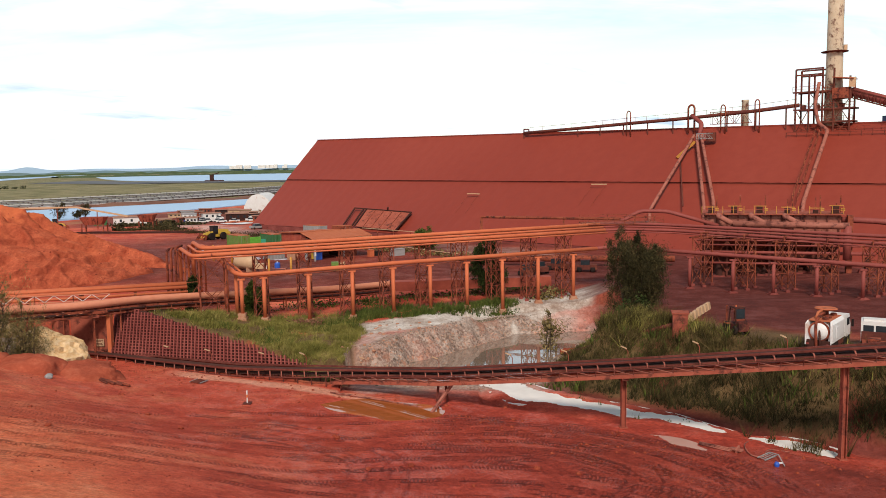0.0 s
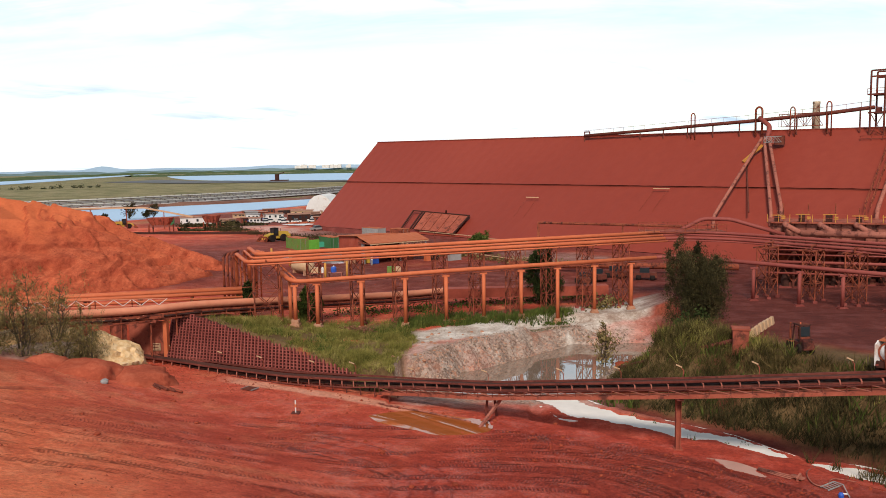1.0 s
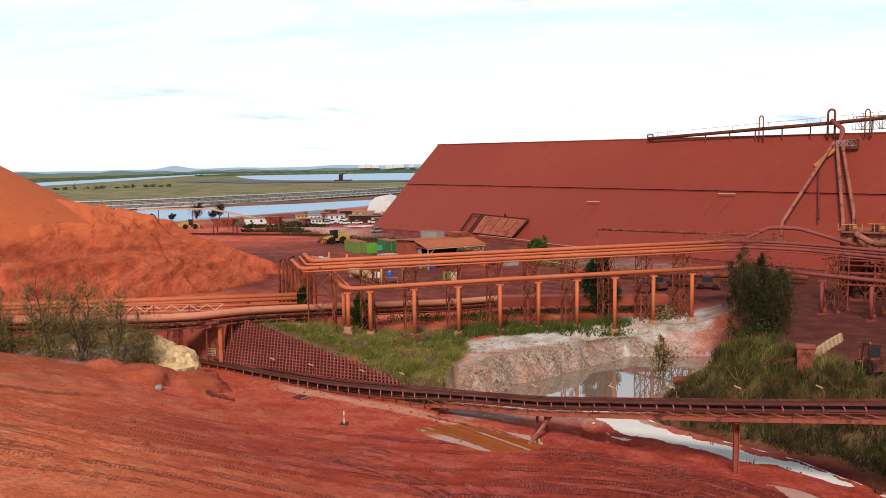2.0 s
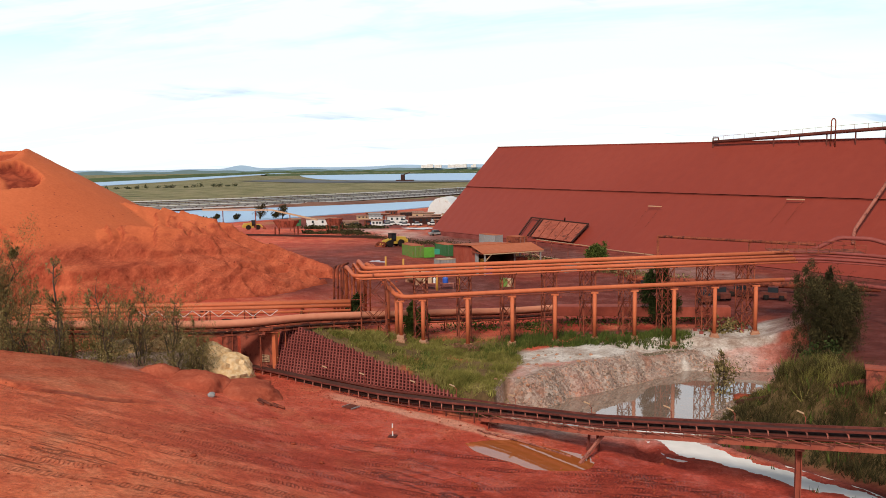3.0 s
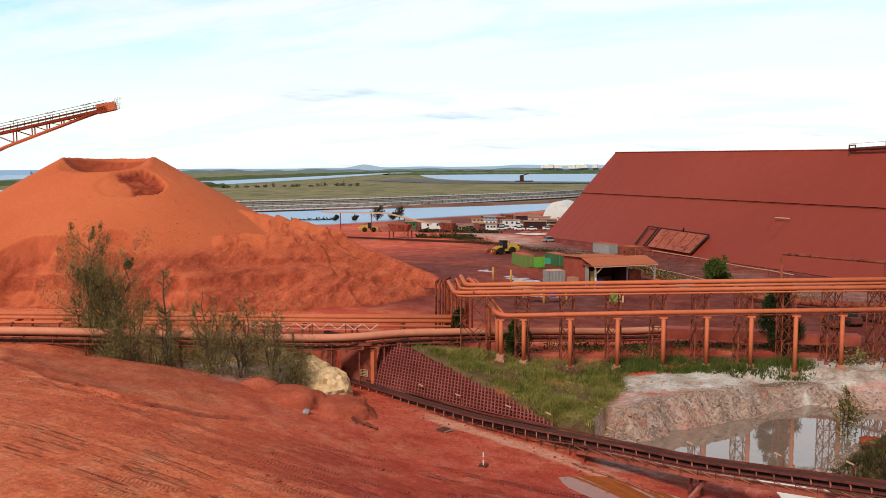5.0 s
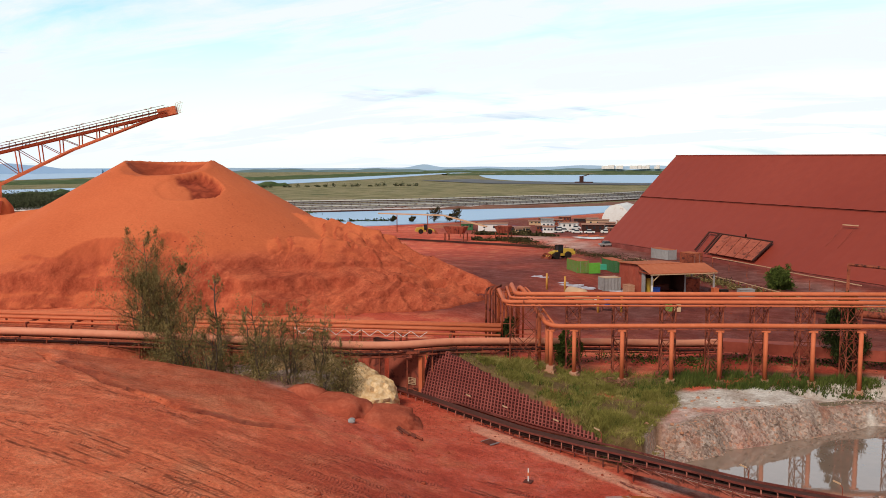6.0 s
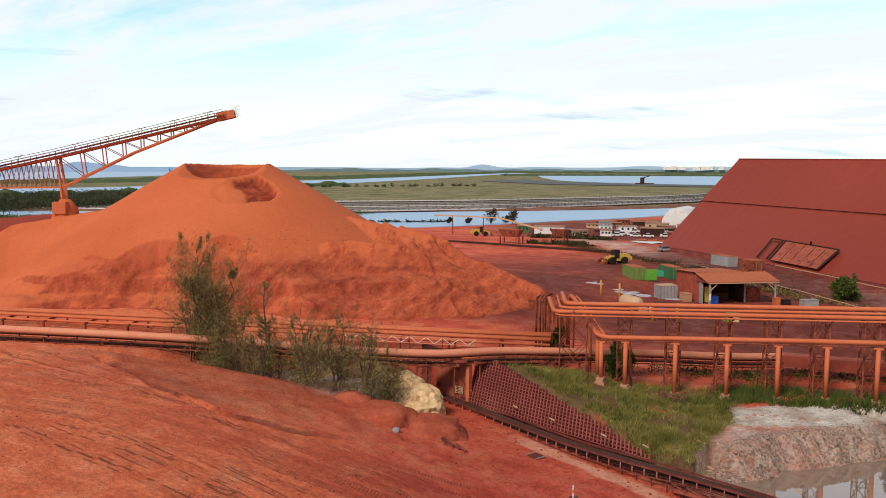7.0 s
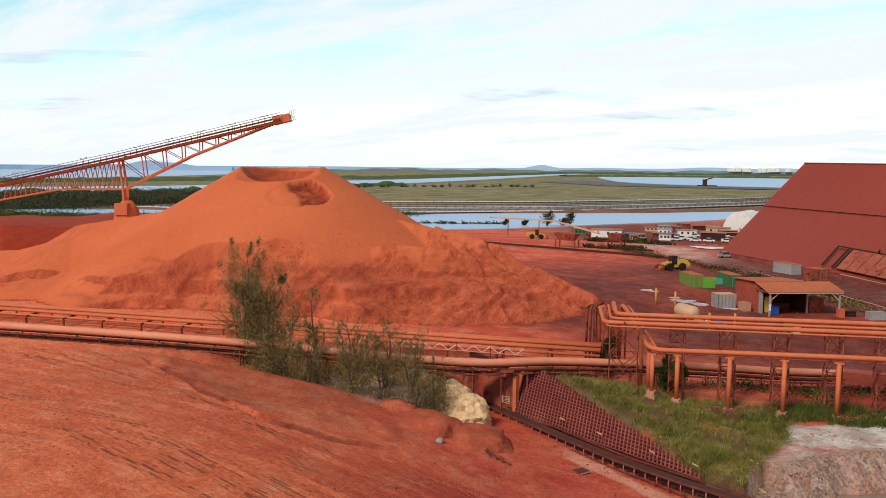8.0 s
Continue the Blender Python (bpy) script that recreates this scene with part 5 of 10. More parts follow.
for k in range(3):
    x = fp(-6.9 - 0.5 * k, 11.0 + 0.7 * k)
    single("riser_pipe", Shape().tube(elbowed([(x.x, x.y, 0.2), (x.x, x.y, 8.0 - 0.2 * k), (x.x + 0.4, x.y + 1.6, 8.1 - 0.2 * k)], 0.6), 0.16, 10), STEEL, "vertical rusty riser pipe at the rack's corner", "pipe", "riser pipes", smooth=True)
p = fp(-3.1, 0.9)
lattice_tower((p.x, p.y), (p.x + FD.x, p.y + FD.y), ground_at(p.x, p.y), 7.35, 3.0, "rack trestles", 3.0)
p = fp(-5.4, 10.4)
lattice_tower((p.x, p.y), (p.x + FD.x, p.y + FD.y), ground_at(p.x, p.y), 7.6, 2.6, "rack trestles", 1.6)
# right-hand rack towards the filter house
for x, y in [(31.4, 103.1), (35.6, 99.4), (39.2, 96.0), (42.7, 92.4), (46.2, 88.9), (50.5, 84.5)]:
    post_thing((x, y), 6.0, 0.21, 0.2, "side pipe supports", REDPIPE)
    lattice_tower((x + 1.6, y + 1.6), (x + 2.3, y + 0.9), ground_at(x + 1.6, y + 1.6), 7.9, 1.6, "side rack trestles", 2.2)


# ---- belt conveyor ----
BELT_Z = [(-58, 1.2), (-40, -1.9), (-29, -2.05), (-21, -2.0), (-14, -1.55), (-9, -1.0), (0, 0.05), (14, 2.35), (28.4, 4.85), (60, 10.3)]


def belt_z(x):
    for (a, za), (b, zb) in zip(BELT_Z, BELT_Z[1:]):
        if x <= b:
            return za + (zb - za) * (x - a) / (b - a)
    return BELT_Z[-1][1]


cl = smooth_line([(x, y, 0) for x, y in CONV], 10)
line = [Vector((p.x, p.y, belt_z(p.x))) for p in cl if -42 <= p.x <= 58]
conveyor = placed("belt_conveyor", (0, 69.6, -2.6), "long rusty belt conveyor with walkways, rising from a tunnel mouth", "conveyor")


def offset_line(pts, off, dz):
    out = []
    for i, p in enumerate(pts):
        d = (pts[min(i + 1, len(pts) - 1)] - pts[max(i - 1, 0)])
        n = Vector((-d.y, d.x, 0)).normalized()
        out.append(p + n * off + Vector((0, 0, dz)))
    return out


def lifted(pts, off, lo, hi):
    """The line set aside by off, lo metres up where the belt lies on the ground and hi where it is carried on the truss."""
    k = [min(1, max(0, (p.x + 13) / 6)) for p in pts]
    far, near = offset_line(pts, off, 0), offset_line(pts, off * 0.7, 0)
    return [a + (b - a) * t + Vector((0, 0, lo + (hi - lo) * t)) for a, b, t in zip(far, near, k)]


high = [p for p in line if p.x > -10.5]
low_part = [p for p in line if p.x <= -9]
part("belt", run_beam(lifted(line, 0, 0.16, -0.02), 0.9, 0.08), BELT, conveyor, "dark worn belt")
part("return_belt", run_beam(lifted(line, 0, -0.34, -0.34), 0.9, 0.05), BELT, conveyor)
for off in (-0.85, 0.85):
    part("stringer", run_beam(lifted(line, off, 0.26, 0.07), 0.14, 0.15), CONVRED, conveyor, "dusty maroon top rail")
    part("lower_rail", run_beam(lifted(line, off * 1.1, -0.46, -0.36), 0.10, 0.11), CONVRED, conveyor)
for off in (-1.05, 1.05):
    part("girder", run_beam(offset_line(high, off, -0.98), 0.14, 0.26), GIRDER, conveyor, "deep dusty maroon side girder")
    part("walkway", run_beam(offset_line(high, off * 0.62, -0.86), 0.7, 0.06), GIRDER, conveyor)
    part("handrail", run_beam(offset_line(high, off * 1.05, -0.40), 0.07, 0.07), CONVRED, conveyor)
for p in along(lifted(line, -0.85, 0, 0), 1.3):
    lo_ = 0.26 + (0.07 - 0.26) * min(1, max(0, (p.x + 13) / 6))
    part("idler_leg", Shape().tube([p + Vector((0.04, -0.1, -0.42)), p + Vector((0.02, -0.1, lo_ - 0.36)), p + Vector((0.0, 0.02, lo_ - 0.2)), p + Vector((-0.1, 0.22, lo_ - 0.08))], 0.055, 6), DUCT, conveyor)
for p in along(line, 1.3):
    part("idler_frame", Shape().box((p.x - 0.05, p.y - 0.8, p.z - 0.46), (p.x + 0.05, p.y + 0.8, p.z - 0.38)), DARKSTEEL, conveyor)
for off in (-1.1, 1.1):
    q = along(offset_line(high, off, 0), 1.5)
    for i, p in enumerate(q):
        part("rail_post", Shape().beam(p + Vector((0, 0, -0.88)), p + Vector((0, 0, -0.4)), 0.055), CONVRED, conveyor)
        if i and off < 0:
            part("diagonal", Shape().beam(q[i - 1] + Vector((0, 0, -0.43)), p + Vector((0, 0, -0.86)), 0.045), DUCT, conveyor)
for off in (-0.85, 0.85):
    for p in along(offset_line(low_part, off, 0), 1.6):
        part("stool", Shape().beam((p.x, p.y, ground_at(p.x, p.y) - 0.2), p + Vector((0, 0, -0.4)), 0.1), CONVSTEEL, conveyor)
for lx, ly in ((13.95, 62.45), (28.2, 55.3), (44, 47.3)):
    g = ground_at(lx, ly)
    z = belt_z(lx) - 1.17
    bx = lx + (0 if lx < 20 else -0.5)
    s = Shape().box((bx - 0.19, ly - 0.24, g - 0.6), (bx - 0.13, ly + 0.24, z)).box((bx + 0.13, ly - 0.24, g - 0.6), (bx + 0.19, ly + 0.24, z)).box((bx - 0.13, ly - 0.03, g - 0.6), (bx + 0.13, ly + 0.03, z))
    part("column", s, GIRDER, conveyor, "rolled steel column")
    part("column_head", Shape().beam((lx - 0.1, ly - 1.1, z), (lx + 0.1, ly + 1.1, z), 0.5, 0.14), CONVRED, conveyor)
    part("column_foot", Shape().box((bx - 0.32, ly - 0.32, g - 0.5), (bx + 0.32, ly + 0.32, g + 0.08)), GIRDER, conveyor)
for dx in (-0.5, 0.5):
    part("column", Shape().beam((-0.3 + dx, 69.7, ground_at(-0.3, 69.7) - 0.4), (-0.3 + dx * 0.6, 69.7, -1.05), 0.22), CONVRED, conveyor)
part("brace", Shape().beam((0.6, 69.4, -1.1), (-1.2, 66.6, ground_at(-1.2, 66.6)), 0.22), DUCT, conveyor)


# ---- covered conveyor gallery and its bridge ----
GAL = smooth_line([(-140, 27.5, 7.4), (-112, 43, 7.5), (-86.4, 58.1, 6.3), (-63.5, 70.7, 5.15), (-41.6, 82.8, 3.6), (-33.5, 92.3, 2.9), (-22, 104.6, 1.5), (-13, 109.6, 1.15), (-7.4, 113.0, 1.1)], 8)
gallery = placed("covered_conveyor", (-63, 70.7, 3.5), "long salmon-coloured rounded conveyor cover on low trestles", "conveyor")
part("cover", Shape().tube([p + Vector((0, 0, 0.30)) for p in GAL], 0.42, 14), SALMON, gallery, "dusty salmon rounded cover", smooth=True)
for o_ in (-0.6, 0.6):
    part("base_rail", run_beam(offset_line(GAL, o_, -0.3), 0.14, 0.16), STEEL, gallery)
    part("lower_rail", run_beam(offset_line(GAL, o_, -0.85), 0.12, 0.14), STEEL, gallery)
part("belt", run_beam(offset_line(GAL, 0, -0.6), 0.9, 0.08), BELT, gallery, "dark return belt under the cover")
for p in along(GAL, 3.2):
    for o_ in (-0.5, 0.5):
        part("stool", Shape().beam((p.x - o_ * 0.5, p.y + o_ * 0.87, min(ground_at(p.x, p.y) - 0.3, p.z - 1.2)), (p.x - o_ * 0.5, p.y + o_ * 0.87, p.z - 0.25), 0.12), STEEL, gallery)
for k in range(11):                                  # bridge over the tunnel mouth
    a, b = Vector(lerp((-47.5, 79.0, 3.2), (-37.6, 86.9, 2.6), k / 11)), Vector(lerp((-47.5, 79.0, 3.2), (-37.6, 86.9, 2.6), (k + 1) / 11))
    part("bridge_diagonal", Shape().beam(a + Vector((0.5, -0.6, -0.1 if k % 2 else 0.45)), b + Vector((0.5, -0.6, 0.45 if k % 2 else -0.1)), 0.07), SALMON, gallery)
part("bridge_girder", Shape().beam((-47.2, 78.3, 2.95), (-37.0, 86.3, 2.35), 0.2, 0.3), GIRDER, gallery)
catwalk = placed("catwalk_rail", (-44, 90, 2.8), "pale zigzag railing of a catwalk between gallery and pipes", "railing")
CW = [Vector(lerp((-52.0, 85.2, 4.6), (-38.6, 93.4, 3.7), k / 16)) for k in range(17)]
part("top_rail", run_beam(CW, 0.08, 0.08), SALMON, catwalk)
part("bottom_rail", run_beam([p + Vector((0, 0, -0.75)) for p in CW], 0.08, 0.08), SALMON, catwalk)
for k, (a, b) in enumerate(zip(CW, CW[1:])):
    part("lattice_bar", Shape().beam(a + Vector((0, 0, -0.75 if k % 2 else 0)), b + Vector((0, 0, 0 if k % 2 else -0.75)), 0.06), WHITEPAINT, catwalk)
    if k % 4 == 0:
        part("leg", Shape().beam((a.x, a.y, ground_at(a.x, a.y) - 0.2), a, 0.1), STEEL, catwalk)
box_line = [Vector((-7.6, 113.4, 1.2)), Vector((4, 114.6, 1.25)), Vector((15.2, 115.6, 1.3))]
single("box_gallery", run_beam([p - Vector((0, 0, 0.2)) for p in box_line], 2.0, 1.3), REDSHEET, "red sheet-clad box gallery behind the trestles", "conveyor")
PIPES = [Vector((-150, 56.5, 5.2)), Vector((-110.7, 70.9, 4.4)), Vector((-77.3, 82.9, 4.1)), Vector((-48.0, 92.9, 3.8)), Vector((-31.4, 98.9, 3.65))]
pn = Vector((-0.34, 0.94, 0))
for k, (off, dz, r) in enumerate(((-1.6, -0.5, 0.17), (-0.8, -0.05, 0.22), (0.1, -0.1, 0.16), (1.0, 0.1, 0.25), (2.0, 0.1, 0.2))):
    pts = [p + pn * off + Vector((0, 0, dz)) for p in PIPES]
    single("ground_pipe", Shape().tube(pts, r, 10), PIPE, "long dusty orange pipe on low trestles", "pipe", "pipes on sleepers", smooth=True)
for p in along(PIPES, 6.0):
    a, b = p - pn * 2.2 + Vector((0, 0, -0.55)), p + pn * 2.8 + Vector((0, 0, -0.35))
    g = min(ground_at(a.x, a.y), ground_at(b.x, b.y)) - 0.3
    s = placed("pipe_sleeper", (p.x, p.y, g), "low steel trestle under the ground pipes", "pipe support", "pipe sleepers")
    part("crosshead", Shape().beam(a, b, 0.3, 0.22), STEEL, s)
    for q in (a, b):
        part("leg", Shape().beam((q.x, q.y, g), q, 0.2), STEEL, s)


# ---- tunnel mouth and crib wall ----
portal = placed("tunnel_portal", (-40, 88, -2.3), "rust-stained concrete and steel tunnel mouth under the gallery", "tunnel", kind="structure")
part("left_pillar", Shape().box((-0.4, -0.5, -2.6), (0.5, 0.9, 2.45), pose(-40.2, 83.8, 0.0, 0, 0, -22)), GIRDER, portal)
part("side_panel", Shape().box((-2.2, -0.16, -3.0), (2.2, 0.16, 2.05), pose(-38.7, 88.0, 0.0, 0, 0, -6)), GIRDER, portal, "smooth rust-red steel side panel")
part("right_pillar", Shape().box((-0.22, -0.3, -3.0), (0.22, 0.3, 2.15), pose(-36.4, 87.5, 0.0, 0, 0, -6)), PIPE, portal, "paler end pillar")
part("lintel", Shape().beam((-44.0, 83.2, 2.5), (-36.2, 88.3, 2.35), 0.4, 0.35), STEEL, portal)
# near-black colour here stands for the unlit depth of the tunnel
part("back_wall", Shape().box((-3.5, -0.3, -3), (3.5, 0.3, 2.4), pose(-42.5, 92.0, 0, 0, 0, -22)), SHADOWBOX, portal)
part("deck", Shape().box((-3.8, -0.3, 2.45), (3.8, 0.6, 2.75), pose(-39.6, 84.9, 0.2, 0, 0, 30)), STEEL, portal)
TL, BL, BR = Vector((-37.0, 91.0, 2.3)), Vector((-36.1, 86.9, -1.95)), Vector((-13.4, 78.9, -1.75))
crib = placed("retaining_wall", tuple(BL), "maroon concrete crib wall of open rectangular cells, stepped along its top", "retaining wall", kind="structure")
ROWS_, COLS_ = 16, 54
nrm = (BR - BL).cross(TL - BL).normalized()
if nrm.y > 0:
    nrm = -nrm


def crib_point(u, v):
    """u along the foot, v up the wall's slope at its tall end."""
    return BL + (BR - BL) * u + (TL - BL) * v


def row_end(r):
    """Where a course of the wall stops: each one a few cells shorter than the one below."""
    return round((1 - 0.93 * (r / ROWS_) ** 1.12) * COLS_ * (0.98 if r < 14 else 1.0)) / COLS_ if r < ROWS_ else 0.16


# the shade in the open cells is put in as one near-black sheet
part("backing", Shape().face_list([BL + nrm * -0.26, BR + nrm * -0.26, crib_point(0.16, 1.0) + nrm * -0.26, TL + nrm * -0.26], [(0, 1, 2, 3)]), SHADOWBOX, crib, "near-black sheet standing for the shade inside the cells")
for r in range(ROWS_ + 1):
    v = r / ROWS_
    a, b = crib_point(-0.004, v), crib_point(max(0.05, row_end(min(r, ROWS_ - 1))) + 0.004, v)
    part("stretcher", Shape().beam(a - nrm * 0.10, b - nrm * 0.10, 0.10, 0.34, up=nrm), CRIB, crib)
head, first, rest = None, None, Shape()
for c in reversed(range(COLS_ + 1)):
    for r in range(ROWS_):
        u = c / COLS_
        if u > row_end(r) + 1e-6:
            continue
        a, b = crib_point(u, r / ROWS_), crib_point(u, (r + 1) / ROWS_)
        if c < 17:
            rest.beam(a - nrm * 0.02, b - nrm * 0.02, 0.15, 0.34, up=nrm)
        elif head is None:
            head = part("header_block", Shape().beam(a - nrm * 0.02, b - nrm * 0.02, 0.15, 0.34, up=nrm), CRIB, crib)
            first = a.copy()
        else:
            o = new("header_block", head.data)
            o.parent = crib
            o.location = a - first
o = part("header_courses", rest, CRIB, crib)
o["kind"] = "stuff"


# ---- on the long roof ----
RU = Vector((0.76, -0.65, 0)).normalized()
RV = Vector((0.65, 0.76, 0)).normalized()


def truss_run(s, a, b, w, h, n, t=0.12):
    """Four chords with zigzag webs between the places a and b."""
    a, b = Vector(a), Vector(b)
    d = (b - a).normalized()
    side = d.cross(Vector((0, 0, 1))).normalized()
    for i in (-1, 1):
        for z in (0, h):
            o = side * (i * w / 2) + Vector((0, 0, z))
            s.beam(a + o, b + o, t)
        for k in range(n):
            p, q = a.lerp(b, k / n), a.lerp(b, (k + 1) / n)
            o = side * (i * w / 2)
            lo, hi = (p, q) if k % 2 else (q, p)
            s.beam(lo + o, hi + o + Vector((0, 0, h)), t * 0.7)
            s.beam(p + o, p + o + Vector((0, 0, h)), t * 0.7)
    return s


ridge_conv = placed("ridge_conveyor", (23.8, 224.7, 25.2), "dark rusty conveyor duct climbing along the roof ridge to the tower", "conveyor")
rc = [Vector((23.8, 224.7, 25.7)), Vector((36.6, 213.8, 26.3)), Vector((47.6, 204.4, 26.9)), Vector((60.0, 193.8, 27.5)), Vector((71.3, 184.1, 28.3)), Vector((78.1, 178.3, 29.0))]
rc = [p - RV * 2.0 for p in rc]
part("duct", Shape().tube(rc, 0.42, 10), DARKSTEEL, ridge_conv, "dark maroon duct", smooth=True)
part("hand_line", run_beam([p + Vector((0, 0, 1.35)) for p in rc], 0.07, 0.07), STEEL, ridge_conv)
for p in along(rc, 3.0):
    part("stanchion", Shape().beam(p, p + Vector((0, 0, 1.4)), 0.06), STEEL, ridge_conv)
for p in along(rc[1:], 6.5):
    part("support", Shape().beam((p.x, p.y, 24.0), p, 0.25), DARKSTEEL, ridge_conv)
part("end_frame", Shape().beam(rc[0] + Vector((0, 0, -1.6)), rc[0] + Vector((0, 0, 1.0)), 0.3).beam(rc[0] + Vector((0, 0, 1.0)), rc[0] + RU * 1.6 + Vector((0, 0, 1.0)), 0.3).beam(rc[0] + RU * 1.6 + Vector((0, 0, 1.0)), rc[0] + RU * 1.6, 0.3), DARKSTEEL, ridge_conv)
for (x, y, z), w in (((47.8, 204.2, 29.9), 1.0), ((60.0, 193.8, 30.4), 1.5), ((65.7, 188.9, 30.0), 1.0), ((71.5, 183.9, 30.7), 1.0)):
    o = Vector((x, y, 0)) - RV * 2.6
    arc = [o + RU * (w * 0.5 * math.cos(math.pi * (1 - k / 8))) + Vector((0, 0, z - 0.8 + 0.8 * math.sin(math.pi * k / 8))) for k in range(9)]
    pts = [o - RU * w * 0.5 + Vector((0, 0, 24.0))] + arc + [o + RU * w * 0.5 + Vector((0, 0, 23.4))]
    single("vent_loop", Shape().tube(pts, 0.14 if w < 1.2 else 0.24, 8), STEEL, "upturned rusty pipe loop standing over the ridge", "pipe", "ridge pipe loops", smooth=True)
s = truss_run(Shape(), Vector((62, 192.5, 26.0)) + RV * 3, Vector((69, 186.5, 26.0)) + RV * 3, 1.5, 2.8, 5, 0.12)
single("ridge_platform", s, STEEL, "small steel platform frame behind the ridge", "platform")
single("far_chimney", Shape().lathe((72.5, 196.5, 20), [(0.9, 0), (0.8, 11.2), (0.85, 11.3), (0.85, 11.7)], 14), STACKPAINT, "short cream chimney behind the ridge", "chimney", smooth=True)

# tower with the stack
TO = Vector((82.5, 174.5, 0))


def tw(u, v, z):
    return TO + RU * u + RV * v + Vector((0, 0, z))


tower = placed("transfer_tower", tuple(tw(-2, 0, 23)), "dark rusty steel transfer tower with platforms on the roof", "tower")
for u, top in ((-6.4, 36.4), (-3.7, 35.2), (-1.0, 36.6), (1.2, 36.2), (4.3, 34.4)):
    for v in (-2.6, 1.2):
        part("column", Shape().beam(tw(u, v, 20.5), tw(u, v, top), 0.3), DARKSTEEL, tower)
for z, u0, u1 in ((36.4, -6.4, -1.0), (35.2, -6.4, -1.0), (31.6, -7.0, 1.2), (27.9, -6.8, 5.2), (25.2, -2.0, 5.0), (22.9, -6.6, 12)):
    for v in (-2.6, 1.2):
        part("deck_beam", Shape().beam(tw(u0, v, z), tw(u1, v, z), 0.24, 0.32), DARKSTEEL, tower)
    if z < 34:
        part("deck", Shape().beam(tw(u0, -0.7, z + 0.12), tw(u1, -0.7, z + 0.12), 4.0, 0.1), STEEL, tower)
        for v in (-2.7,):
            part("handrail", Shape().beam(tw(u0, v, z + 1.2), tw(u1, v, z + 1.2), 0.08).beam(tw(u0, v, z + 0.65), tw(u1, v, z + 0.65), 0.06), STEEL, tower)
            k = int((u1 - u0) / 1.5)
            for i in range(k + 1):
                u = u0 + (u1 - u0) * i / k
                part("stanchion", Shape().beam(tw(u, v, z), tw(u, v, z + 1.2), 0.07), STEEL, tower)
for u0, u1, z0, z1 in ((-6.4, -3.7, 23, 27.9), (-3.7, -1.0, 27.9, 31.6), (1.2, 4.3, 25.2, 30), (1.2, 4.3, 22.9, 25.2), (-1.0, 1.2, 27.9, 33)):
    part("cross_brace", Shape().beam(tw(u0, -2.6, z0), tw(u1, -2.6, z1), 0.14).beam(tw(u1, -2.6, z0), tw(u0, -2.6, z1), 0.14), DARKSTEEL, tower)
part("machine_house", Shape().beam(tw(1.0, -1.4, 31.0), tw(4.2, -1.4, 31.0), 3.4, 2.2), STEEL, tower, "rust-red sheet box")
part("roof_sheet", Shape().beam(tw(1.0, -1.6, 34.3), tw(5.0, -1.6, 33.8), 4.0, 0.15), RUSTROOF, tower)
part("side_sheet", Shape().beam(tw(4.3, -3.4, 33.1), tw(5.2, -2.2, 33.0), 0.12, 2.0), TAN, tower)
for u in (-5.2, -2.4, 2.4):
    part("motor", Shape().box((-0.5, -0.4, 0), (0.5, 0.4, 0.9), Matrix.Translation(tw(u, -1.2, 28.1))), DARKSTEEL, tower)
stack = placed("smoke_stack", tuple(tw(0.2, 1.0, 22)), "tall cream smoke stack with peeling rust-streaked paint", "chimney")
part("shaft", Shape().lathe(tw(0.2, 1.0, 20), [(1.9, 0), (1.75, 12), (1.62, 20), (1.5, 45)], 24), STACKPAINT, stack, smooth=True)
part("ring_platform", Shape().lathe(tw(0.2, 1.0, 39.7), [(1.6, 0), (2.6, 0.1), (2.7, 0.25), (1.6, 0.3)], 24), DARKSTEEL, stack)
part("rain_cone", Shape().box((1.7, -0.5, 40.2), (2.4, 0.3, 41.3), Matrix.Translation(tw(0.2, 1.0, 0))), TAN, stack)
s = truss_run(Shape(), tw(4.6, -1.2, 29.9), tw(18, -3, 25.4), 2.0, 1.7, 12, 0.16)
ob = placed("side_conveyor", tuple(tw(4.6, -1.2, 29.9)), "rust-red enclosed conveyor sloping away from the tower", "conveyor")
part("frame", s, DARKSTEEL, ob)
part("casing", Shape().tube([tw(4.4, -1.2, 31.2), tw(18, -3, 26.6)], 0.95, 12), REDPIPE, ob, "round dusty red casing", smooth=True)
single("blue_shed_roof", Shape().beam(tw(7.5, 14, 25.0), tw(22, 14, 25.2), 6, 3.0), NAVY, "dark blue sheet-clad building behind the ridge", "building")

rw = placed("ridge_walkway", tuple(tw(4, -4.2, 22.0)), "rusty railed walkway along the top of the roof slope", "walkway")
part("deck", Shape().beam(tw(-7.5, -4.0, 22.0), tw(22, -4.0, 21.6), 1.2, 0.12), DARKSTEEL, rw)
for z_ in (0.6, 1.15):
    part("rail", Shape().beam(tw(-7.5, -4.6, 22.0 + z_), tw(22, -4.6, 21.6 + z_), 0.09), DARKSTEEL, rw)
for k in range(15):
    part("rail_post", Shape().beam(tw(-7.5 + 2.1 * k, -4.6, 21.4), tw(-7.5 + 2.1 * k, -4.6, 23.15), 0.09), DARKSTEEL, rw)
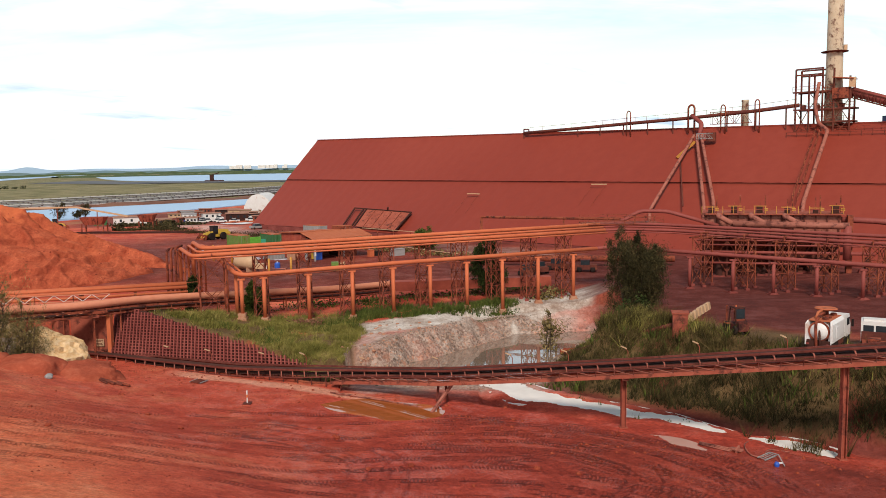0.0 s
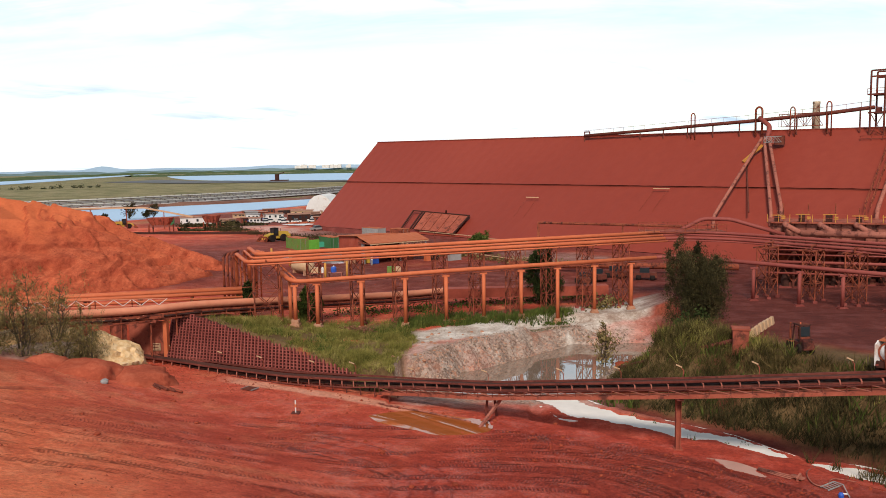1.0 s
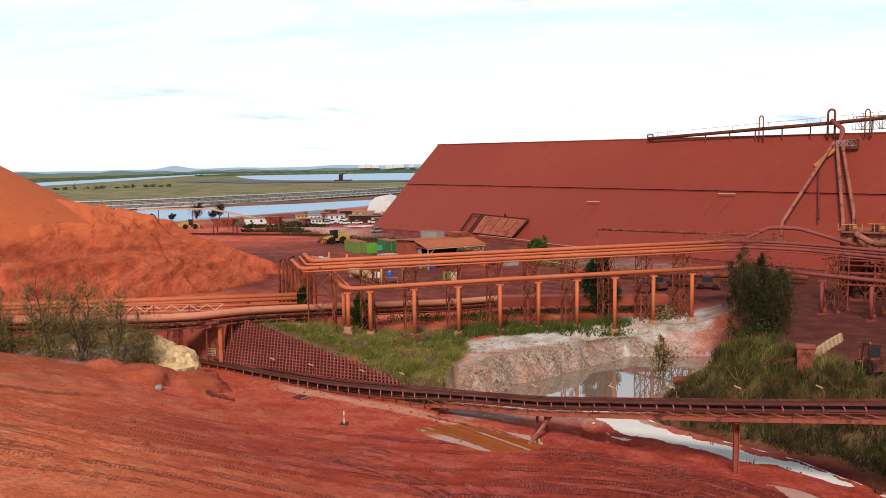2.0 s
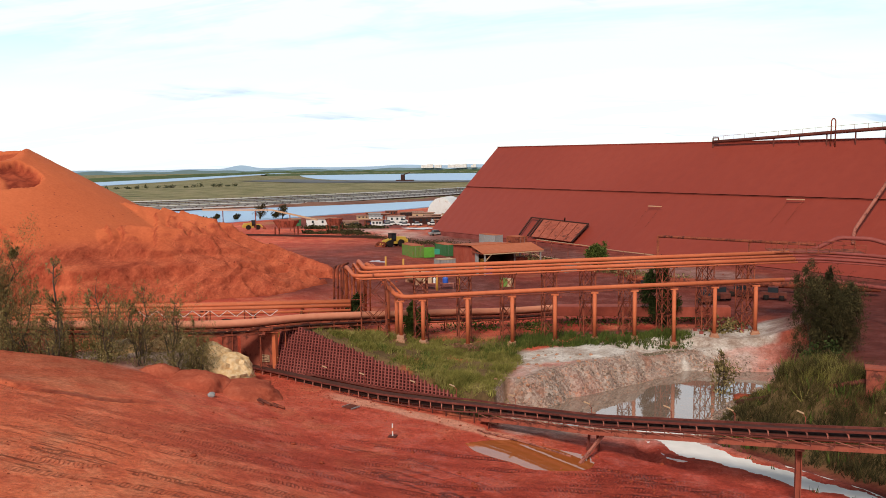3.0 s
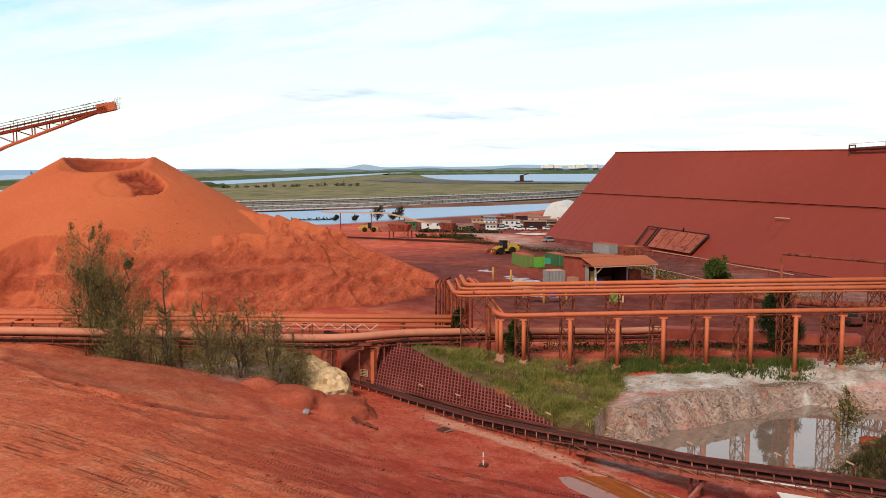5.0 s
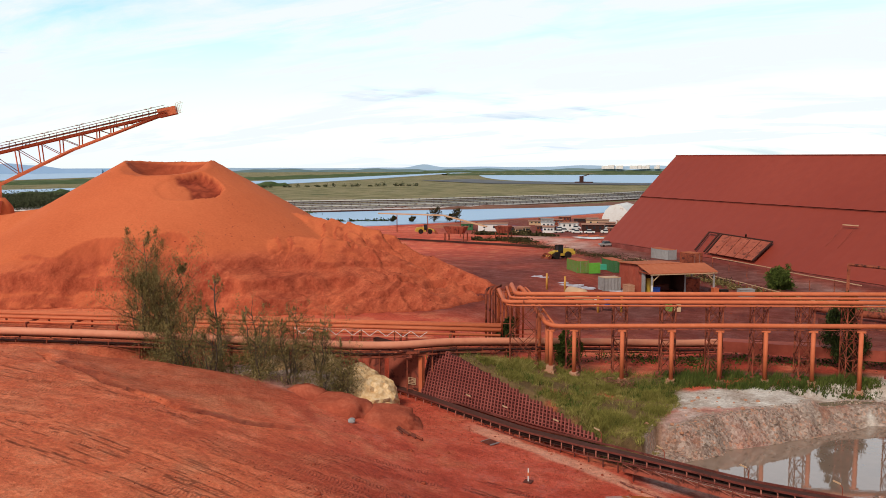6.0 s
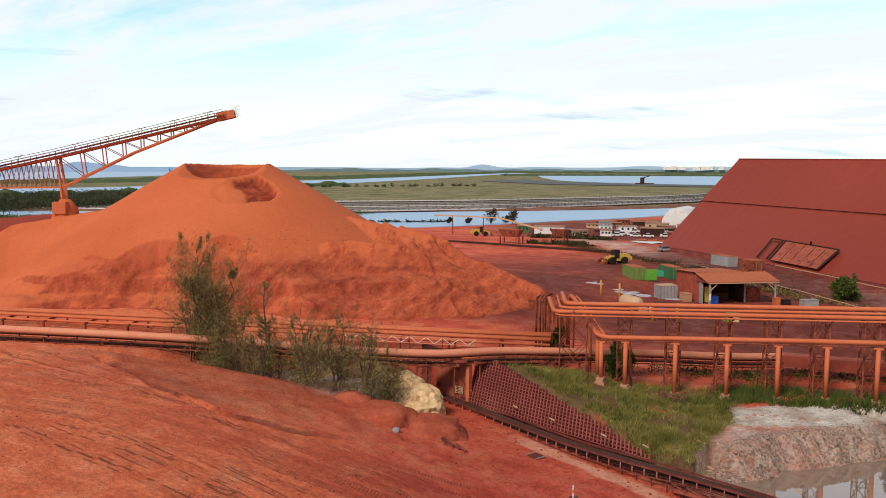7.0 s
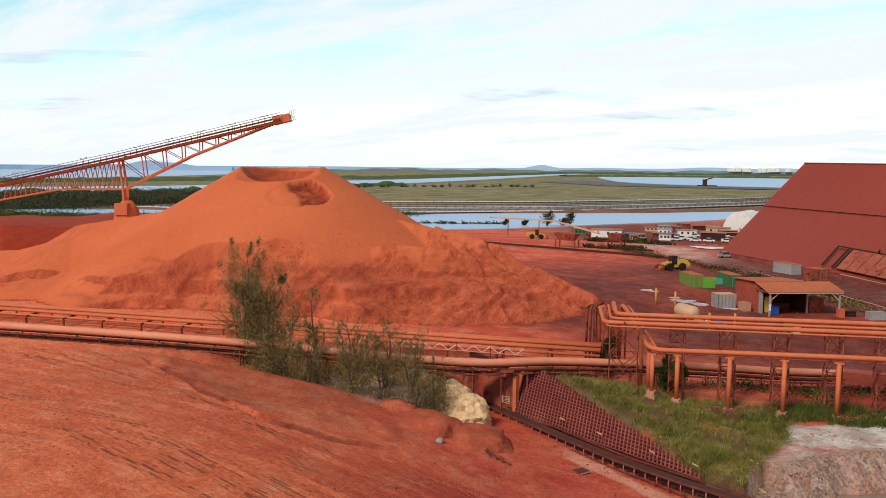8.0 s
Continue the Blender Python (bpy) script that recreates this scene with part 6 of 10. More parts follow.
# ducts down the slope
O1 = Vector((-0.8, -0.9, 1.0))
top = Vector((59.3, 188.0, 21.8)) + O1
for end, off, r in (((44.0, 170.4, 6.6), -0.9, 0.33), ((53.0, 163.5, 7.5), 0.0, 0.33), ((55.0, 163.9, 8.6), 1.1, 0.33)):
    e = Vector(end) + O1
    single("slope_pipe", Shape().tube(elbowed([top + RU * off + Vector((0, 0, 0.6)), top + RU * off - RV * 0.8, e, e + Vector((-0.5, -1.5, -2.5))], 0.8), r, 12), DUCT, "dusty pipe leg running down the red roof", "pipe", "roof pipe legs", smooth=True)
single("riser_duct", Shape().tube(elbowed([top + RU * 0.2, top + Vector((0, 0, 3.2)) + RV * 2, Vector((60, 193.8, 28)) - RV * 2.4], 1.0), 0.5, 12), REDPIPE, "short duct rising to the ridge conveyor", "duct", smooth=True)
hood = placed("roof_hatch_platform", tuple(top), "small steel hatch and platform at the head of the roof pipes", "platform")
part("hatch", Shape().beam(top + RU * 2.2 - RV * 0.6, top + RU * 4.2 - RV * 0.4, 1.0, 2.0), DARKSTEEL, hood)
part("platform", truss_run(Shape(), top + RU * 0.5 - RV * 1.6 + Vector((0, 0, -0.4)), top + RU * 3.8 - RV * 1.6 + Vector((0, 0, -0.4)), 1.2, 1.2, 3, 0.1), GREY, hood)
part("chute", Shape().beam(top - RV * 1.2 + Vector((-0.4, -0.4, -1.0)), top - RV * 5.0 + RU * -2.8 + Vector((0, 0, -4.5)), 0.6, 0.5), YELLOW, hood, "dull yellow chute")
single("hanging_pipe", Shape().tube([top - RV * 4 + RU * -2.5 + Vector((0, 0, -4.2)), Vector((49.6, 166.3, 7.5)) + O1], 0.16, 8), DARKSTEEL, "thin dark pipe slanting down the roof", "pipe", smooth=True)
dt, db = Vector((80.1, 170.4, 21.8)) + O1, Vector((67.7, 152.0, 8.6)) + O1
single("down_duct", Shape().tube(elbowed([tw(-1.6, -2.9, 33.5), tw(-2.2, -3.4, 29.0), tw(-1.4, -3.8, 25.0), dt + Vector((0.3, -0.2, 0.6)), db, db + Vector((-1.0, -2.0, -2.0))], 1.2), 0.36, 12), DUCT, "salmon duct dropping from the tower down the roof", "duct", smooth=True)
single("roof_stairway", truss_run(Shape(), dt - RU * 1.6, db - RU * 1.6 + Vector((0, 0, 0.3)), 0.9, 0.9, 14, 0.09), STEEL, "narrow steel stairway climbing the red roof", "stairs")

# open panel low on the roof
LV = [roof_point(47.8, 0.045), roof_point(46.4, 0.215), roof_point(70.6, 0.195), roof_point(70.6, 0.03)]
up = (LV[1] - LV[0]).cross(LV[3] - LV[0]).normalized()
up = up if up.z > 0 else -up
hatch = placed("roof_panel", tuple(LV[0]), "brown sheeted panel in a dark frame low on the red roof", "panel")
A = [p + up * 0.9 for p in LV]
part("sheet", Shape().face_list([A[0].lerp(A[3], 0.24), A[1].lerp(A[2], 0.24), A[2], A[3]] + [q - up * 0.15 for q in (A[0].lerp(A[3], 0.24), A[1].lerp(A[2], 0.24), A[2], A[3])], [(0, 1, 2, 3), (7, 6, 5, 4), (0, 4, 5, 1), (1, 5, 6, 2), (2, 6, 7, 3), (3, 7, 4, 0)]), GIRDER, hatch, "brown corrugated sheets")
for k in range(1, 6):
    part("batten", Shape().beam(A[0].lerp(A[3], 0.24 + 0.152 * k) + up * 0.05, A[1].lerp(A[2], 0.24 + 0.152 * k) + up * 0.05, 0.12), STEEL, hatch)
for a, b in ((A[0], A[1]), (A[1], A[2]), (A[2], A[3]), (A[0].lerp(A[3], 0.22), A[1].lerp(A[2], 0.22)), (A[0].lerp(A[3], 0.17), A[1].lerp(A[2], 0.17)), (A[1].lerp(A[2], 0.6), A[1].lerp(A[2], 0.6) + up * 1.2 + RU * 1.0)):
    part("frame_bar", Shape().beam(a, b, 0.4, 0.3), SHADOWBOX, hatch)
for sx_, tx in ((86.9, 0.39), (121.9, 0.49)):
    c = roof_point(sx_, tx)
    g = placed("roof_lamp_frame", tuple(c), "thin goalpost frame with a pale bar standing on the roof", "frame", "roof lamp frames")
    for w in (-1.7, 1.7):
        foot = roof_point(sx_ + w, tx - 0.17)
        part("upright", Shape().beam(foot, c + RU * w + Vector((-0.6, -0.7, 0.4)), 0.045), STEEL, g)
    part("bar", Shape().beam(c - RU * 2 + Vector((-0.6, -0.7, 0.45)), c + RU * 2 + Vector((-0.6, -0.7, 0.45)), 0.22), TAN, g)

# ---- filter house behind the side rack ----
FH = Matrix.Translation((46.5, 116.5, 0)) @ Matrix.Rotation(radians(-20), 4, 'Z')
filt = placed("filter_house", (46.5, 116.5, 1.6), "rusty filter house on dark legs with a railed top deck", "filter house")


def bx(name, lo, hi, mat, label="", parent=None):
    return part(name, Shape().box(lo, hi, FH), mat, parent or filt, label)


bx("casing", (-8.6, -1.5, 6.6), (9.4, 4.5, 9.9), DUCT, "dusty brown panelled steel casing")
for k in range(13):
    bx("rib", (-8.4 + 1.45 * k, -1.72, 6.6), (-8.2 + 1.45 * k, -1.5, 9.9), DARKSTEEL)
bx("top_deck", (-9.0, -2.2, 9.95), (9.8, 5.0, 10.15), GIRDER, "dusty deck edge")
for k in range(14):
    bx("deck_post", (-8.9 + 1.42 * k, -2.2, 10.15), (-8.82 + 1.42 * k, -2.1, 11.2), YELLOW)
bx("deck_rail", (-9.0, -2.18, 11.2), (9.8, -2.1, 11.2), YELLOW)
bx("deck_rail", (-9.0, -2.18, 10.7), (9.8, -2.12, 10.75), GIRDER)
for x in (-7.6, -4.4, -1.0, 2.6, 6.2, 8.8):
    j_ = math.sin(3.7 * x)
    bx("valve_box", (x - 0.45 - 0.15 * j_, -1.6, 10.15), (x + 0.3, -0.6, 10.9 + 0.35 * j_), SHADOWBOX)
    bx("valve_stem", (x - 0.1, -1.2, 10.6), (x + 0.0, -1.1, 12.0 - 0.5 * j_), STEEL)
    bx("cross_arm", (x - 0.9, -1.3, 11.0 + 0.2 * j_), (x + 0.9, -1.2, 11.1 + 0.2 * j_), YELLOW)
    bx("flange", (x + 0.5, -1.9, 10.5), (x + 1.0, -1.5, 10.9), YELLOW)
    bx("vent", (x + 0.6, 0.4, 10.15), (x + 0.75, 0.55, 12.6), STEEL)
for k in range(7):
    for y in (-1.2, 4.2):
        x = -8.2 + 2.85 * k
        bx("leg", (x - 0.14, y - 0.14, 1.0), (x + 0.14, y + 0.14, 6.6), DARKSTEEL)
for k in range(6):
    x = -6.8 + 2.85 * k
    q = Shape()
    q.face_list([FH @ Vector(p) for p in [(x - 1.3, -1.2, 6.6), (x + 1.3, -1.2, 6.6), (x + 1.3, 4.0, 6.6), (x - 1.3, 4.0, 6.6), (x - 0.25, 1.0, 4.2), (x + 0.25, 1.0, 4.2), (x + 0.25, 1.8, 4.2), (x - 0.25, 1.8, 4.2)]],
                [(0, 1, 5, 4), (1, 2, 6, 5), (2, 3, 7, 6), (3, 0, 4, 7), (4, 5, 6, 7)])
    part("hopper", q, STEEL, filt, "dark dust hopper")
bx("low_wall", (-9, 4.4, 0.6), (9.6, 4.8, 6.6), DARKSTEEL, "dark rusted back wall")
for k in range(6):
    x = -8.2 + 2.85 * k
    for a_, b_ in (((x, -1.25, 1.6), (x + 2.85, -1.25, 6.2)), ((x + 2.85, -1.25, 1.6), (x, -1.25, 6.2))):
        part("leg_brace", Shape().beam(FH @ Vector(a_), FH @ Vector(b_), 0.11), STEEL, filt)
for z, y, r_ in ((3.0, -2.0, 0.16), (4.6, -2.3, 0.22), (5.6, -1.9, 0.14), (6.3, -2.4, 0.12)):
    part("feed_line", Shape().tube([FH @ Vector((-9.5, y, z)), FH @ Vector((13.5, y, z + 0.1))], r_, 8), REDPIPE, filt, smooth=True)
bx("stair", (10.2, -1.6, 1.2), (10.9, -0.2, 9.9), STEEL)
bx("screw_trough", (-9, 0.9, 3.7), (9.6, 1.9, 4.2), DARKSTEEL)
head_pts = [FH @ Vector(p) for p in [(-6.4, -3.0, 9.4), (-4.6, -3.4, 8.75), (8.8, -3.6, 8.6), (10.2, -3.6, 8.6)]]
duct = placed("header_duct", tuple(head_pts[2]), "large dusty header duct with three branch elbows", "duct")
part("header", Shape().tube([head_pts[1], head_pts[2], head_pts[3]], 0.46, 16), DUCT, duct, smooth=True)
for x in (-6.6, -2.2, 2.2):
    part("branch", Shape().tube(elbowed([FH @ Vector(p) for p in [(x, -1.5, 9.85), (x, -2.6, 9.8), (x + 2.0, -3.5, 8.75)]], 0.9), 0.38, 12), DUCT, duct, smooth=True)
part("drop", Shape().tube([FH @ Vector(p) for p in [(10.0, -3.6, 8.6), (10.0, -3.6, 4.0)]], 0.5, 12), REDPIPE, duct, smooth=True)
single("outlet_duct", Shape().tube(elbowed([FH @ Vector(p) for p in [(9.4, 0, 9.2), (14, 0.6, 9.0), (17.5, 0, 8.6), (18.6, -1.0, 7.6), (18.6, -1.2, 1.5)]], 1.2), 0.4, 12), REDPIPE, "dusty duct leaving the filter house", "duct", smooth=True)
single("cross_pipe", Shape().tube(elbowed([(25.6, 118.5, 8.9), (29.2, 120.0, 10.5), (33, 119.6, 10.4), (39.5, 116.5, 8.4)], 0.8), 0.28, 10), REDPIPE, "pipe looping over to the filter house", "pipe", smooth=True)
rail = placed("rack_platform", (24.5, 117, 8.8), "railed steel platform at the rack's junction", "platform")
part("deck", Shape().box((20.0, 114.0, 9.0), (31.0, 119.0, 9.1)), STEEL, rail)
for z in (9.6, 10.1):
    part("rail", Shape().beam((20.0, 114.0, z), (31.0, 114.0, z), 0.07).beam((20.0, 119.0, z), (31.0, 119.0, z), 0.07), STEEL, rail)
for k in range(9):
    for y in (114.0, 119.0):
        part("rail_post", Shape().beam((20 + 1.375 * k, y, 9.0), (20 + 1.375 * k, y, 10.1), 0.07), STEEL, rail)
rng = random.Random(7)
for k in range(16):
    x, y = rng.uniform(-8, 16), rng.uniform(-1, 3.4)
    p = FH @ Vector((x, y, 0))
    g = ground_at(p.x, p.y)
    w, h = rng.uniform(0.5, 1.3), rng.uniform(0.9, 2.4)
    m = Matrix.Translation((p.x, p.y, g)) @ Matrix.Rotation(radians(-20 + rng.uniform(-6, 6)), 4, 'Z')
    ob = placed("pump_set", (p.x, p.y, g), "dark rusted pump set under the filter house", "pump", "pump sets")
    part("base", Shape().box((-w, -0.5, -0.2), (w, 0.5, 0.3), m), CRIB, ob)
    part("casing", Shape().lathe(m @ Vector((0, 0, 0.3)), [(0.5, 0), (0.55, h * 0.4), (0.4, h * 0.6), (0.2, h)], 10), SHADOWBOX, ob)
    part("motor", Shape().box((0.3 * w, -0.3, 0.3), (w, 0.3, 0.9), m), DARKSTEEL, ob)


# ---- stacker boom over the stockpile ----
stacker = placed("stacker", (-134.8, 108.9, 12.5), "long orange lattice stacker boom resting on a dusted pier", "stacker")
tipP, midP, leftP, farP = Vector((-111.0, 127.3, 33.4)), Vector((-136.7, 109.1, 25.6)), Vector((-156.0, 95.6, 20.3)), Vector((-192.0, 70.4, 11.2))
jnt, lowP, lowF = Vector((-135.6, 109.2, 19.9)), Vector((-146.0, 102.3, 19.8)), Vector((-190.0, 71.8, 9.8))
bd = (tipP - midP).normalized()
side = bd.cross(Vector((0, 0, 1))).normalized() * 1.1
ups = [farP, leftP, midP, tipP]
for sgn in (-1, 1):
    o = side * sgn
    part("upper_chord", run_beam([p + o for p in ups], 0.32, 0.4), PIPE, stacker)
    part("lower_chord", run_beam([p + o for p in (lowF, lowP, jnt, midP.lerp(tipP, 0.45) + Vector((0, 0, -2.6)), midP.lerp(tipP, 0.88) + Vector((0, 0, -0.5)), tipP)], 0.3, 0.3), PIPE, stacker)
    part("walkway", run_beam([p + o * 1.6 + Vector((0, 0, 0.45)) for p in ups], 0.7, 0.08), STEEL, stacker)
    part("handrail", run_beam([p + o * 1.9 + Vector((0, 0, 1.5)) for p in ups], 0.08, 0.08), DARKSTEEL, stacker)
    part("knee_rail", run_beam([p + o * 1.9 + Vector((0, 0, 1.0)) for p in ups], 0.06, 0.06), STEEL, stacker)


def lower_at(t):
    """Lower chord above the share t of the boom from joint to tip."""
    pts = [jnt, midP.lerp(tipP, 0.45) + Vector((0, 0, -2.6)), midP.lerp(tipP, 0.88) + Vector((0, 0, -0.5)), tipP]
    ts = [0, 0.45, 0.88, 1.0]
    for i in range(3):
        if t <= ts[i + 1]:
            return pts[i].lerp(pts[i + 1], (t - ts[i]) / (ts[i + 1] - ts[i]))
    return tipP


webs = [0.0, 0.14, 0.27, 0.39, 0.5, 0.6, 0.68, 0.76, 0.83]
for sgn in (-1, 1):
    o = side * sgn
    for i, t in enumerate(webs):
        part("web", Shape().beam(lower_at(t) + o, midP.lerp(tipP, t) + o, 0.34 if i == 0 else 0.16), PIPE, stacker)
        if i:
            part("diagonal", Shape().beam(lower_at(t) + o, midP.lerp(tipP, webs[i - 1]) + o, 0.11), STEEL, stacker)
    for i in range(1, 13):
        t = i / 13
        top = midP.lerp(leftP, t * 1.0) if t <= 1 else leftP
        lo = jnt.lerp(lowP, min(1, t * 1.9)) if t < 0.53 else lowP.lerp(lowF, (t - 0.53) * 0.24 / 0.47)
        if top.z - lo.z > 0.5:
            part("web", Shape().beam(lo + o, top + o, 0.14), PIPE, stacker)
            part("diagonal", Shape().beam(lo + o, midP.lerp(leftP, max(0, t - 1 / 13)) + o, 0.1), STEEL, stacker)
for t in [i / 22 for i in range(23)]:
    a = farP.lerp(leftP, min(1, t * 2)) if t < 0.5 else leftP.lerp(tipP, (t - 0.5) * 2)
    part("cross_member", Shape().beam(a - side * 1.6, a + side * 1.6, 0.14), STEEL, stacker)
belt_pts = [p + Vector((0, 0, 0.75)) for p in ups]
part("belt", run_beam(belt_pts, 1.4, 0.14), BELT, stacker, "dark belt heaped with ore")
for a, b, n in ((midP, tipP, 26), (leftP, midP, 20), (farP, leftP, 36)):
    for k in range(n):
        p = a.lerp(b, k / n)
        part("rail_post", Shape().beam(p - side * 1.9 + Vector((0, 0, 0.4)), p - side * 1.9 + Vector((0, 0, 1.5)), 0.07), DARKSTEEL, stacker)
part("head_pulley_house", Shape().beam(tipP + Vector((0, 0, 0.3)) - bd * 1.5, tipP + bd * 1.8 + Vector((0, 0, 0.3)), 2.6, 1.5), PIPE, stacker)
part("head_cage", truss_run(Shape(), tipP + bd * 1.8 + Vector((0, 0, -0.3)), tipP + bd * 2.8 + Vector((0, 0, -0.2)), 2.4, 1.8, 2, 0.08), WHITEPAINT, stacker)
for sgn in (-1, 1):
    part("pier_leg", Shape().beam(jnt + side * sgn, Vector((-134.9, 108.9, 15.5)) + side * sgn * 0.7, 0.5), PIPE, stacker)
q = Shape().lathe((-134.8, 108.9, 8.5), [(3.2, 0), (2.8, 4.5), (2.1, 7.6), (0.9, 9.2)], 14)
part("pier", q, ORE, stacker, "pier buried in orange dust", smooth=True)
part("counter_block", Shape().box((-1.2, -1.0, 15.0), (1.2, 1.0, 17.2), Matrix.Translation((-134.2, 107.4, 0)) @ Matrix.Rotation(radians(35), 4, 'Z')), PIPE, stacker)
for a, b, n in ((midP, tipP, 5), (farP, midP, 5)):
    for k in range(n):
        p = a.lerp(b, (k + 0.4) / n) - side * 1.9
        lamp = placed("boom_lamp", tuple(p + Vector((0, 0, 1.5))), "small twin floodlight on a thin pole", "lamp", "boom lamps")
        part("pole", Shape().beam(p + Vector((0, 0, 0.5)), p + Vector((0, 0, 1.9)), 0.07), GREY, lamp)
        part("arm", Shape().beam(p - bd * 0.5 + Vector((0, 0, 1.9)), p + bd * 0.5 + Vector((0, 0, 1.9)), 0.06), GREY, lamp)
        for w in (-0.55, 0.55):
            part("head", Shape().box((-0.2, -0.15, 0), (0.2, 0.15, 0.22), Matrix.Translation(p + bd * w + Vector((0, 0, 1.9)))), WHITEPAINT, lamp)


# ---- yard buildings and plant ----
def container(name, base, turn, size, mat, label, door=True, roof=None):
    L, W, H = size
    ob = thing(name, base, label, "container", turn=turn)
    s = Shape()
    n = max(6, int(L / 0.32))
    for sy_ in (-1, 1):                      # corrugated long sides
        s = Shape()
        for i in range(n + 1):
            x, d = -L / 2 + L * i / n, W / 2 - (0.06 if i % 2 else 0.0)
            s.v += [(x, sy_ * d, 0.12), (x, sy_ * d, H - 0.1), (x, sy_ * (d - 0.05), H - 0.1), (x, sy_ * (d - 0.05), 0.12)]
        for i in range(n):
            for j in range(4):
                p, q = 4 * i + j, 4 * i + (j + 1) % 4
                s.f.append((p, p + 4, q + 4, q))
        s.f += [(0, 1, 2, 3), (4 * n + 3, 4 * n + 2, 4 * n + 1, 4 * n)]
        part("side_wall", s, mat, ob)
    s = Shape()
    m = max(4, int(W / 0.32))
    for i in range(m):
        y0, y1 = -W / 2 + W * i / m, -W / 2 + W * (i + 1) / m
        s.box((-L / 2 + (0.05 if i % 2 else 0), y0, 0.12), (-L / 2 + 0.1, y1, H - 0.1))
    part("end_wall", s, mat, ob)
    part("roof", Shape().box((-L / 2, -W / 2, H - 0.12), (L / 2, W / 2, H)), roof or mat, ob)
    part("floor_frame", Shape().box((-L / 2, -W / 2, 0), (L / 2, W / 2, 0.15)), mat, ob)
    for x in (-1, 1):
        for y in (-1, 1):
            part("corner_post", Shape().box((x * L / 2 - 0.08, y * W / 2 - 0.08, 0), (x * L / 2 + 0.08, y * W / 2 + 0.08, H + 0.02)), mat, ob)
    for k in (-1, 1):
        dr = part("door", Shape().box((L / 2 - 0.06, min(0.03 * k, k * W / 2), 0.15), (L / 2 + 0.02, max(0.03 * k, k * W / 2), H - 0.1)), mat, ob)
        part("lock_bar", Shape().tube([(L / 2 + 0.06, k * W / 4, 0.2), (L / 2 + 0.06, k * W / 4, H - 0.2)], 0.025, 6), GREY, dr)
    return ob


def on(x, y, dz=0.0):
    return (x, y, ground_at(x, y) + dz)


container("shipping_container", on(-44.9, 178.5), 308, (6.1, 2.5, 2.7), OLIVEPAINT, "dull green shipping container with an open end, on red earth", roof=RUSTROOF)
c = thing("open_container_door", on(-42.0, 176.9), "bright green ribbed container door leaf standing open", "door", turn=38)
part("leaf", Shape().box((0, -0.05, 0.1), (2.6, 0.05, 2.4)), GREENPAINT, c)
for k in range(8):
    part("rib", Shape().box((0.15 + 0.3 * k, -0.1, 0.2), (0.25 + 0.3 * k, -0.05, 2.3)), GREENPAINT, c)
container("shipping_container", on(-39.6, 188.0), 308, (6.1, 2.5, 2.7), DARKGREEN, "dark green shipping container with a rusty roof beside the shed", roof=RUSTROOF)
container("site_box", on(-33.6, 161.0), 40, (3.4, 2.4, 2.6), GREY, "pale grey site cabin with a dusty roof", roof=TAN)
container("shipping_container", on(-35.4, 226.0), -42, (7.0, 2.6, 2.7), GREY, "faded green-grey container by the roof's foot", roof=RUSTROOF)
container("red_hut", on(-26.0, 210.2), -40, (4.2, 3.0, 3.2), STEEL, "small rust-red sheet hut with a doorway", roof=RUSTROOF)
single("teal_skip", Shape().box((-1.2, -0.6, 0), (1.2, 0.6, 1.2), Matrix.Translation(on(-41.5, 188.0)) @ Matrix.Rotation(radians(20), 4, 'Z')), TEAL, "teal plastic bin beside the container", "bin")

# open-fronted workshop: local x runs along the open front, y back along the red side wall
WS = Matrix.Translation(on(-24.9, 156.5)) @ Matrix.Rotation(radians(38), 4, 'Z')
wk = placed("workshop", on(-24.9, 156.5), "open-fronted red sheet workshop under an orange rusted roof", "shed")


def wbox(name, lo, hi, mat, label="", parent=wk):
    return part(name, Shape().box(lo, hi, WS), mat, parent, label)


def wk_roof(name, pts, mat):
    """A ribbed roof sheet over four corners, given front left, front right, back right, back left."""
    P = [WS @ Vector(p) for p in pts]
    n_ = max(8, int((P[1] - P[0]).length / 0.5))
    s = Shape()
    for i in range(n_ + 1):
        a, b = P[0].lerp(P[1], i / n_), P[3].lerp(P[2], i / n_)
        d = Vector((0, 0, 0.05 if i % 2 else 0.0))
        s.v += [tuple(a + d), tuple(b + d), tuple(b + d - Vector((0, 0, 0.1))), tuple(a + d - Vector((0, 0, 0.1)))]
    for i in range(n_):
        for j in range(4):
            p, q = 4 * i + j, 4 * i + (j + 1) % 4
            s.f.append((p, p + 4, q + 4, q))
    s.f += [(0, 1, 2, 3), (4 * n_ + 3, 4 * n_ + 2, 4 * n_ + 1, 4 * n_)]
    return part(name, s, mat, wk)


wk_roof("front_roof", [(-0.6, -0.8, 4.25), (13.0, -0.8, 4.25), (13.0, 4.2, 5.35), (-0.6, 4.2, 5.35)], RUSTROOF)
wk_roof("back_roof", [(-0.5, 4.1, 5.45), (8.4, 4.1, 5.45), (8.4, 13.4, 4.9), (-0.5, 13.4, 4.9)], RUSTROOF)
wk_roof("lean_to_roof", [(8.4, 4.2, 5.2), (13.0, 4.2, 5.2), (13.0, 8.6, 4.6), (8.4, 8.6, 4.6)], RUSTROOF)
wbox("side_wall", (-0.1, 3.2, -0.3), (0.1, 13.2, 4.95), REDSHEET, "bright rust-red sheet wall")
for k in range(20):
    wbox("wall_rib", (-0.16, 3.4 + 0.5 * k, 0), (-0.1, 3.5 + 0.5 * k, 4.9), REDSHEET)
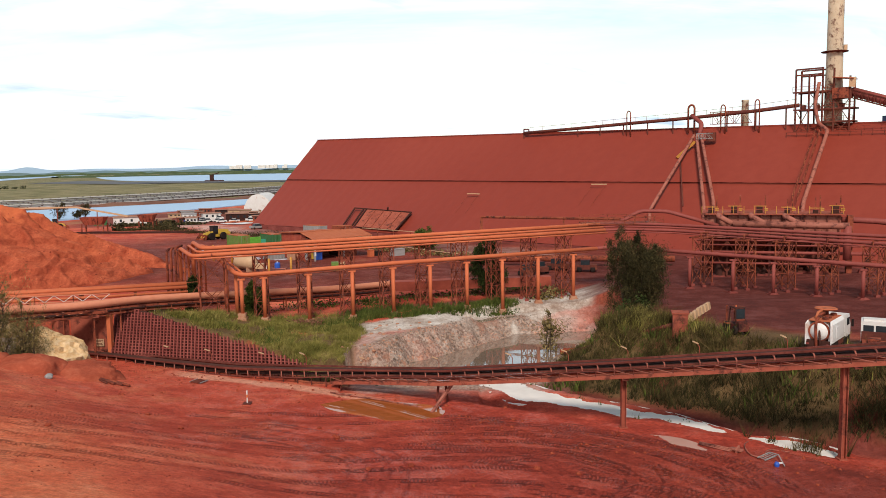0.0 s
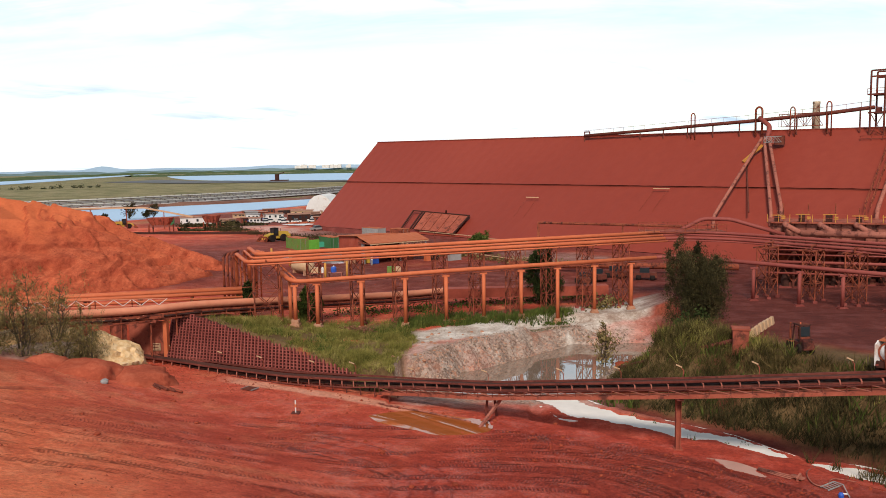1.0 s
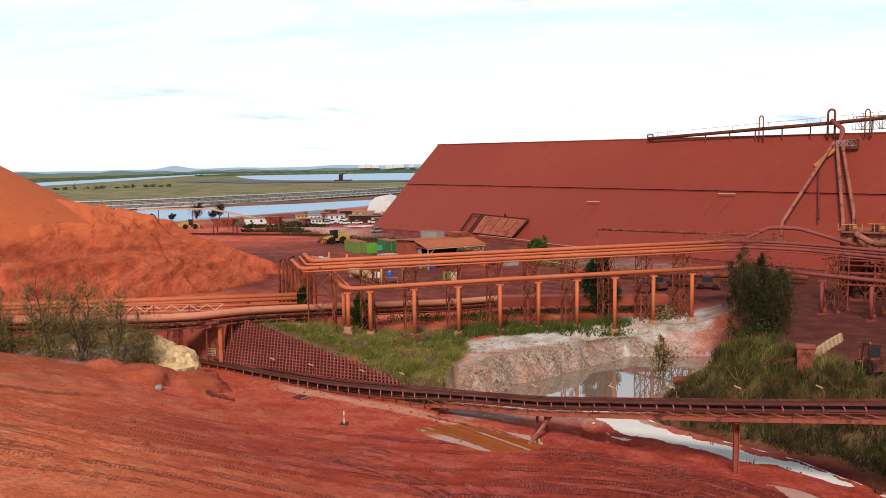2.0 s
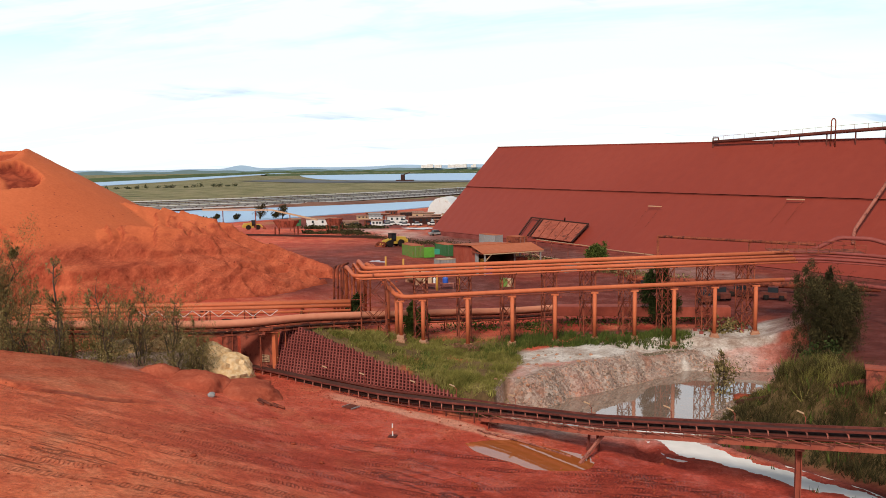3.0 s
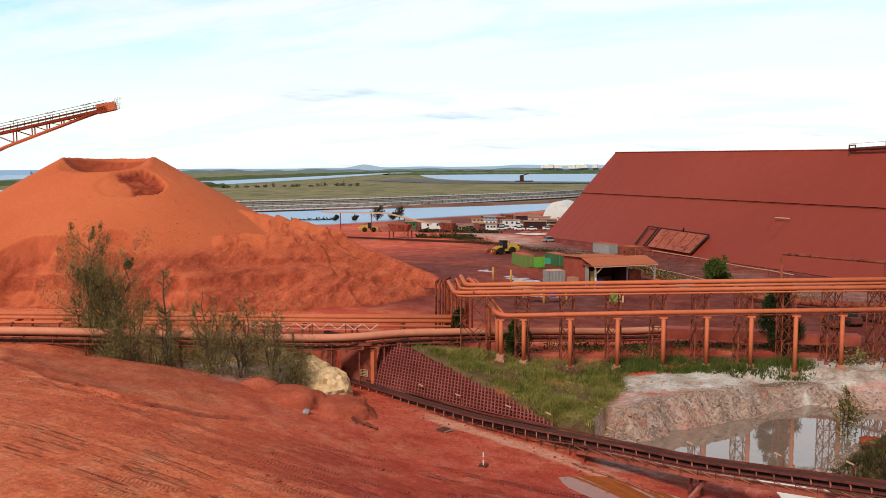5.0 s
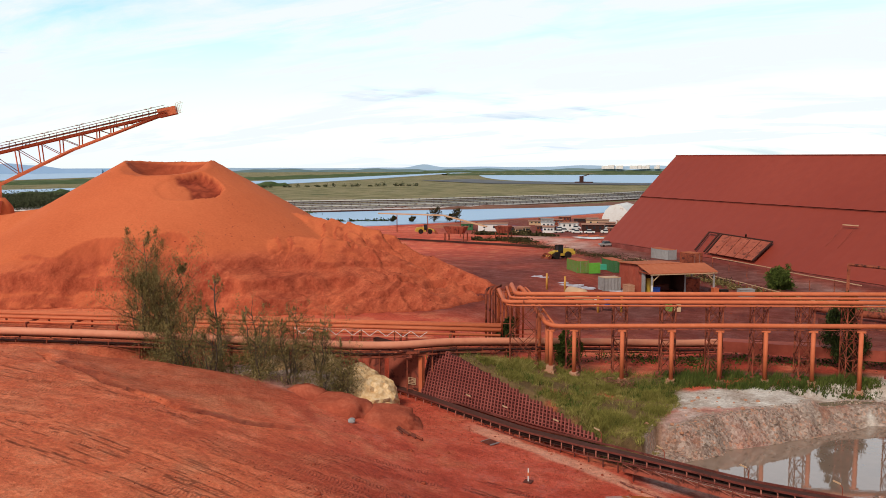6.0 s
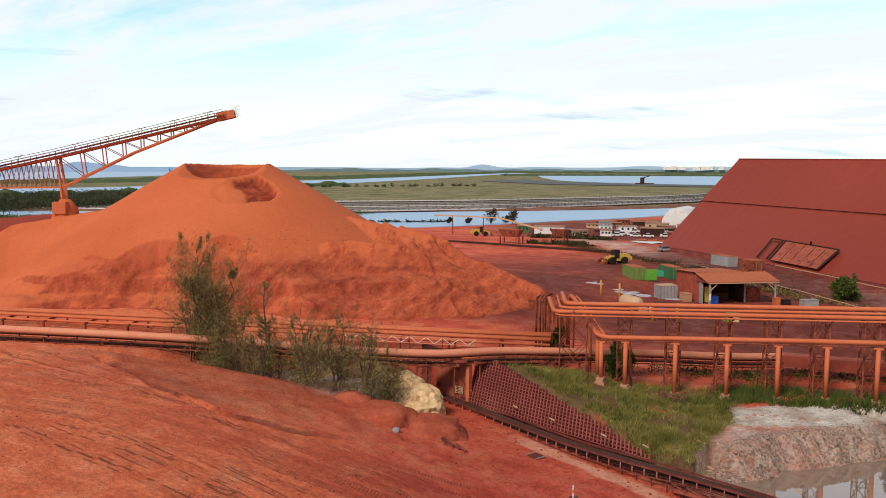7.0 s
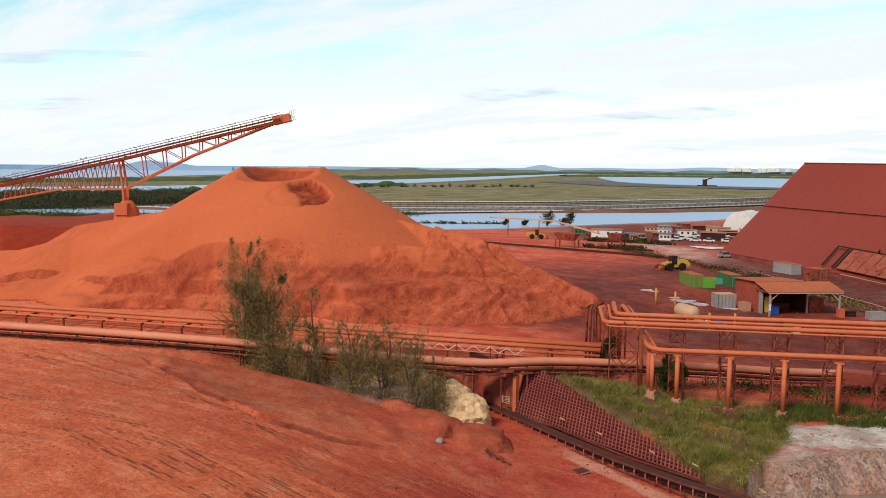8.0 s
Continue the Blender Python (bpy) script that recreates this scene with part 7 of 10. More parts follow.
wbox("back_wall", (-0.1, 13.0, -0.3), (8.2, 13.2, 4.85), REDSHEET)
# inner walls take the near-black colour so the open bay looks shaded
wbox("far_wall", (8.0, 2.6, -0.3), (8.2, 13.0, 4.9), SHADOWBOX, "inner wall coloured near-black for the shade in the bay")
wbox("inner_wall", (0.1, 8.0, -0.3), (8.0, 8.2, 4.9), SHADOWBOX, "inner wall coloured near-black for the shade in the bay")
wbox("grey_door_leaf", (-0.2, 2.6, 0), (-0.05, 3.3, 4.2), GREY)
wbox("fascia", (-0.4, -0.75, 3.95), (12.9, -0.6, 4.2), TAN)
wbox("gable_beam", (-0.45, -0.6, 4.0), (-0.3, 4.2, 4.25), STEEL)
for x, y in ((0.0, -0.4), (12.4, -0.4), (12.4, 7.6), (8.2, 2.5), (0.0, 2.5)):
    wbox("post", (x - 0.13, y - 0.13, -0.4), (x + 0.13, y + 0.13, 4.3), GREY)
for x, y, dx in ((0.0, -0.4, 1.6), (12.4, -0.4, -1.6)):
    part("knee_brace", Shape().beam(WS @ Vector((x, y, 2.6)), WS @ Vector((x + dx, y, 4.05)), 0.13), TAN, wk)
wbox("white_plate", (-0.2, -0.62, 1.0), (0.15, -0.55, 2.1), WHITEPAINT, "white plate fixed to the corner post")
for nm, lo, hi, mat, lab, cat in (("tool_cabinet", (0.9, 3.4, 0), (2.3, 4.2, 2.7), LOADERYELLOW, "yellow tool cabinet inside the workshop", "cabinet"),
                                  ("blue_drum", (1.2, 1.4, 0), (2.6, 2.3, 1.3), BLUE, "blue plastic tub on the workshop floor", "tub"),
                                  ("work_bench", (3.4, 6.8, 0), (7.2, 7.6, 1.0), DARKSTEEL, "dark work bench in the shade", "bench"),
                                  ("scrap_bin", (8.7, 2.8, 0), (11.4, 5.6, 2.5), STEEL, "tall rusty scrap bin under the lean-to", "bin"),
                                  ("red_crate", (11.6, -1.9, 0), (12.6, -0.9, 1.3), PIPE, "red steel crate beside the workshop", "crate"),
                                  ("dark_crate", (13.6, -1.2, 0), (15.0, -0.2, 0.8), TYRE, "black open crate on the ground", "crate"),
                                  ("generator_set", (15.4, -4.6, 0), (18.2, -3.2, 1.3), GREY, "grey generator set on the ground", "generator"),
                                  ("scrap_rack", (-2.4, 4.4, 0), (-1.0, 6.6, 1.4), CONCRETE, "rack of dusty scrap beside the red wall", "rack")):
    g = WS @ Vector(((lo[0] + hi[0]) / 2, (lo[1] + hi[1]) / 2, 0))
    ob = placed(nm, tuple(g), lab, cat)
    part("body", Shape().box(lo, hi, WS), mat, ob)
    part("top", Shape().box((lo[0] - 0.05, lo[1] - 0.05, hi[2]), (hi[0] + 0.05, hi[1] + 0.05, hi[2] + 0.08), WS), mat, ob)

# storage tank on saddles
tk = placed("storage_tank", on(-35.0, 143.6), "tan horizontal tank on saddles behind the rack", "tank")
m = Matrix.Translation(on(-35.0, 143.6, 1.5)) @ Matrix.Rotation(radians(-38), 4, 'Z') @ Matrix.Rotation(radians(90), 4, 'Y')
part("shell", Shape().lathe((0, 0, 0), [(0.45, -2.5), (0.95, -2.25), (1.2, -1.85), (1.2, 1.85), (0.95, 2.25), (0.45, 2.5)], 18, m), TAN, tk, smooth=True)
for dx in (-1.5, 1.5):
    part("saddle", Shape().box((dx - 0.2, -1.0, -0.3), (dx + 0.2, 0.9, 0.7), Matrix.Translation(on(-35.0, 143.6)) @ Matrix.Rotation(radians(-38), 4, 'Z')), CONCRETE, tk)
for k, (x, y) in enumerate([(-42.4, 149.8), (-39.2, 150.6), (-29.6, 137.6), (-26.2, 139.4)]):
    b = placed("bollard_pipe", on(x, y), "yellow-orange upright pipe bollard", "bollard", "yard bollards")
    part("post", Shape().tube([on(x, y, -0.3), on(x, y, 3.0)], 0.2, 10), YELLOW, b, smooth=True)
rng = random.Random(11)
for k in range(14):
    x = rng.uniform(-50, -31)
    y = 158.5 + 0.35 * (x + 40) + rng.uniform(-1.6, 1.6) + 9 * max(0, (-43 - x) / 7)
    g = on(x, y, 0.03)
    ang = 20 + rng.uniform(-25, 25)
    s = Shape()
    ring = [(1.5 * math.cos(w) * rng.uniform(0.6, 1.1), 0.55 * math.sin(w) * rng.uniform(0.5, 1.1)) for w in [i * math.pi / 5 for i in range(10)]]
    mm = Matrix.Translation(g) @ Matrix.Rotation(radians(ang), 4, 'Z')
    s.v = [tuple(mm @ Vector((a, b, rng.uniform(0.0, 0.25)))) for a, b in ring] + [tuple(mm @ Vector((a, b, -0.1))) for a, b in ring]
    s.f = [tuple(range(10))] + [(i, i + 10, (i + 1) % 10 + 10, (i + 1) % 10) for i in range(10)]
    single("plastic_sheet", s, PALESHEET, "crumpled pale plastic sheet lying on the yard", "sheet", "plastic sheets")
for x, y in ((-31.2, 138.6), (-28.2, 139.2)):
    ob = placed("work_table", on(x, y), "low rusty steel work table behind the rack", "table", "work tables")
    part("tabletop", Shape().box((x - 1.25, y - 0.5, ground_at(x, y) + 1.0), (x + 1.25, y + 0.5, ground_at(x, y) + 1.1)), DUCT, ob)
    for dx, dy in ((-1.15, -0.42), (1.15, -0.42), (-1.15, 0.42), (1.15, 0.42)):
        part("leg", Shape().beam((x + dx, y + dy, ground_at(x, y) - 0.1), (x + dx, y + dy, ground_at(x, y) + 1.0), 0.09), DUCT, ob)
g = ground_at(-31.2, 138.6) + 1.1
single("cream_box", Shape().box((-32.2, 138.2, g), (-30.7, 139.0, g + 0.95)), TAN, "dusty cream box on a work table", "box")
single("white_can", Shape().lathe((-30.3, 138.6, g), [(0.02, 0), (0.24, 0), (0.24, 0.8), (0.1, 0.92), (0.1, 1.0), (0.02, 1.0)], 12), WHITEPAINT, "small white canister on a work table", "canister")
g = ground_at(-28.2, 139.2) + 1.1
dr = placed("blue_drum", (-28.5, 139.2, g), "blue plastic drum on a work table", "drum")
part("body", Shape().lathe((-28.5, 139.2, g), [(0.02, 0), (0.46, 0), (0.5, 0.1), (0.5, 0.75), (0.4, 0.95), (0.2, 1.0), (0.02, 1.0)], 14), BLUE, dr)
part("cap", Shape().lathe((-28.5, 139.2, g + 1.0), [(0.14, 0), (0.14, 0.12), (0.02, 0.12)], 10), WHITEPAINT, dr, "white screw cap")
bn = placed("small_container", on(-18.6, 143.5), "small green and white site bin in the yard", "bin")
m = Matrix.Translation(on(-18.6, 143.5)) @ Matrix.Rotation(radians(8), 4, 'Z')
part("body", Shape().box((-1.2, -0.7, 0.05), (0.2, 0.7, 1.45), m), OLIVEPAINT, bn)
part("end_panel", Shape().box((0.2, -0.7, 0.05), (1.2, 0.7, 1.35), m), TAN, bn, "pale end panel")


# ---- vehicles ----
def wheel(parent, x, y, r, w, rim_mat):
    m = Matrix.Translation((x, y, r)) @ Matrix.Rotation(radians(90), 4, 'X')
    s = Shape()
    s.lathe((0, 0, 0), [(r * 0.55, -w / 2), (r * 0.9, -w / 2), (r, -w * 0.32), (r, w * 0.32), (r * 0.9, w / 2), (r * 0.55, w / 2)], 18, m)
    t = part("wheel", s, TYRE, parent)
    q = Shape().lathe((0, 0, 0), [(0.15 * r, -w * 0.36), (r * 0.56, -w * 0.42), (r * 0.56, w * 0.42), (0.15 * r, w * 0.36)], 14, m)
    part("rim", q, rim_mat, t)
    return t


def wheel_loader(base, turn):
    ob = thing("wheel_loader", base, "yellow wheel loader with a black cab and lowered rusty bucket", "loader", turn=turn)
    for x in (-1.9, 1.7):
        for y in (-1.15, 1.15):
            wheel(ob, x, y, 0.95, 0.75, LOADERYELLOW)
    part("rear_frame", Shape().box((-3.6, -0.75, 0.8), (0.1, 0.75, 1.5)), LOADERYELLOW, ob)
    s = Shape().face_list([(-3.9, -0.95, 1.4), (-0.6, -0.95, 1.4), (-0.6, 0.95, 1.4), (-3.9, 0.95, 1.4), (-3.7, -0.9, 2.5), (-0.6, -0.9, 2.75), (-0.6, 0.9, 2.75), (-3.7, 0.9, 2.5)],
                          [(0, 3, 2, 1), (4, 5, 6, 7), (0, 1, 5, 4), (1, 2, 6, 5), (2, 3, 7, 6), (3, 0, 4, 7)])
    part("engine_hood", s, LOADERYELLOW, ob)
    part("counterweight", Shape().box((-4.2, -1.1, 1.0), (-3.6, 1.1, 1.9)), LOADERYELLOW, ob)
    part("front_frame", Shape().box((0.2, -0.6, 0.8), (2.6, 0.6, 1.7)), DARKSTEEL, ob)
    cab = part("cab", Shape().box((-0.6, -0.8, 1.5), (0.9, 0.8, 2.2)).box((-0.65, -0.85, 3.45), (0.95, 0.85, 3.6)), TYRE, ob)
    for x in (-0.55, 0.85):
        for y in (-0.75, 0.75):
            part("cab_pillar", Shape().box((x - 0.05, y - 0.05, 2.2), (x + 0.05, y + 0.05, 3.45)), TYRE, cab)
    part("window", Shape().box((-0.5, -0.72, 2.2), (0.8, 0.72, 3.45)), GLASS, cab)
    for y in (-0.55, 0.55):
        part("lift_arm", Shape().beam((0.9, y, 2.1), (2.6, y, 1.7), 0.3, 0.4).beam((2.6, y, 1.75), (3.7, y, 0.7), 0.28, 0.4), LOADERYELLOW, ob)
    part("tilt_link", Shape().beam((1.4, 0, 1.9), (3.3, 0, 1.6), 0.25, 0.3), LOADERYELLOW, ob)
    s = Shape()
    prof = [(3.6, 1.5), (3.5, 0.7), (3.8, 0.15), (4.9, 0.1)]
    for i in range(3):
        (xa, za), (xb, zb) = prof[i], prof[i + 1]
        s.beam((xa, -1.55, za), (xa, 1.55, za), 0.1)
        s.face_list([(xa, -1.55, za), (xa, 1.55, za), (xb, 1.55, zb), (xb, -1.55, zb)], [(0, 1, 2, 3)])
    for y in (-1.55, 1.55):
        s.face_list([(3.6, y, 1.5), (3.5, y, 0.7), (3.8, y, 0.15), (4.9, y, 0.1), (4.4, y, 0.9)], [(0, 1, 2, 3, 4)])
    part("bucket", s, STEEL, ob, "rusty steel bucket")
    part("exhaust", Shape().tube([(-1.4, 0.5, 2.6), (-1.4, 0.5, 3.4)], 0.07, 8), DARKSTEEL, ob)
    return ob


wheel_loader(on(-59.3, 211.4), 232)
rl = wheel_loader(on(-140.0, 294.0), 30)
rl["label"] = "dusty wheel loader standing far off on red earth"

sk = thing("forklift", on(26.4, 72.6), "dust-caked brown forklift with a dark open cab, seen from behind", "forklift", turn=100)
for x in (-0.85, 0.8):
    for y in (-0.62, 0.62):
        wheel(sk, x, y, 0.42 if x < 0 else 0.5, 0.34, SHADOWBOX)
part("body", Shape().box((-1.1, -0.5, 0.35), (0.9, 0.5, 0.95)), CONVSTEEL, sk)
part("counterweight", Shape().face_list([(-1.55, -0.55, 0.4), (-0.9, -0.58, 0.35), (-0.9, 0.58, 0.35), (-1.55, 0.55, 0.4), (-1.4, -0.5, 1.25), (-0.8, -0.55, 1.35), (-0.8, 0.55, 1.35), (-1.4, 0.5, 1.25)], [(0, 3, 2, 1), (4, 5, 6, 7), (0, 1, 5, 4), (1, 2, 6, 5), (2, 3, 7, 6), (3, 0, 4, 7)]), CONVSTEEL, sk, "rounded counterweight caked in dust")
part("engine_cover", Shape().box((-0.95, -0.48, 1.25), (-0.35, 0.48, 1.45)), STEEL, sk)
part("mudguard", Shape().box((0.3, 0.45, 0.85), (1.1, 0.85, 0.95)), STEEL, sk)
part("mudguard", Shape().box((0.3, -0.85, 0.85), (1.1, -0.45, 0.95)), STEEL, sk)
for x, xt in ((-0.75, -0.6), (0.62, 0.35)):
    for y in (-0.5, 0.5):
        part("cage_post", Shape().beam((x, y, 0.95), (xt, y * 0.95, 2.5), 0.09), SHADOWBOX, sk)
part("cage_roof", Shape().box((-0.7, -0.56, 2.46), (0.45, 0.56, 2.56)), SHADOWBOX, sk)
for k in range(5):
    part("roof_bar", Shape().box((-0.62 + 0.22 * k, -0.5, 2.56), (-0.56 + 0.22 * k, 0.5, 2.6)), DARKSTEEL, sk)
part("rear_screen", Shape().box((-0.74, -0.44, 1.5), (-0.7, 0.44, 2.4)), GLASS, sk)
part("seat", Shape().box((-0.5, -0.3, 1.15), (0, 0.3, 1.3)).box((-0.6, -0.3, 1.2), (-0.48, 0.3, 1.75)), TYRE, sk)
for y in (-0.44, 0.44):
    part("mast_rail", Shape().box((1.05, y - 0.07, 0.2), (1.2, y + 0.07, 2.5)), STEEL, sk)
    part("fork", Shape().box((1.2, y - 0.06, 0.12), (2.2, y + 0.06, 0.18)), STEEL, sk)
part("mast_cross", Shape().box((1.06, -0.44, 2.0), (1.18, 0.44, 2.12)), STEEL, sk)
part("beacon", Shape().lathe((-0.5, 0.35, 2.6), [(0.07, 0), (0.07, 0.14), (0.03, 0.18)], 8), PIPE, sk)

sk.scale = (0.9, 0.9, 0.95)
vt = thing("vacuum_truck", on(32.0, 66.8), "white vacuum tanker truck, its top and rear caked in red dust", "truck", turn=50)
part("chassis", Shape().box((-4.2, -0.5, 0.75), (4.2, 0.5, 1.0)), DARKSTEEL, vt)
for x in (-3.2, -1.9, 1.3, 2.9):
    for y in (-1.0, 1.0):
        wheel(vt, x, y, 0.52, 0.42, WHITEPAINT)
for sg in (-1, 1):                                   # bevelled white side bodies
    s = Shape().face_list([(-3.8, sg * 1.2, 1.05), (0.9, sg * 1.2, 1.05), (0.9, sg * 1.2, 2.75), (-3.8, sg * 1.2, 2.75), (-3.8, sg * 0.95, 3.05), (0.9, sg * 0.95, 3.05), (-3.8, sg * 0.8, 1.05), (0.9, sg * 0.8, 1.05)],
                          [(0, 1, 2, 3), (3, 2, 5, 4), (4, 5, 7, 6), (6, 7, 1, 0), (0, 3, 4, 6), (1, 7, 5, 2)])
    part("side_body", s, WHITEPAINT, vt, "white side body with a bevelled shoulder")
    part("locker_door", Shape().box((-2.4, min(sg * 1.2, sg * 1.225), 1.3), (-1.4, max(sg * 1.2, sg * 1.225), 2.4)), WHITEPAINT, vt)
    part("side_guard", Shape().box((-1.2, min(sg * 1.05, sg * 1.2), 0.55), (0.6, max(sg * 1.05, sg * 1.2), 1.0)), DARKSTEEL, vt)
    part("rear_rail", Shape().tube([(-4.15, sg * 1.12, 0.8), (-4.2, sg * 1.12, 2.7), (-3.8, sg * 1.0, 3.0)], 0.06, 8), WHITEPAINT, vt)
    part("rear_lamp", Shape().box((-4.3, sg * 0.9 - 0.12, 0.85), (-4.2, sg * 0.9 + 0.12, 1.0)), REDPIPE, vt)
m = Matrix.Translation((-3.9, 0, 2.05)) @ Matrix.Rotation(radians(90), 4, 'Y')
part("tank", Shape().lathe((0, 0, 0), [(0.7, 0.0), (0.95, 0.1), (0.95, 4.6), (0.7, 4.8)], 22, m), WHITEPAINT, vt, "round dusty tank", smooth=True)
part("rear_dome", Shape().lathe((0, 0, 0), [(0.05, -0.34), (0.4, -0.28), (0.72, -0.1), (0.84, 0.06), (0.84, 0.16)], 22, m), WHITEPAINT, vt, "round white rear door streaked with dust", smooth=True)
part("door_ring", Shape().lathe((0, 0, 0), [(0.84, 0.0), (0.96, 0.0), (0.96, 0.16), (0.84, 0.16)], 22, m), STEEL, vt)
part("rear_cabinet", Shape().box((-4.25, -1.0, 0.7), (-3.85, 1.0, 1.25)), SHADOWBOX, vt, "dark mud-caked rear gear")
part("suction_hose", Shape().tube(elbowed([(-4.3, 0.1, 0.5), (-4.4, 0.15, 1.7), (-4.1, 0.25, 2.9), (-3.0, 0.2, 3.45), (-1.2, 0.1, 3.5)], 0.5), 0.13, 10), STEEL, vt, "rusty suction hose", smooth=True)
part("hose_drop", Shape().tube([(-4.35, -0.25, 0.4), (-4.4, -0.2, 1.5), (-4.15, -0.1, 2.2)], 0.1, 8), SHADOWBOX, vt, smooth=True)
part("top_dust", Shape().box((-3.75, -0.95, 2.98), (0.8, 0.95, 3.08)), RUSTROOF, vt, "roof caked with orange dust")
for x in (-3.0, -1.9, 0.2):
    part("top_hatch", Shape().lathe((x, -0.35, 3.08), [(0.3, 0), (0.3, 0.18), (0.2, 0.24)], 12), STEEL, vt)
part("boom", Shape().tube(elbowed([(-2.9, 0.5, 3.1), (-2.6, 0.45, 3.6), (-0.6, 0.2, 3.75)], 0.3), 0.14, 8), RUSTROOF, vt, smooth=True)
part("turret", Shape().lathe((-0.7, 0.15, 3.05), [(0.28, 0), (0.24, 0.6), (0.3, 0.66)], 12), STEEL, vt)
part("hose_ring", Shape().lathe((-0.7, 0.15, 3.7), [(0.55, 0.04), (0.95, 0.0), (1.05, 0.08), (0.95, 0.18), (0.55, 0.12)], 22), RUSTROOF, vt, "dusty ring of coiled hose")
cab = part("cab", Shape().face_list([(1.3, -1.2, 0.9), (3.5, -1.2, 0.9), (3.5, 1.2, 0.9), (1.3, 1.2, 0.9), (1.35, -1.12, 3.0), (3.2, -1.12, 2.95), (3.2, 1.12, 2.95), (1.35, 1.12, 3.0), (3.5, -1.2, 1.9), (3.5, 1.2, 1.9)],
            [(0, 3, 2, 1), (4, 5, 6, 7), (0, 1, 8, 5, 4), (3, 7, 6, 9, 2), (1, 2, 9, 8), (8, 9, 6, 5), (0, 4, 7, 3)]), WHITEPAINT, vt)
part("windscreen", Shape().face_list([(3.51, -1.05, 1.95), (3.51, 1.05, 1.95), (3.24, 1.0, 2.82), (3.24, -1.0, 2.82), (3.44, -1.05, 1.95), (3.44, 1.05, 1.95), (3.17, 1.0, 2.82), (3.17, -1.0, 2.82)], [(0, 1, 2, 3), (7, 6, 5, 4), (0, 4, 5, 1), (1, 5, 6, 2), (2, 6, 7, 3), (3, 7, 4, 0)]), GLASS, cab)
for y in (-1.2, 1.17):
    part("side_window", Shape().box((2.1, y, 1.95), (3.1, y + 0.04, 2.65)), GLASS, cab)
    part("mirror", Shape().box((3.3, y * 1.18 - 0.1, 1.7), (3.45, y * 1.18 + 0.1, 2.4)), TYRE, cab)
vt.scale = (0.74, 0.86, 0.88)

ft = thing("flatbed_truck", on(34.5, 64.3), "white-cabbed truck with a bare rusty rear chassis", "truck", turn=62)
part("chassis", Shape().box((-3.2, -0.45, 0.75), (3.2, 0.45, 1.0)), STEEL, ft)
for x in (-2.0, 2.1):
    for y in (-0.95, 0.95):
        wheel(ft, x, y, 0.5, 0.4, WHITEPAINT)
part("deck_gear", Shape().box((-3.0, -1.0, 1.0), (-0.4, 1.0, 1.3)).box((-2.0, -0.5, 1.3), (-1.0, 0.5, 1.7)), STEEL, ft, "dusty red winch gear")
cab = part("cab", Shape().box((0.9, -1.15, 0.9), (3.0, 1.15, 2.75)), WHITEPAINT, ft)
part("rear_window", Shape().box((0.86, -0.95, 1.75), (0.9, -0.08, 2.4)).box((0.86, 0.08, 1.75), (0.9, 0.95, 2.4)), GLASS, cab)
part("windscreen", Shape().box((3.0, -1.0, 1.8), (3.04, 1.0, 2.55)), GLASS, cab)
part("roof_air_dam", Shape().box((1.2, -0.95, 2.75), (2.4, 0.95, 2.9)), WHITEPAINT, cab)
ft.scale = (0.88, 0.88, 0.88)
part("headboard", Shape().box((0.4, -1.1, 1.0), (0.5, 1.1, 1.9)), DARKSTEEL, ft)

# block hut and concrete kerb blocks
hb_ = thing("valve_pit_box", on(22.4, 76.4, -0.1), "rust-brown valve box with a slab lid in the grass", "box", turn=-12)
part("body", Shape().box((-0.7, -0.65, -0.8), (0.7, 0.65, 1.75)), GIRDER, hb_)
part("lid", Shape().box((-0.8, -0.75, 1.75), (0.8, 0.75, 1.9)), GIRDER, hb_)
for k in range(6):
    p = lerp((24.4, 79.4), (27.9, 85.2), k / 5)
    g = ground_at(*p)
    b = thing("concrete_barrier", (p[0], p[1], g - 0.1), "pale stained concrete barrier block along the yard edge", "barrier", "yard barrier blocks", turn=63)
    s = Shape().face_list([(-0.6, -0.28, 0), (0.6, -0.28, 0), (0.6, 0.28, 0), (-0.6, 0.28, 0), (-0.52, -0.14, 0.85), (0.54, -0.14, 0.82), (0.54, 0.14, 0.82), (-0.52, 0.14, 0.85)],
                          [(0, 3, 2, 1), (4, 5, 6, 7), (0, 1, 5, 4), (1, 2, 6, 5), (2, 3, 7, 6), (3, 0, 4, 7)])
    part("block", s, TAN, b)
single("yard_drain_pipe", Shape().tube([on(12.5, 83.5, 0.6), on(22, 76.8, 0.6)], 0.22, 10), DARKSTEEL, "dark pipe lying in the grass", "pipe", smooth=True)

# ---- behind the rack ----
single("return_pipe", Shape().tube(smooth_line([on(2, 150, 0.9), on(10, 146, 1.1), on(24, 143, 1.3), on(40, 140, 1.2)], 6), 0.55, 12), STEEL, "thick rust-red pipe along the yard", "pipe", smooth=True)
lp = placed("pipe_bridge", on(6.9, 144.5), "thin pipe bridge from a tall post across the yard", "pipe bridge")
part("post", Shape().beam(on(6.9, 144.5, -0.3), (6.9, 144.5, 8.4), 0.45), STEEL, lp)
part("beam", Shape().tube([(6.9, 144.5, 8.4), (28, 128, 8.8)], 0.22, 8), STEEL, lp)
part("second_post", Shape().beam(on(20, 134.4, -0.3), (20, 134.4, 8.6), 0.25), STEEL, lp)
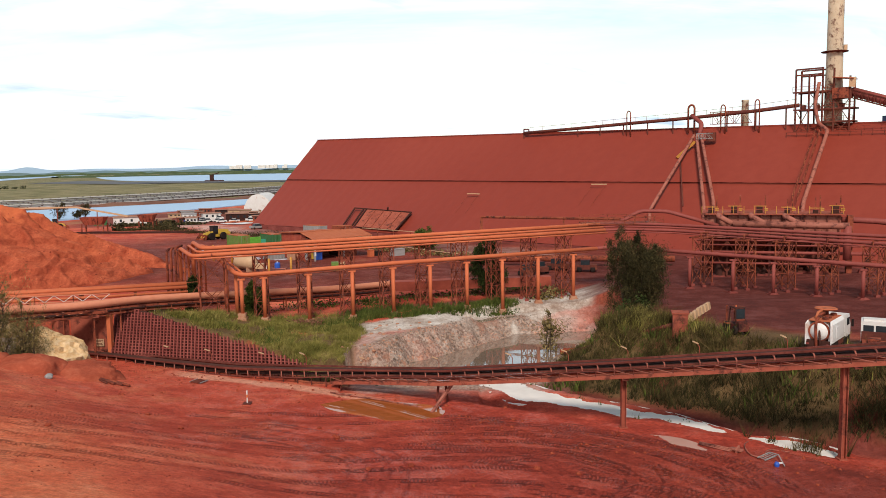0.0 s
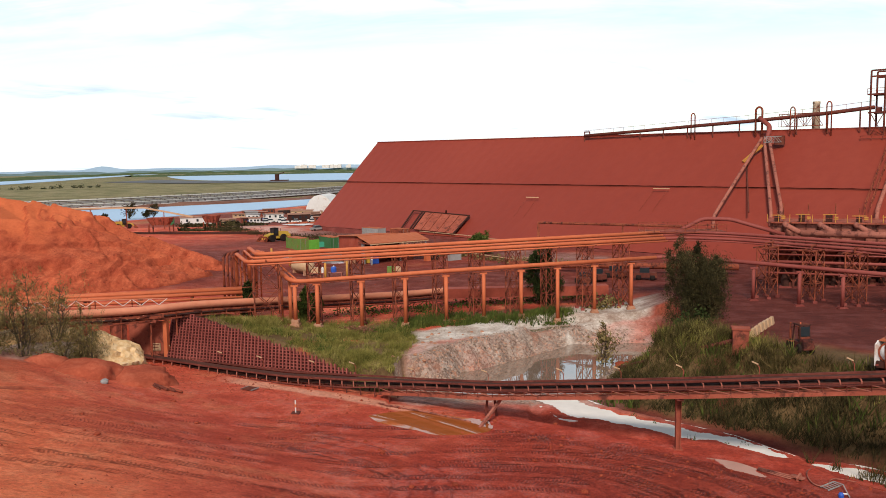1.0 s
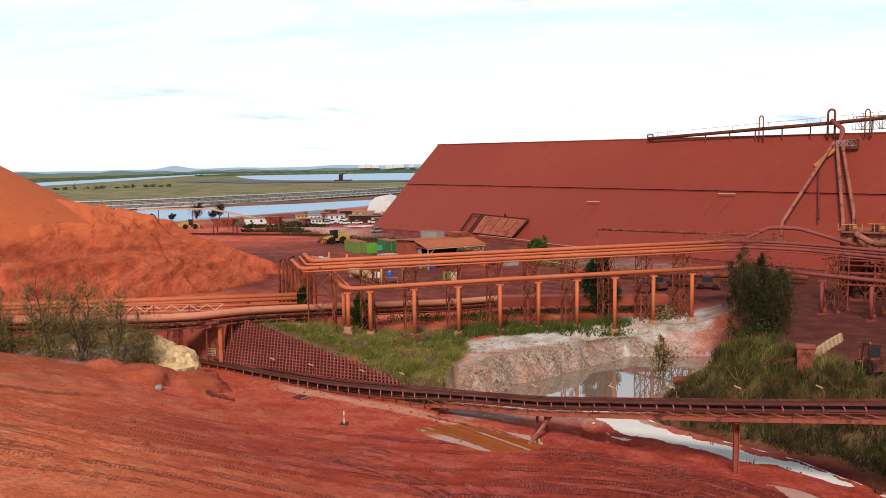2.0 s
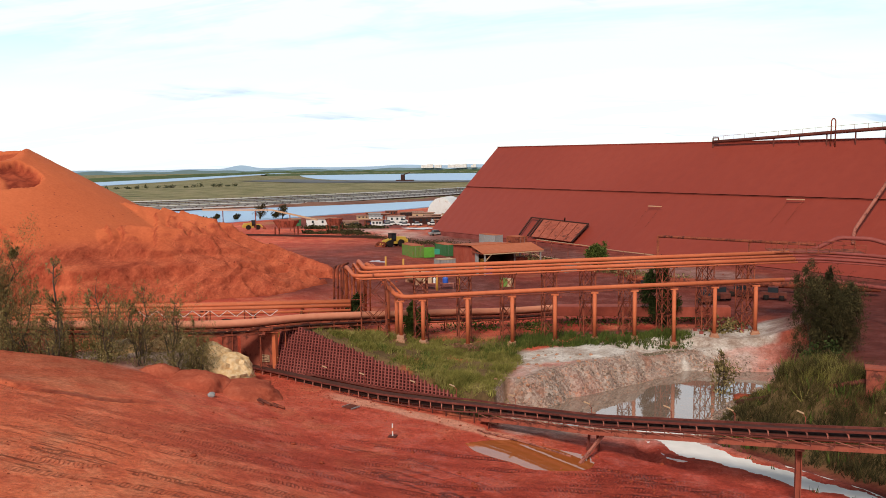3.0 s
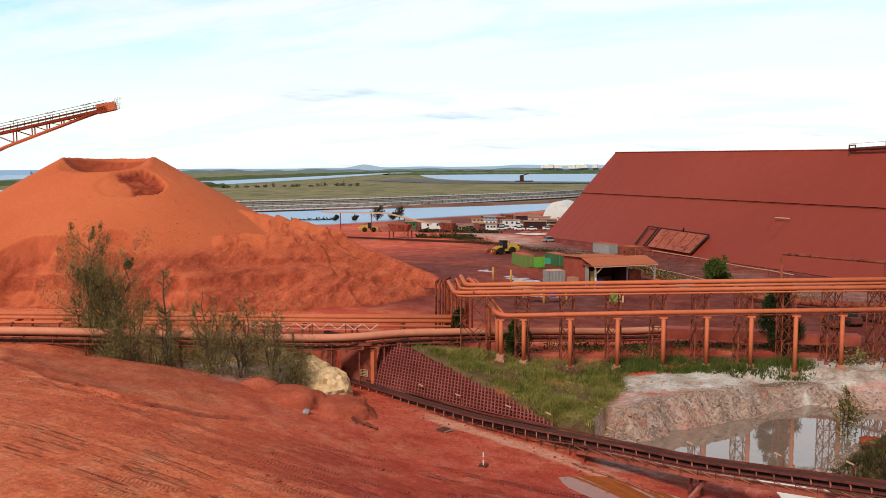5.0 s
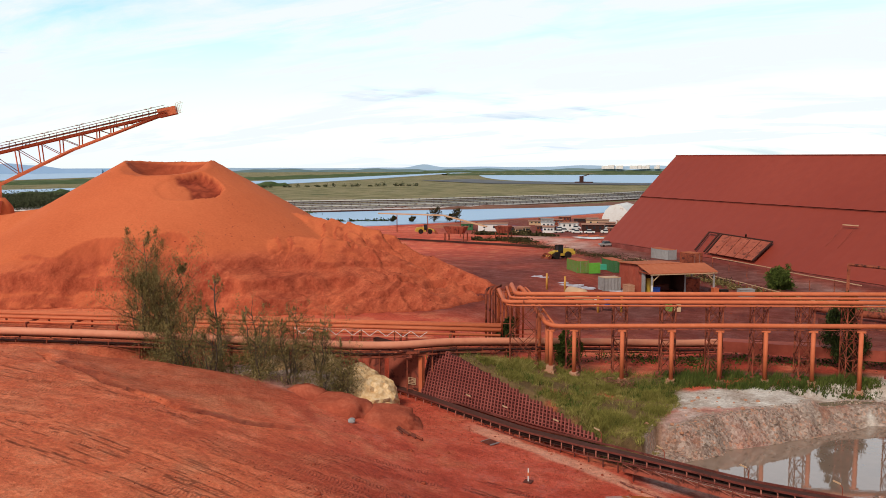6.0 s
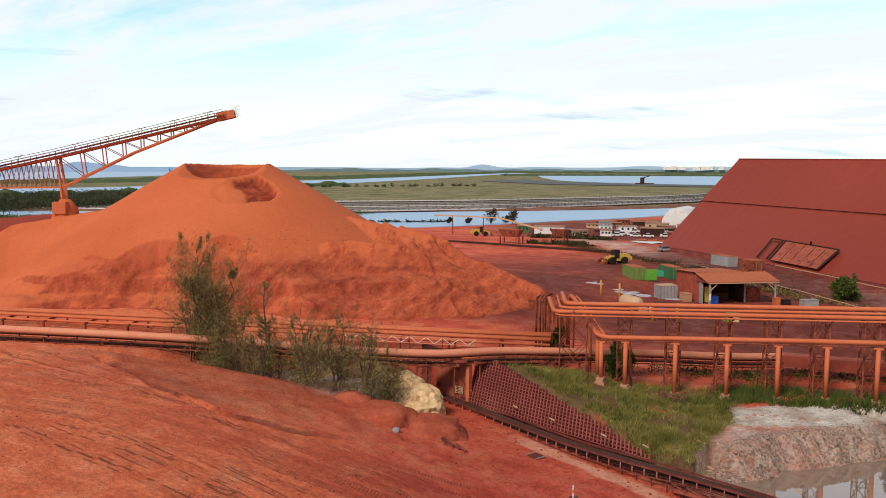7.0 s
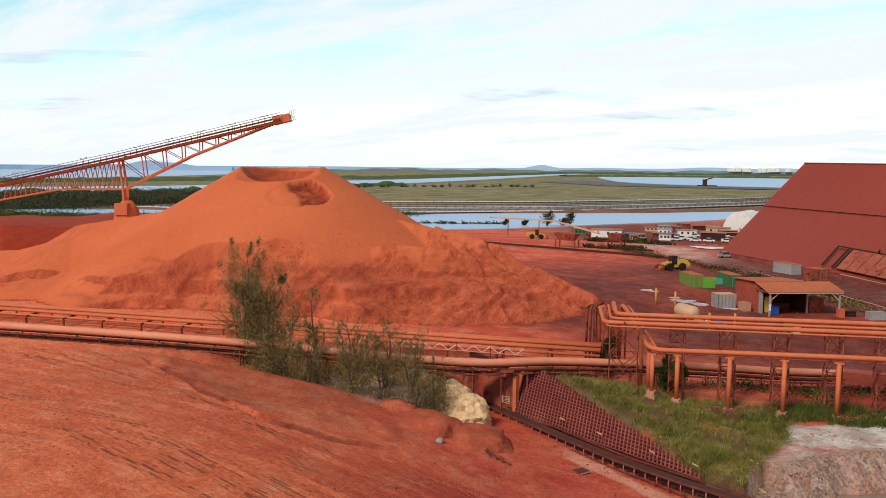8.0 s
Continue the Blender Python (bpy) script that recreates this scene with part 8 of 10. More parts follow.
for k in range(13):
    t = k / 12
    x, y = -40 + 40 * t, 213 - 52 * t
    g = ground_at(x, y)
    f = placed("fence_bay", (x, y, g), "low rusty guard rail beside the road", "fence", "roadside rail")
    for q in (0.0, 1.0):
        part("post", Shape().beam((x + 1.6 * q, y - 2.1 * q, g - 0.2), (x + 1.6 * q, y - 2.1 * q, g + 1.0), 0.14), STEEL, f)
    part("rail", Shape().beam((x - 0.1, y + 0.1, g + 0.95), (x + 3.3, y - 4.3, g + 0.95), 0.12), TAN, f)
for k in range(7):
    x, y = -20 + 4.2 * k, 202 - 5.2 * k
    p = placed("rail_post", on(x, y), "tall thin rail post along the roof's foot", "fence", "roof foot rail")
    part("post", Shape().beam(on(x, y, -0.3), on(x, y, 3.0), 0.16), STEEL, p)
    part("rail", Shape().beam(on(x, y, 2.9), on(x + 4.2, y - 5.2, 2.9), 0.14), TAN, p)
for x, y in ((13.5, 132), (16, 135), (19.5, 138), (24, 136), (5, 140)):
    c = placed("parked_machine", on(x, y), "dusty dark machine parked behind the trestles", "machine", "parked machines")
    m = Matrix.Translation(on(x, y)) @ Matrix.Rotation(radians(x * 7), 4, 'Z')
    part("body", Shape().box((-1.8, -0.8, 0.4), (1.8, 0.8, 1.2), m), DARKSTEEL, c)
    part("cab", Shape().box((-0.6, -0.7, 1.2), (0.9, 0.7, 2.0), m), GLASS, c)
    for a in (-1.1, 1.1):
        for b in (-0.8, 0.8):
            part("wheel", Shape().lathe(m @ Vector((a, b, 0.1)), [(0.35, 0), (0.42, 0.2), (0.42, 0.5), (0.35, 0.7)], 10), TYRE, c)


# ---- trees ----
def quads_mesh(name, P, U, V, mat, parent=None):
    """Small four-cornered leaves at the places P with half-edges U and V."""
    n = len(P)
    co = np.stack([P - U - V, P + U - V * 0.6, P + U * 0.6 + V, P - U * 0.8 + V * 0.9], 1).reshape(-1, 3)
    me = bpy.data.meshes.new(name)
    me.vertices.add(4 * n)
    me.vertices.foreach_set("co", co.ravel())
    me.loops.add(4 * n)
    me.loops.foreach_set("vertex_index", np.arange(4 * n))
    me.polygons.add(n)
    me.polygons.foreach_set("loop_start", np.arange(n) * 4)
    me.materials.append(mat)
    me.update(calc_edges=True)
    ob = new(name, me)
    if parent is not None:
        ob.parent = parent
    return ob


def tree(base, tall, spread, leaves, mat, label, seed, wisp=1.0, stems=1, low=0.25, leaf=0.12, lean=(0, 0)):
    """Tapered trunk, limbs, and a crown of many small leaves gathered in sprays round the twigs."""
    rg = np.random.RandomState(seed)
    ob = thing("tree", base, label, "tree", "trees on the site")
    wood, tips = Shape(), []
    for k in range(stems):
        a0 = rg.uniform(0, 6.28)
        off = np.array([math.cos(a0), math.sin(a0)]) * spread * (0.45 if stems > 1 else 0.0) * rg.uniform(0.3, 1)
        h = tall * (1.0 if k == 0 else rg.uniform(0.6, 0.92))
        pts = [(off[0] * 0.3, off[1] * 0.3, -0.4)]
        for i in range(1, 6):
            t = i / 5
            pts.append((off[0] * (0.3 + 0.7 * t) + lean[0] * t + rg.normal(0, 0.05 * spread), off[1] * (0.3 + 0.7 * t) + lean[1] * t + rg.normal(0, 0.05 * spread), h * t))
        r0 = 0.028 * tall / math.sqrt(stems)
        wood.tube(pts, [r0 * (1 - 0.85 * i / 5) for i in range(6)], 7)
        for b in range(int(11 + 8 / stems)):
            t = rg.uniform(low, 0.97)
            i = min(4, int(t * 5))
            p = np.array(pts[i]) + (np.array(pts[i + 1]) - np.array(pts[i])) * (t * 5 - i)
            w = rg.uniform(0, 6.28)
            ln = spread * (0.35 + 0.75 * math.sin(math.pi * min(1.0, 0.12 + 0.86 * t)) - 0.25 * t) * rg.uniform(0.45, 1.25) / math.sqrt(stems) * 1.3
            rise = ln * rg.uniform(0.25, 0.9) * wisp
            e = p + np.array([math.cos(w) * ln, math.sin(w) * ln, rise])
            m = (p + e) / 2 + np.array([0, 0, -0.06 * ln])
            wood.tube([p, m, e], [r0 * 0.34, r0 * 0.22, r0 * 0.08], 5)
            tips += [(m, ln * 0.36), (e, ln * 0.40), (p * 0.3 + e * 0.7, ln * 0.30), (e + np.array([0, 0, rg.uniform(0.2, 0.9) * ln * wisp * 0.6]), ln * 0.2)]
        tips.append((np.array(pts[-1]), spread * 0.16))
    part("trunk", wood, BARK, ob)
    P, U, V = [], [], []
    per = max(4, int(leaves * 1.15) // len(tips))
    for c, r in tips:
        n = int(per * rg.uniform(0.5, 1.5))
        d = rg.normal(0, 1, (n, 3)) * np.array([r * 0.4, r * 0.4, r * 0.5 * wisp]) + np.array([0, 0, 0.15 * r])
        P.append(c + d)
        dirn = rg.normal(0, 0.55, (n, 3)) + np.array([0, 0, 0.9 * wisp - 0.4])
        dirn /= np.linalg.norm(dirn, axis=1)[:, None]
        sd = np.cross(dirn, rg.normal(0, 1, (n, 3)))
        sd /= np.linalg.norm(sd, axis=1)[:, None]
        ll = leaf * rg.uniform(0.7, 1.5, (n, 1))
        U.append(sd * ll * 0.34)
        V.append(dirn * ll * (1.0 + 0.5 * wisp))
    quads_mesh("crown", np.concatenate(P), np.concatenate(U), np.concatenate(V), mat, ob)
    return ob


for k, (x, y, h, sp, n, st) in enumerate([(-61.0, 73.4, 13.2, 7.4, 52000, 6), (-57.5, 72.4, 8.6, 5.0, 12000, 4), (-53.0, 74.2, 10.6, 2.2, 4200, 2), (-49.5, 75.2, 8.4, 3.4, 6500, 4), (-46.2, 76.6, 7.6, 3.4, 6500, 4), (-43.4, 77.6, 6.6, 3.0, 5000, 3), (-51.5, 70.4, 5.4, 2.8, 4500, 3), (-47.2, 72.8, 5.4, 2.8, 4000, 3), (-44.4, 74.4, 5.0, 2.6, 3600, 3), (-55.2, 70.0, 5.0, 2.4, 3500, 3), (-64.6, 75.4, 8.0, 4.6, 9000, 4), (-41.8, 76.0, 4.6, 2.0, 3000, 2), (-40.6, 77.8, 5.8, 2.6, 4600, 3), (-39.4, 76.8, 4.6, 2.2, 3200, 3)]):
    tree(on(x, y, -0.3), h, sp, int(n * 0.62), LEAFA, "wispy olive-brown she-oak growing on the red bank", 100 + k, 1.4, st, 0.06, 0.052)
tree(on(21.9, 93.0, -0.3), 8.6, 5.6, 60000, LEAFC, "broad dark olive tree beside the clay road", 130, 1.2, 6, 0.04, 0.06)
tree(on(7.0, 113.5, -0.2), 9.0, 2.7, 12000, LEAFB, "dark green tree standing among the trestles", 131, 1.2, 3, 0.06, 0.13)
tree(on(11.9, 90.8, 0.0), 4.9, 1.9, 800, LEAFA, "thin sapling at the pond's edge", 132, 1.2, 3, 0.1, 0.12)
tree(on(-24.0, 101.5, -0.2), 4.2, 1.9, 5000, GRASSB, "bright green shrub behind the front posts", 133, 0.9, 3, 0.05, 0.18)
tree(on(-32.4, 104.0, -0.2), 5.0, 1.2, 2200, LEAFB, "slender dark shrub at the rack's corner", 134, 1.3, 2, 0.05, 0.18)
tree(on(-4.2, 176.0, -0.2), 4.2, 3.4, 9000, GRASSB, "round green bush by the road", 135, 0.7, 4, 0.02, 0.18)
for k, (x, y, h) in enumerate([(-183, 390, 8.5), (-174, 396, 8.0), (-179, 398, 4.5), (-205, 384, 3.6), (-196, 388, 3.2)]):
    tree((x, y, -6.2), h, h * 0.5, 1500, LEAFC, "dark wind-bent tree on the canal bank", 140 + k, 0.9, 3, 0.15, 0.22, (1.2, 0))


# ---- grass and scrub ----
def on_ground(n, box, keep, seed):
    rg = np.random.RandomState(seed)
    x, y = rg.uniform(box[0], box[1], n), rg.uniform(box[2], box[3], n)
    k = keep(x, y) > rg.uniform(0.05, 1.0, n)
    return x[k], y[k], rg


def grass(name, n, box, keep, tall, mat, label, seed, wide=0.05, blades=5, droop=0.35):
    x, y, rg = on_ground(n, box, keep, seed)
    z = height(x, y)
    m = len(x) * blades
    bx_, by, bz = (np.repeat(v, blades) for v in (x, y, z))
    bx_ = bx_ + rg.normal(0, 0.16, m)
    by = by + rg.normal(0, 0.16, m)
    patch = 0.35 + 1.3 * np.clip(0.5 + 1.5 * fbm(bx_, by, 2.4, 4, seed, 0.7), 0, 1.2)
    h = tall * rg.uniform(0.55, 1.25, m) * patch * (0.35 + 0.65 * soft(1.0, 8.0, -in_poly(bx_, by, POND)))
    a = rg.uniform(0, 6.283, m)
    w = wide * rg.uniform(0.7, 1.6, m)
    lx, ly = rg.normal(0, droop, m) * h + 0.12 * h, rg.normal(0, droop, m) * h
    A = np.stack([bx_ - np.cos(a) * w, by - np.sin(a) * w, bz - 0.05], -1)
    B = np.stack([bx_ + np.cos(a) * w, by + np.sin(a) * w, bz - 0.05], -1)
    C = np.stack([bx_ + lx, by + ly, bz + h], -1)
    me = bpy.data.meshes.new(name)
    me.vertices.add(3 * m)
    me.vertices.foreach_set("co", np.stack([A, B, C], 1).ravel())
    me.loops.add(3 * m)
    me.loops.foreach_set("vertex_index", np.arange(3 * m))
    me.polygons.add(m)
    me.polygons.foreach_set("loop_start", np.arange(m) * 3)
    me.materials.append(mat)
    me.update(calc_edges=True)
    return tagged(new(name, me), label, "grass", kind="stuff")


def hill_keep(x, y):
    d, _ = line_side(x, y, STREAM)
    k = soft(1.2, 2.6, d) * soft(12.3, 9.6, d + 1.5 * fbm(x, y, 4, 3, 3) + 4.0 * soft(22, 28, x)) * soft(5, 8, x + (y - 80) * 0.05) * soft(97, 88, y + 0.25 * (20 - x)) * soft(1.0, 2.6, -in_poly(x, y, POND))
    lane = soft(23.5, 20.5, x + 0.1 * (y - 76)) * soft(2, 6, d) * soft(97, 88, y + 0.25 * (20 - x)) * soft(6, 9, x)
    return np.maximum(k, lane * soft(1.0, 2.6, -in_poly(x, y, POND)))


def slope_keep(x, y):
    d, _ = line_side(x, y, CONV)
    w = np.clip(1.2 + 4.0 * (-13 - x) / 24, 1.0, 5.2)
    d0 = 0.8 + 1.7 * soft(-34, -14, x) * soft(-6, -13, x)
    top = soft(-0.2, 0.4, d - (d0 + w - 0.7) * soft(-13.6, -14.6, x) - 0.9 * soft(-14.8, -13.6, x))
    return top * soft(-38, -36, x) * soft(-8.6, -10.5, x + 0.8 * fbm(x, y, 4, 3, 4)) * soft(98.5, 95.5, y - 0.34 * (x + 24) + 3 * fbm(x, y, 5, 3, 6)) * (0.10 + 0.90 * soft(-0.16, 0.14, fbm(x, y, 3, 4, 8)))


def lush_keep(x, y):
    d = y - (103.4 + 0.36 * (x + 2))
    return soft(3.4, 2.0, np.abs(d) + 2 * fbm(x, y, 4, 3, 14)) * soft(-14, -11, x) * soft(10.5, 8.5, x)


def west_keep(x, y):
    g = y - (55 + (x + 92) * 0.55)
    return soft(3.0, 1.5, np.abs(g - 6.0)) * soft(-68, -60, x) * soft(-34, -38, x) * soft(-0.1, 0.3, fbm(x, y, 6, 3, 15))


def low_bank(x, y):
    d, _ = line_side(x, y, STREAM)
    return soft(6.4, 4.6, d + 1.2 * fbm(x, y, 4, 3, 47))


grass("bank_thicket", 26000, (3, 48, 52, 106), lambda x, y: hill_keep(x, y) * low_bank(x, y), 0.85, LEAFC, "dark olive thicket on the stream bank", 209, 0.03, 7, 0.5)
grass("tall_grass", 32000, (3, 48, 52, 106), lambda x, y: hill_keep(x, y) * (1 - 0.8 * low_bank(x, y)), 0.9, GRASSD, "tall olive and straw-coloured grass on the rise", 201, 0.022, 7, 0.5)
grass("green_undergrowth", 2500, (3, 48, 52, 100), lambda x, y: hill_keep(x, y) * soft(0.0, 0.25, fbm(x, y, 5, 3, 44)), 0.7, GRASSB, "fresh green undergrowth among the tall grass", 202, 0.08, 5)
grass("crest_grass", 4200, (12, 34, 62, 96), lambda x, y: hill_keep(x, y) * soft(6.5, 9.5, line_side(x, y, STREAM)[0] + 1.5 * fbm(x, y, 3, 3, 51)), 0.7, GRASSA, "pale straw-green grass along the crest of the rise", 212, 0.03, 7, 0.5)
grass("bank_grass", 24000, (-39, -8, 75, 101), slope_keep, 0.45, GRASSA, "olive grass on the bank below the rack", 203, 0.026, 7, 0.55)
grass("green_bank_grass", 3800, (-39, -8, 75, 101), lambda x, y: slope_keep(x, y) * soft(-0.12, 0.15, fbm(x, y, 5, 3, 45)), 0.45, GRASSB, "bright green grass patches on the bank", 204, 0.04, 6)
grass("lush_weeds", 5000, (-15, 12, 97, 112), lush_keep, 0.6, GRASSB, "lush green weeds under the trestles", 205, 0.05, 6)
grass("pipe_side_grass", 3500, (-70, -33, 66, 100), west_keep, 0.9, GRASSA, "dry grass along the ground pipes", 206, 0.05, 5)
grass("pool_reeds", 420, (22, 30, 53, 62), lambda x, y: soft(-1.0, 0.2, in_poly(x, y, MILK2)) * soft(-0.05, 0.12, fbm(x, y, 1.6, 3, 48)), 1.0, GRASSD, "dark reeds standing in the milky pool", 210, 0.03, 7)
grass("stream_tufts", 260, (3, 23, 60, 79), lambda x, y: soft(-0.8, 0.0, in_poly(x, y, MILK)) * soft(0.14, 0.24, fbm(x, y, 2.2, 3, 49)), 0.4, GRASSB, "small green tufts in the milky stream", 211, 0.05, 7)
grass("stream_reeds", 2600, (2, 46, 46, 90), lambda x, y: soft(2.4, 1.2, np.abs(line_side(x, y, STREAM)[0] - 1.6)) * soft(-0.05, 0.2, fbm(x, y, 4, 3, 46)), 0.8, GRASSB, "green reeds along the stream", 207, 0.06, 5)


def scrub_line(name, pts, wide, tall, n, mat, label, seed, leaf=0.3, step=2.2):
    """A ragged belt of bushes along a line: many leaves in clumps."""
    rg = np.random.RandomState(seed)
    P = []
    line_pts = along([(x, y, 0) for x, y in pts], step)
    for q in line_pts:
        h = tall * rg.uniform(0.35, 1.15)
        cx, cy = q.x + rg.normal(0, wide * 0.4), q.y + rg.normal(0, wide * 0.4)
        g = ground_at(cx, cy)
        m = int(n * rg.uniform(0.4, 1.4))
        d = rg.normal(0, 1, (m, 3)) * np.array([wide * 0.38, wide * 0.38, h * 0.3])
        d[:, 2] = np.abs(d[:, 2] + h * 0.35)
        P.append(np.array([cx, cy, g]) + d)
    P = np.concatenate(P)
    m = len(P)
    U = rg.normal(0, 1, (m, 3)); U /= np.linalg.norm(U, axis=1)[:, None]
    V = np.cross(U, rg.normal(0, 1, (m, 3))); V /= np.linalg.norm(V, axis=1)[:, None]
    ob = quads_mesh(name, P, U * leaf * 0.6, V * leaf, mat)
    return tagged(ob, label, "scrub", kind="stuff")


scrub_line("roadside_scrub", [(-100, 268), (-86, 256), (-66, 236), (-48, 217), (-30, 196), (-14, 180)], 3.0, 1.7, 190, LEAFC, "ragged olive scrub along the road", 301, 0.13)
scrub_line("bank_undergrowth", [(-63, 73.5), (-58, 71.5), (-52, 71.5), (-47, 74), (-43, 76), (-39.5, 77.5)], 2.6, 2.6, 900, LEAFA, "low olive-brown undergrowth beneath the she-oaks", 319, 0.075)
scrub_line("yard_scrub", [(-104, 262), (-92, 266), (-84, 262)], 2.6, 1.3, 160, LEAFC, "dark green bushes beside the hoppers", 302, 0.4)
scrub_line("bank_scrub", [(-118, 300), (-104, 304), (-90, 300)], 4.0, 1.8, 110, LEAFC, "scattered bushes before the canal village", 303, 0.5)
scrub_line("canal_scrub", [(-330, 330), (-250, 362), (-210, 390)], 3.0, 1.8, 40, LEAFB, "low bushes on the near canal bank", 304, 0.5)
scrub_line("trestle_scrub", [(13, 110), (17, 113)], 2.2, 2.0, 160, LEAFA, "low scrub beside the clay road", 305, 0.2)
scrub_line("hill_bush", [(18.2, 91.5), (19.8, 90), (21.5, 88.5)], 1.3, 1.8, 240, LEAFB, "dark low bushes under the tree", 306, 0.16)


def crest_keep(x, y):
    d, _ = line_side(x, y, STREAM)
    d = d + 3.5 * soft(22, 28, x)
    return soft(7.5, 9.5, d) * soft(14.0, 11.5, d) * soft(5, 9, x) * soft(92, 84, y) * soft(-0.25, 0.15, fbm(x, y, 5, 3, 48))


grass("straw_grass", 7000, (6, 48, 55, 100), crest_keep, 0.95, GRASSA, "tall straw-yellow seeding grass on the crest", 208, 0.03, 5, 0.25)

for k, (pts, w, t, n) in enumerate([([(-455, 470), (-500, 400), (-560, 310), (-600, 210), (-610, 120)], 34, 9, 330), ([(-500, 500), (-560, 410), (-620, 300), (-660, 180)], 40, 9, 330), ([(-640, 520), (-690, 400), (-740, 250)], 30, 7, 260)]):
    scrub_line("west_woods", pts, w, t, n * 3, WOODS, "dark grey-green woods beyond the stockpile", 310 + k, 0.5)
scrub_line("verge_bushes", [(-300, 420), (-350, 350), (-400, 280), (-430, 180)], 16, 3, 420, GRASSB, "green bushes along the cutting's rim", 316, 0.45)
scrub_line("road_edge_scrub", [(-24, 186), (-11, 173), (2, 160), (12, 150)], 2.4, 1.2, 120, LEAFA, "dry scrub beside the road", 317, 0.16)
scrub_line("rack_weeds", [(-22, 106), (-8, 111), (4, 116), (14, 121)], 3.5, 1.0, 150, GRASSB, "patchy weeds behind the gallery", 318, 0.14)


# ---- marsh, woods and hills far off ----
MANGROVE = material("mangrove_canopy", [(0.042, 0.062, 0.024), (0.070, 0.092, 0.034), (0.11, 0.13, 0.05)], 0.9, coarse=0.02, fine=0.12, bump=0.0)
# distance haze is put into the base colours of far hills and sea
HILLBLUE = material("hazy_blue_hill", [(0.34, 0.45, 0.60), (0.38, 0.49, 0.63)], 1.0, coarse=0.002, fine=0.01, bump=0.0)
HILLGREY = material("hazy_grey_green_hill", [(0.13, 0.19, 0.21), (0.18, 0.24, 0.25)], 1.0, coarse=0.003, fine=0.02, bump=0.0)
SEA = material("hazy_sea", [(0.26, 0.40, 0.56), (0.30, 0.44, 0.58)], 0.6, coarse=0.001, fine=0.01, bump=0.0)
LEVEE = material("dull_brown_levee_earth", [(0.13, 0.055, 0.036), (0.20, 0.088, 0.058), (0.26, 0.135, 0.09)], 0.95, coarse=0.03, fine=0.3, bump=0.0)
MUD = material("dark_tidal_mud", [(0.05, 0.04, 0.04), (0.1, 0.085, 0.08)], 0.6, coarse=0.01, fine=0.1, bump=0.0)


def belt(name, pts, wide, tall, mat, label, seed, step=14, kind="stuff", category="woods"):
    """A long low belt of canopy along a line, uneven on top and at its edges."""
    P = along([(x, y, 0) for x, y in pts], step)
    n, rows = len(P), 6
    X, Y, Z = np.zeros((rows, n)), np.zeros((rows, n)), np.zeros((rows, n))
    for i, p in enumerate(P):
        d = P[min(i + 1, n - 1)] - P[max(i - 1, 0)]
        q = Vector((-d.y, d.x, 0)).normalized()
        for j in range(rows):
            o = (j / (rows - 1) - 0.5) * wide
            X[j, i], Y[j, i] = p.x + q.x * o, p.y + q.y * o
    base = height(X, Y)
    prof = np.array([0, 0.8, 1, 1, 0.85, 0])[:, None]
    Z = base + 0.2 + np.maximum(0, tall * prof * (0.75 + 1.1 * fbm(X, Y, 22, 4, seed, 0.7)))
    Z[0], Z[-1] = base[0] - 1, base[-1] - 1
    me = sheet(name, X, Y, Z, mat)
    me.polygons.foreach_set("use_smooth", np.zeros(len(me.polygons), bool))
    return tagged(new(name, me), label, category, kind=kind)


belt("mangroves", [(-1560, 400), (-1340, 760), (-1290, 1250), (-1240, 1700), (-1500, 2700), (-1900, 4400)], 220, 5, MANGROVE, "dark green mangrove belt along the river", 401)
belt("mangroves", [(-1180, 2500), (-760, 2750), (-300, 2800), (300, 2600)], 260, 5, MANGROVE, "dark green mangrove belt behind the lagoon", 402)
belt("mangroves", [(-1700, 3600), (-900, 3700), (0, 3600), (1200, 3300)], 300, 7, MANGROVE, "far dark mangrove belt", 403, 30)
belt("river_bank_trees", [(-720, 380), (-700, 560), (-800, 860), (-760, 1050)], 24, 6, MANGROVE, "broken line of dark trees on the river bank", 405, 9)
belt("green_verge", [(-320, 400), (-390, 315), (-430, 250), (-450, 170)], 40, 2.0, GRASSD, "low olive green verge beyond the red cutting", 408, 5)
single("tidal_mud", Shape().face_list([(-760, 1500, -5.2), (-520, 1280, -5.2), (-240, 1250, -5.2), (60, 1330, -5.2), (60, 1420, -5.2), (-270, 1370, -5.2), (-560, 1480, -5.2), (-740, 1720, -5.2)], [(0, 1, 2, 3, 4, 5, 6, 7)]), MUD, "dark tidal mud beside the lagoon", "mud", kind="structure")
# red cutting wall west of the stockpile
q = placed("red_cutting", (-230, 120, 0), "dark red earth bank behind the stockpile", "earth bank")
s = Shape()
cut = along([(-316, -33, 0), (-238, 79, 0), (-198, 119, 0), (-172, 169, 0), (-162, 227, 0)], 8)
for i, p in enumerate(cut):
    for a, z in ((0, -3.0), (5, 4.9), (11, 8.2), (60, 8.0)):
        s.v.append((p.x - a * 0.9, p.y + a * 0.45, z + 0.5 * math.sin(i * 1.7 + a)))
for i in range(len(cut) - 1):
    for j in range(3):
        a = i * 4 + j
        s.f.append((a, a + 4, a + 5, a + 1))
CUTRED = material("dark_red_cut_earth", [(0.24, 0.028, 0.014), (0.31, 0.040, 0.019), (0.37, 0.055, 0.027)], 0.95, coarse=0.05, fine=0.6, bump=0.4, bump_scale=0.6)
part("face", s, CUTRED, q)
part("rail_line", run_beam([Vector((p.x + 8, p.y - 4, 0.6)) for p in cut], 0.6, 0.9), SHADOWBOX, q)
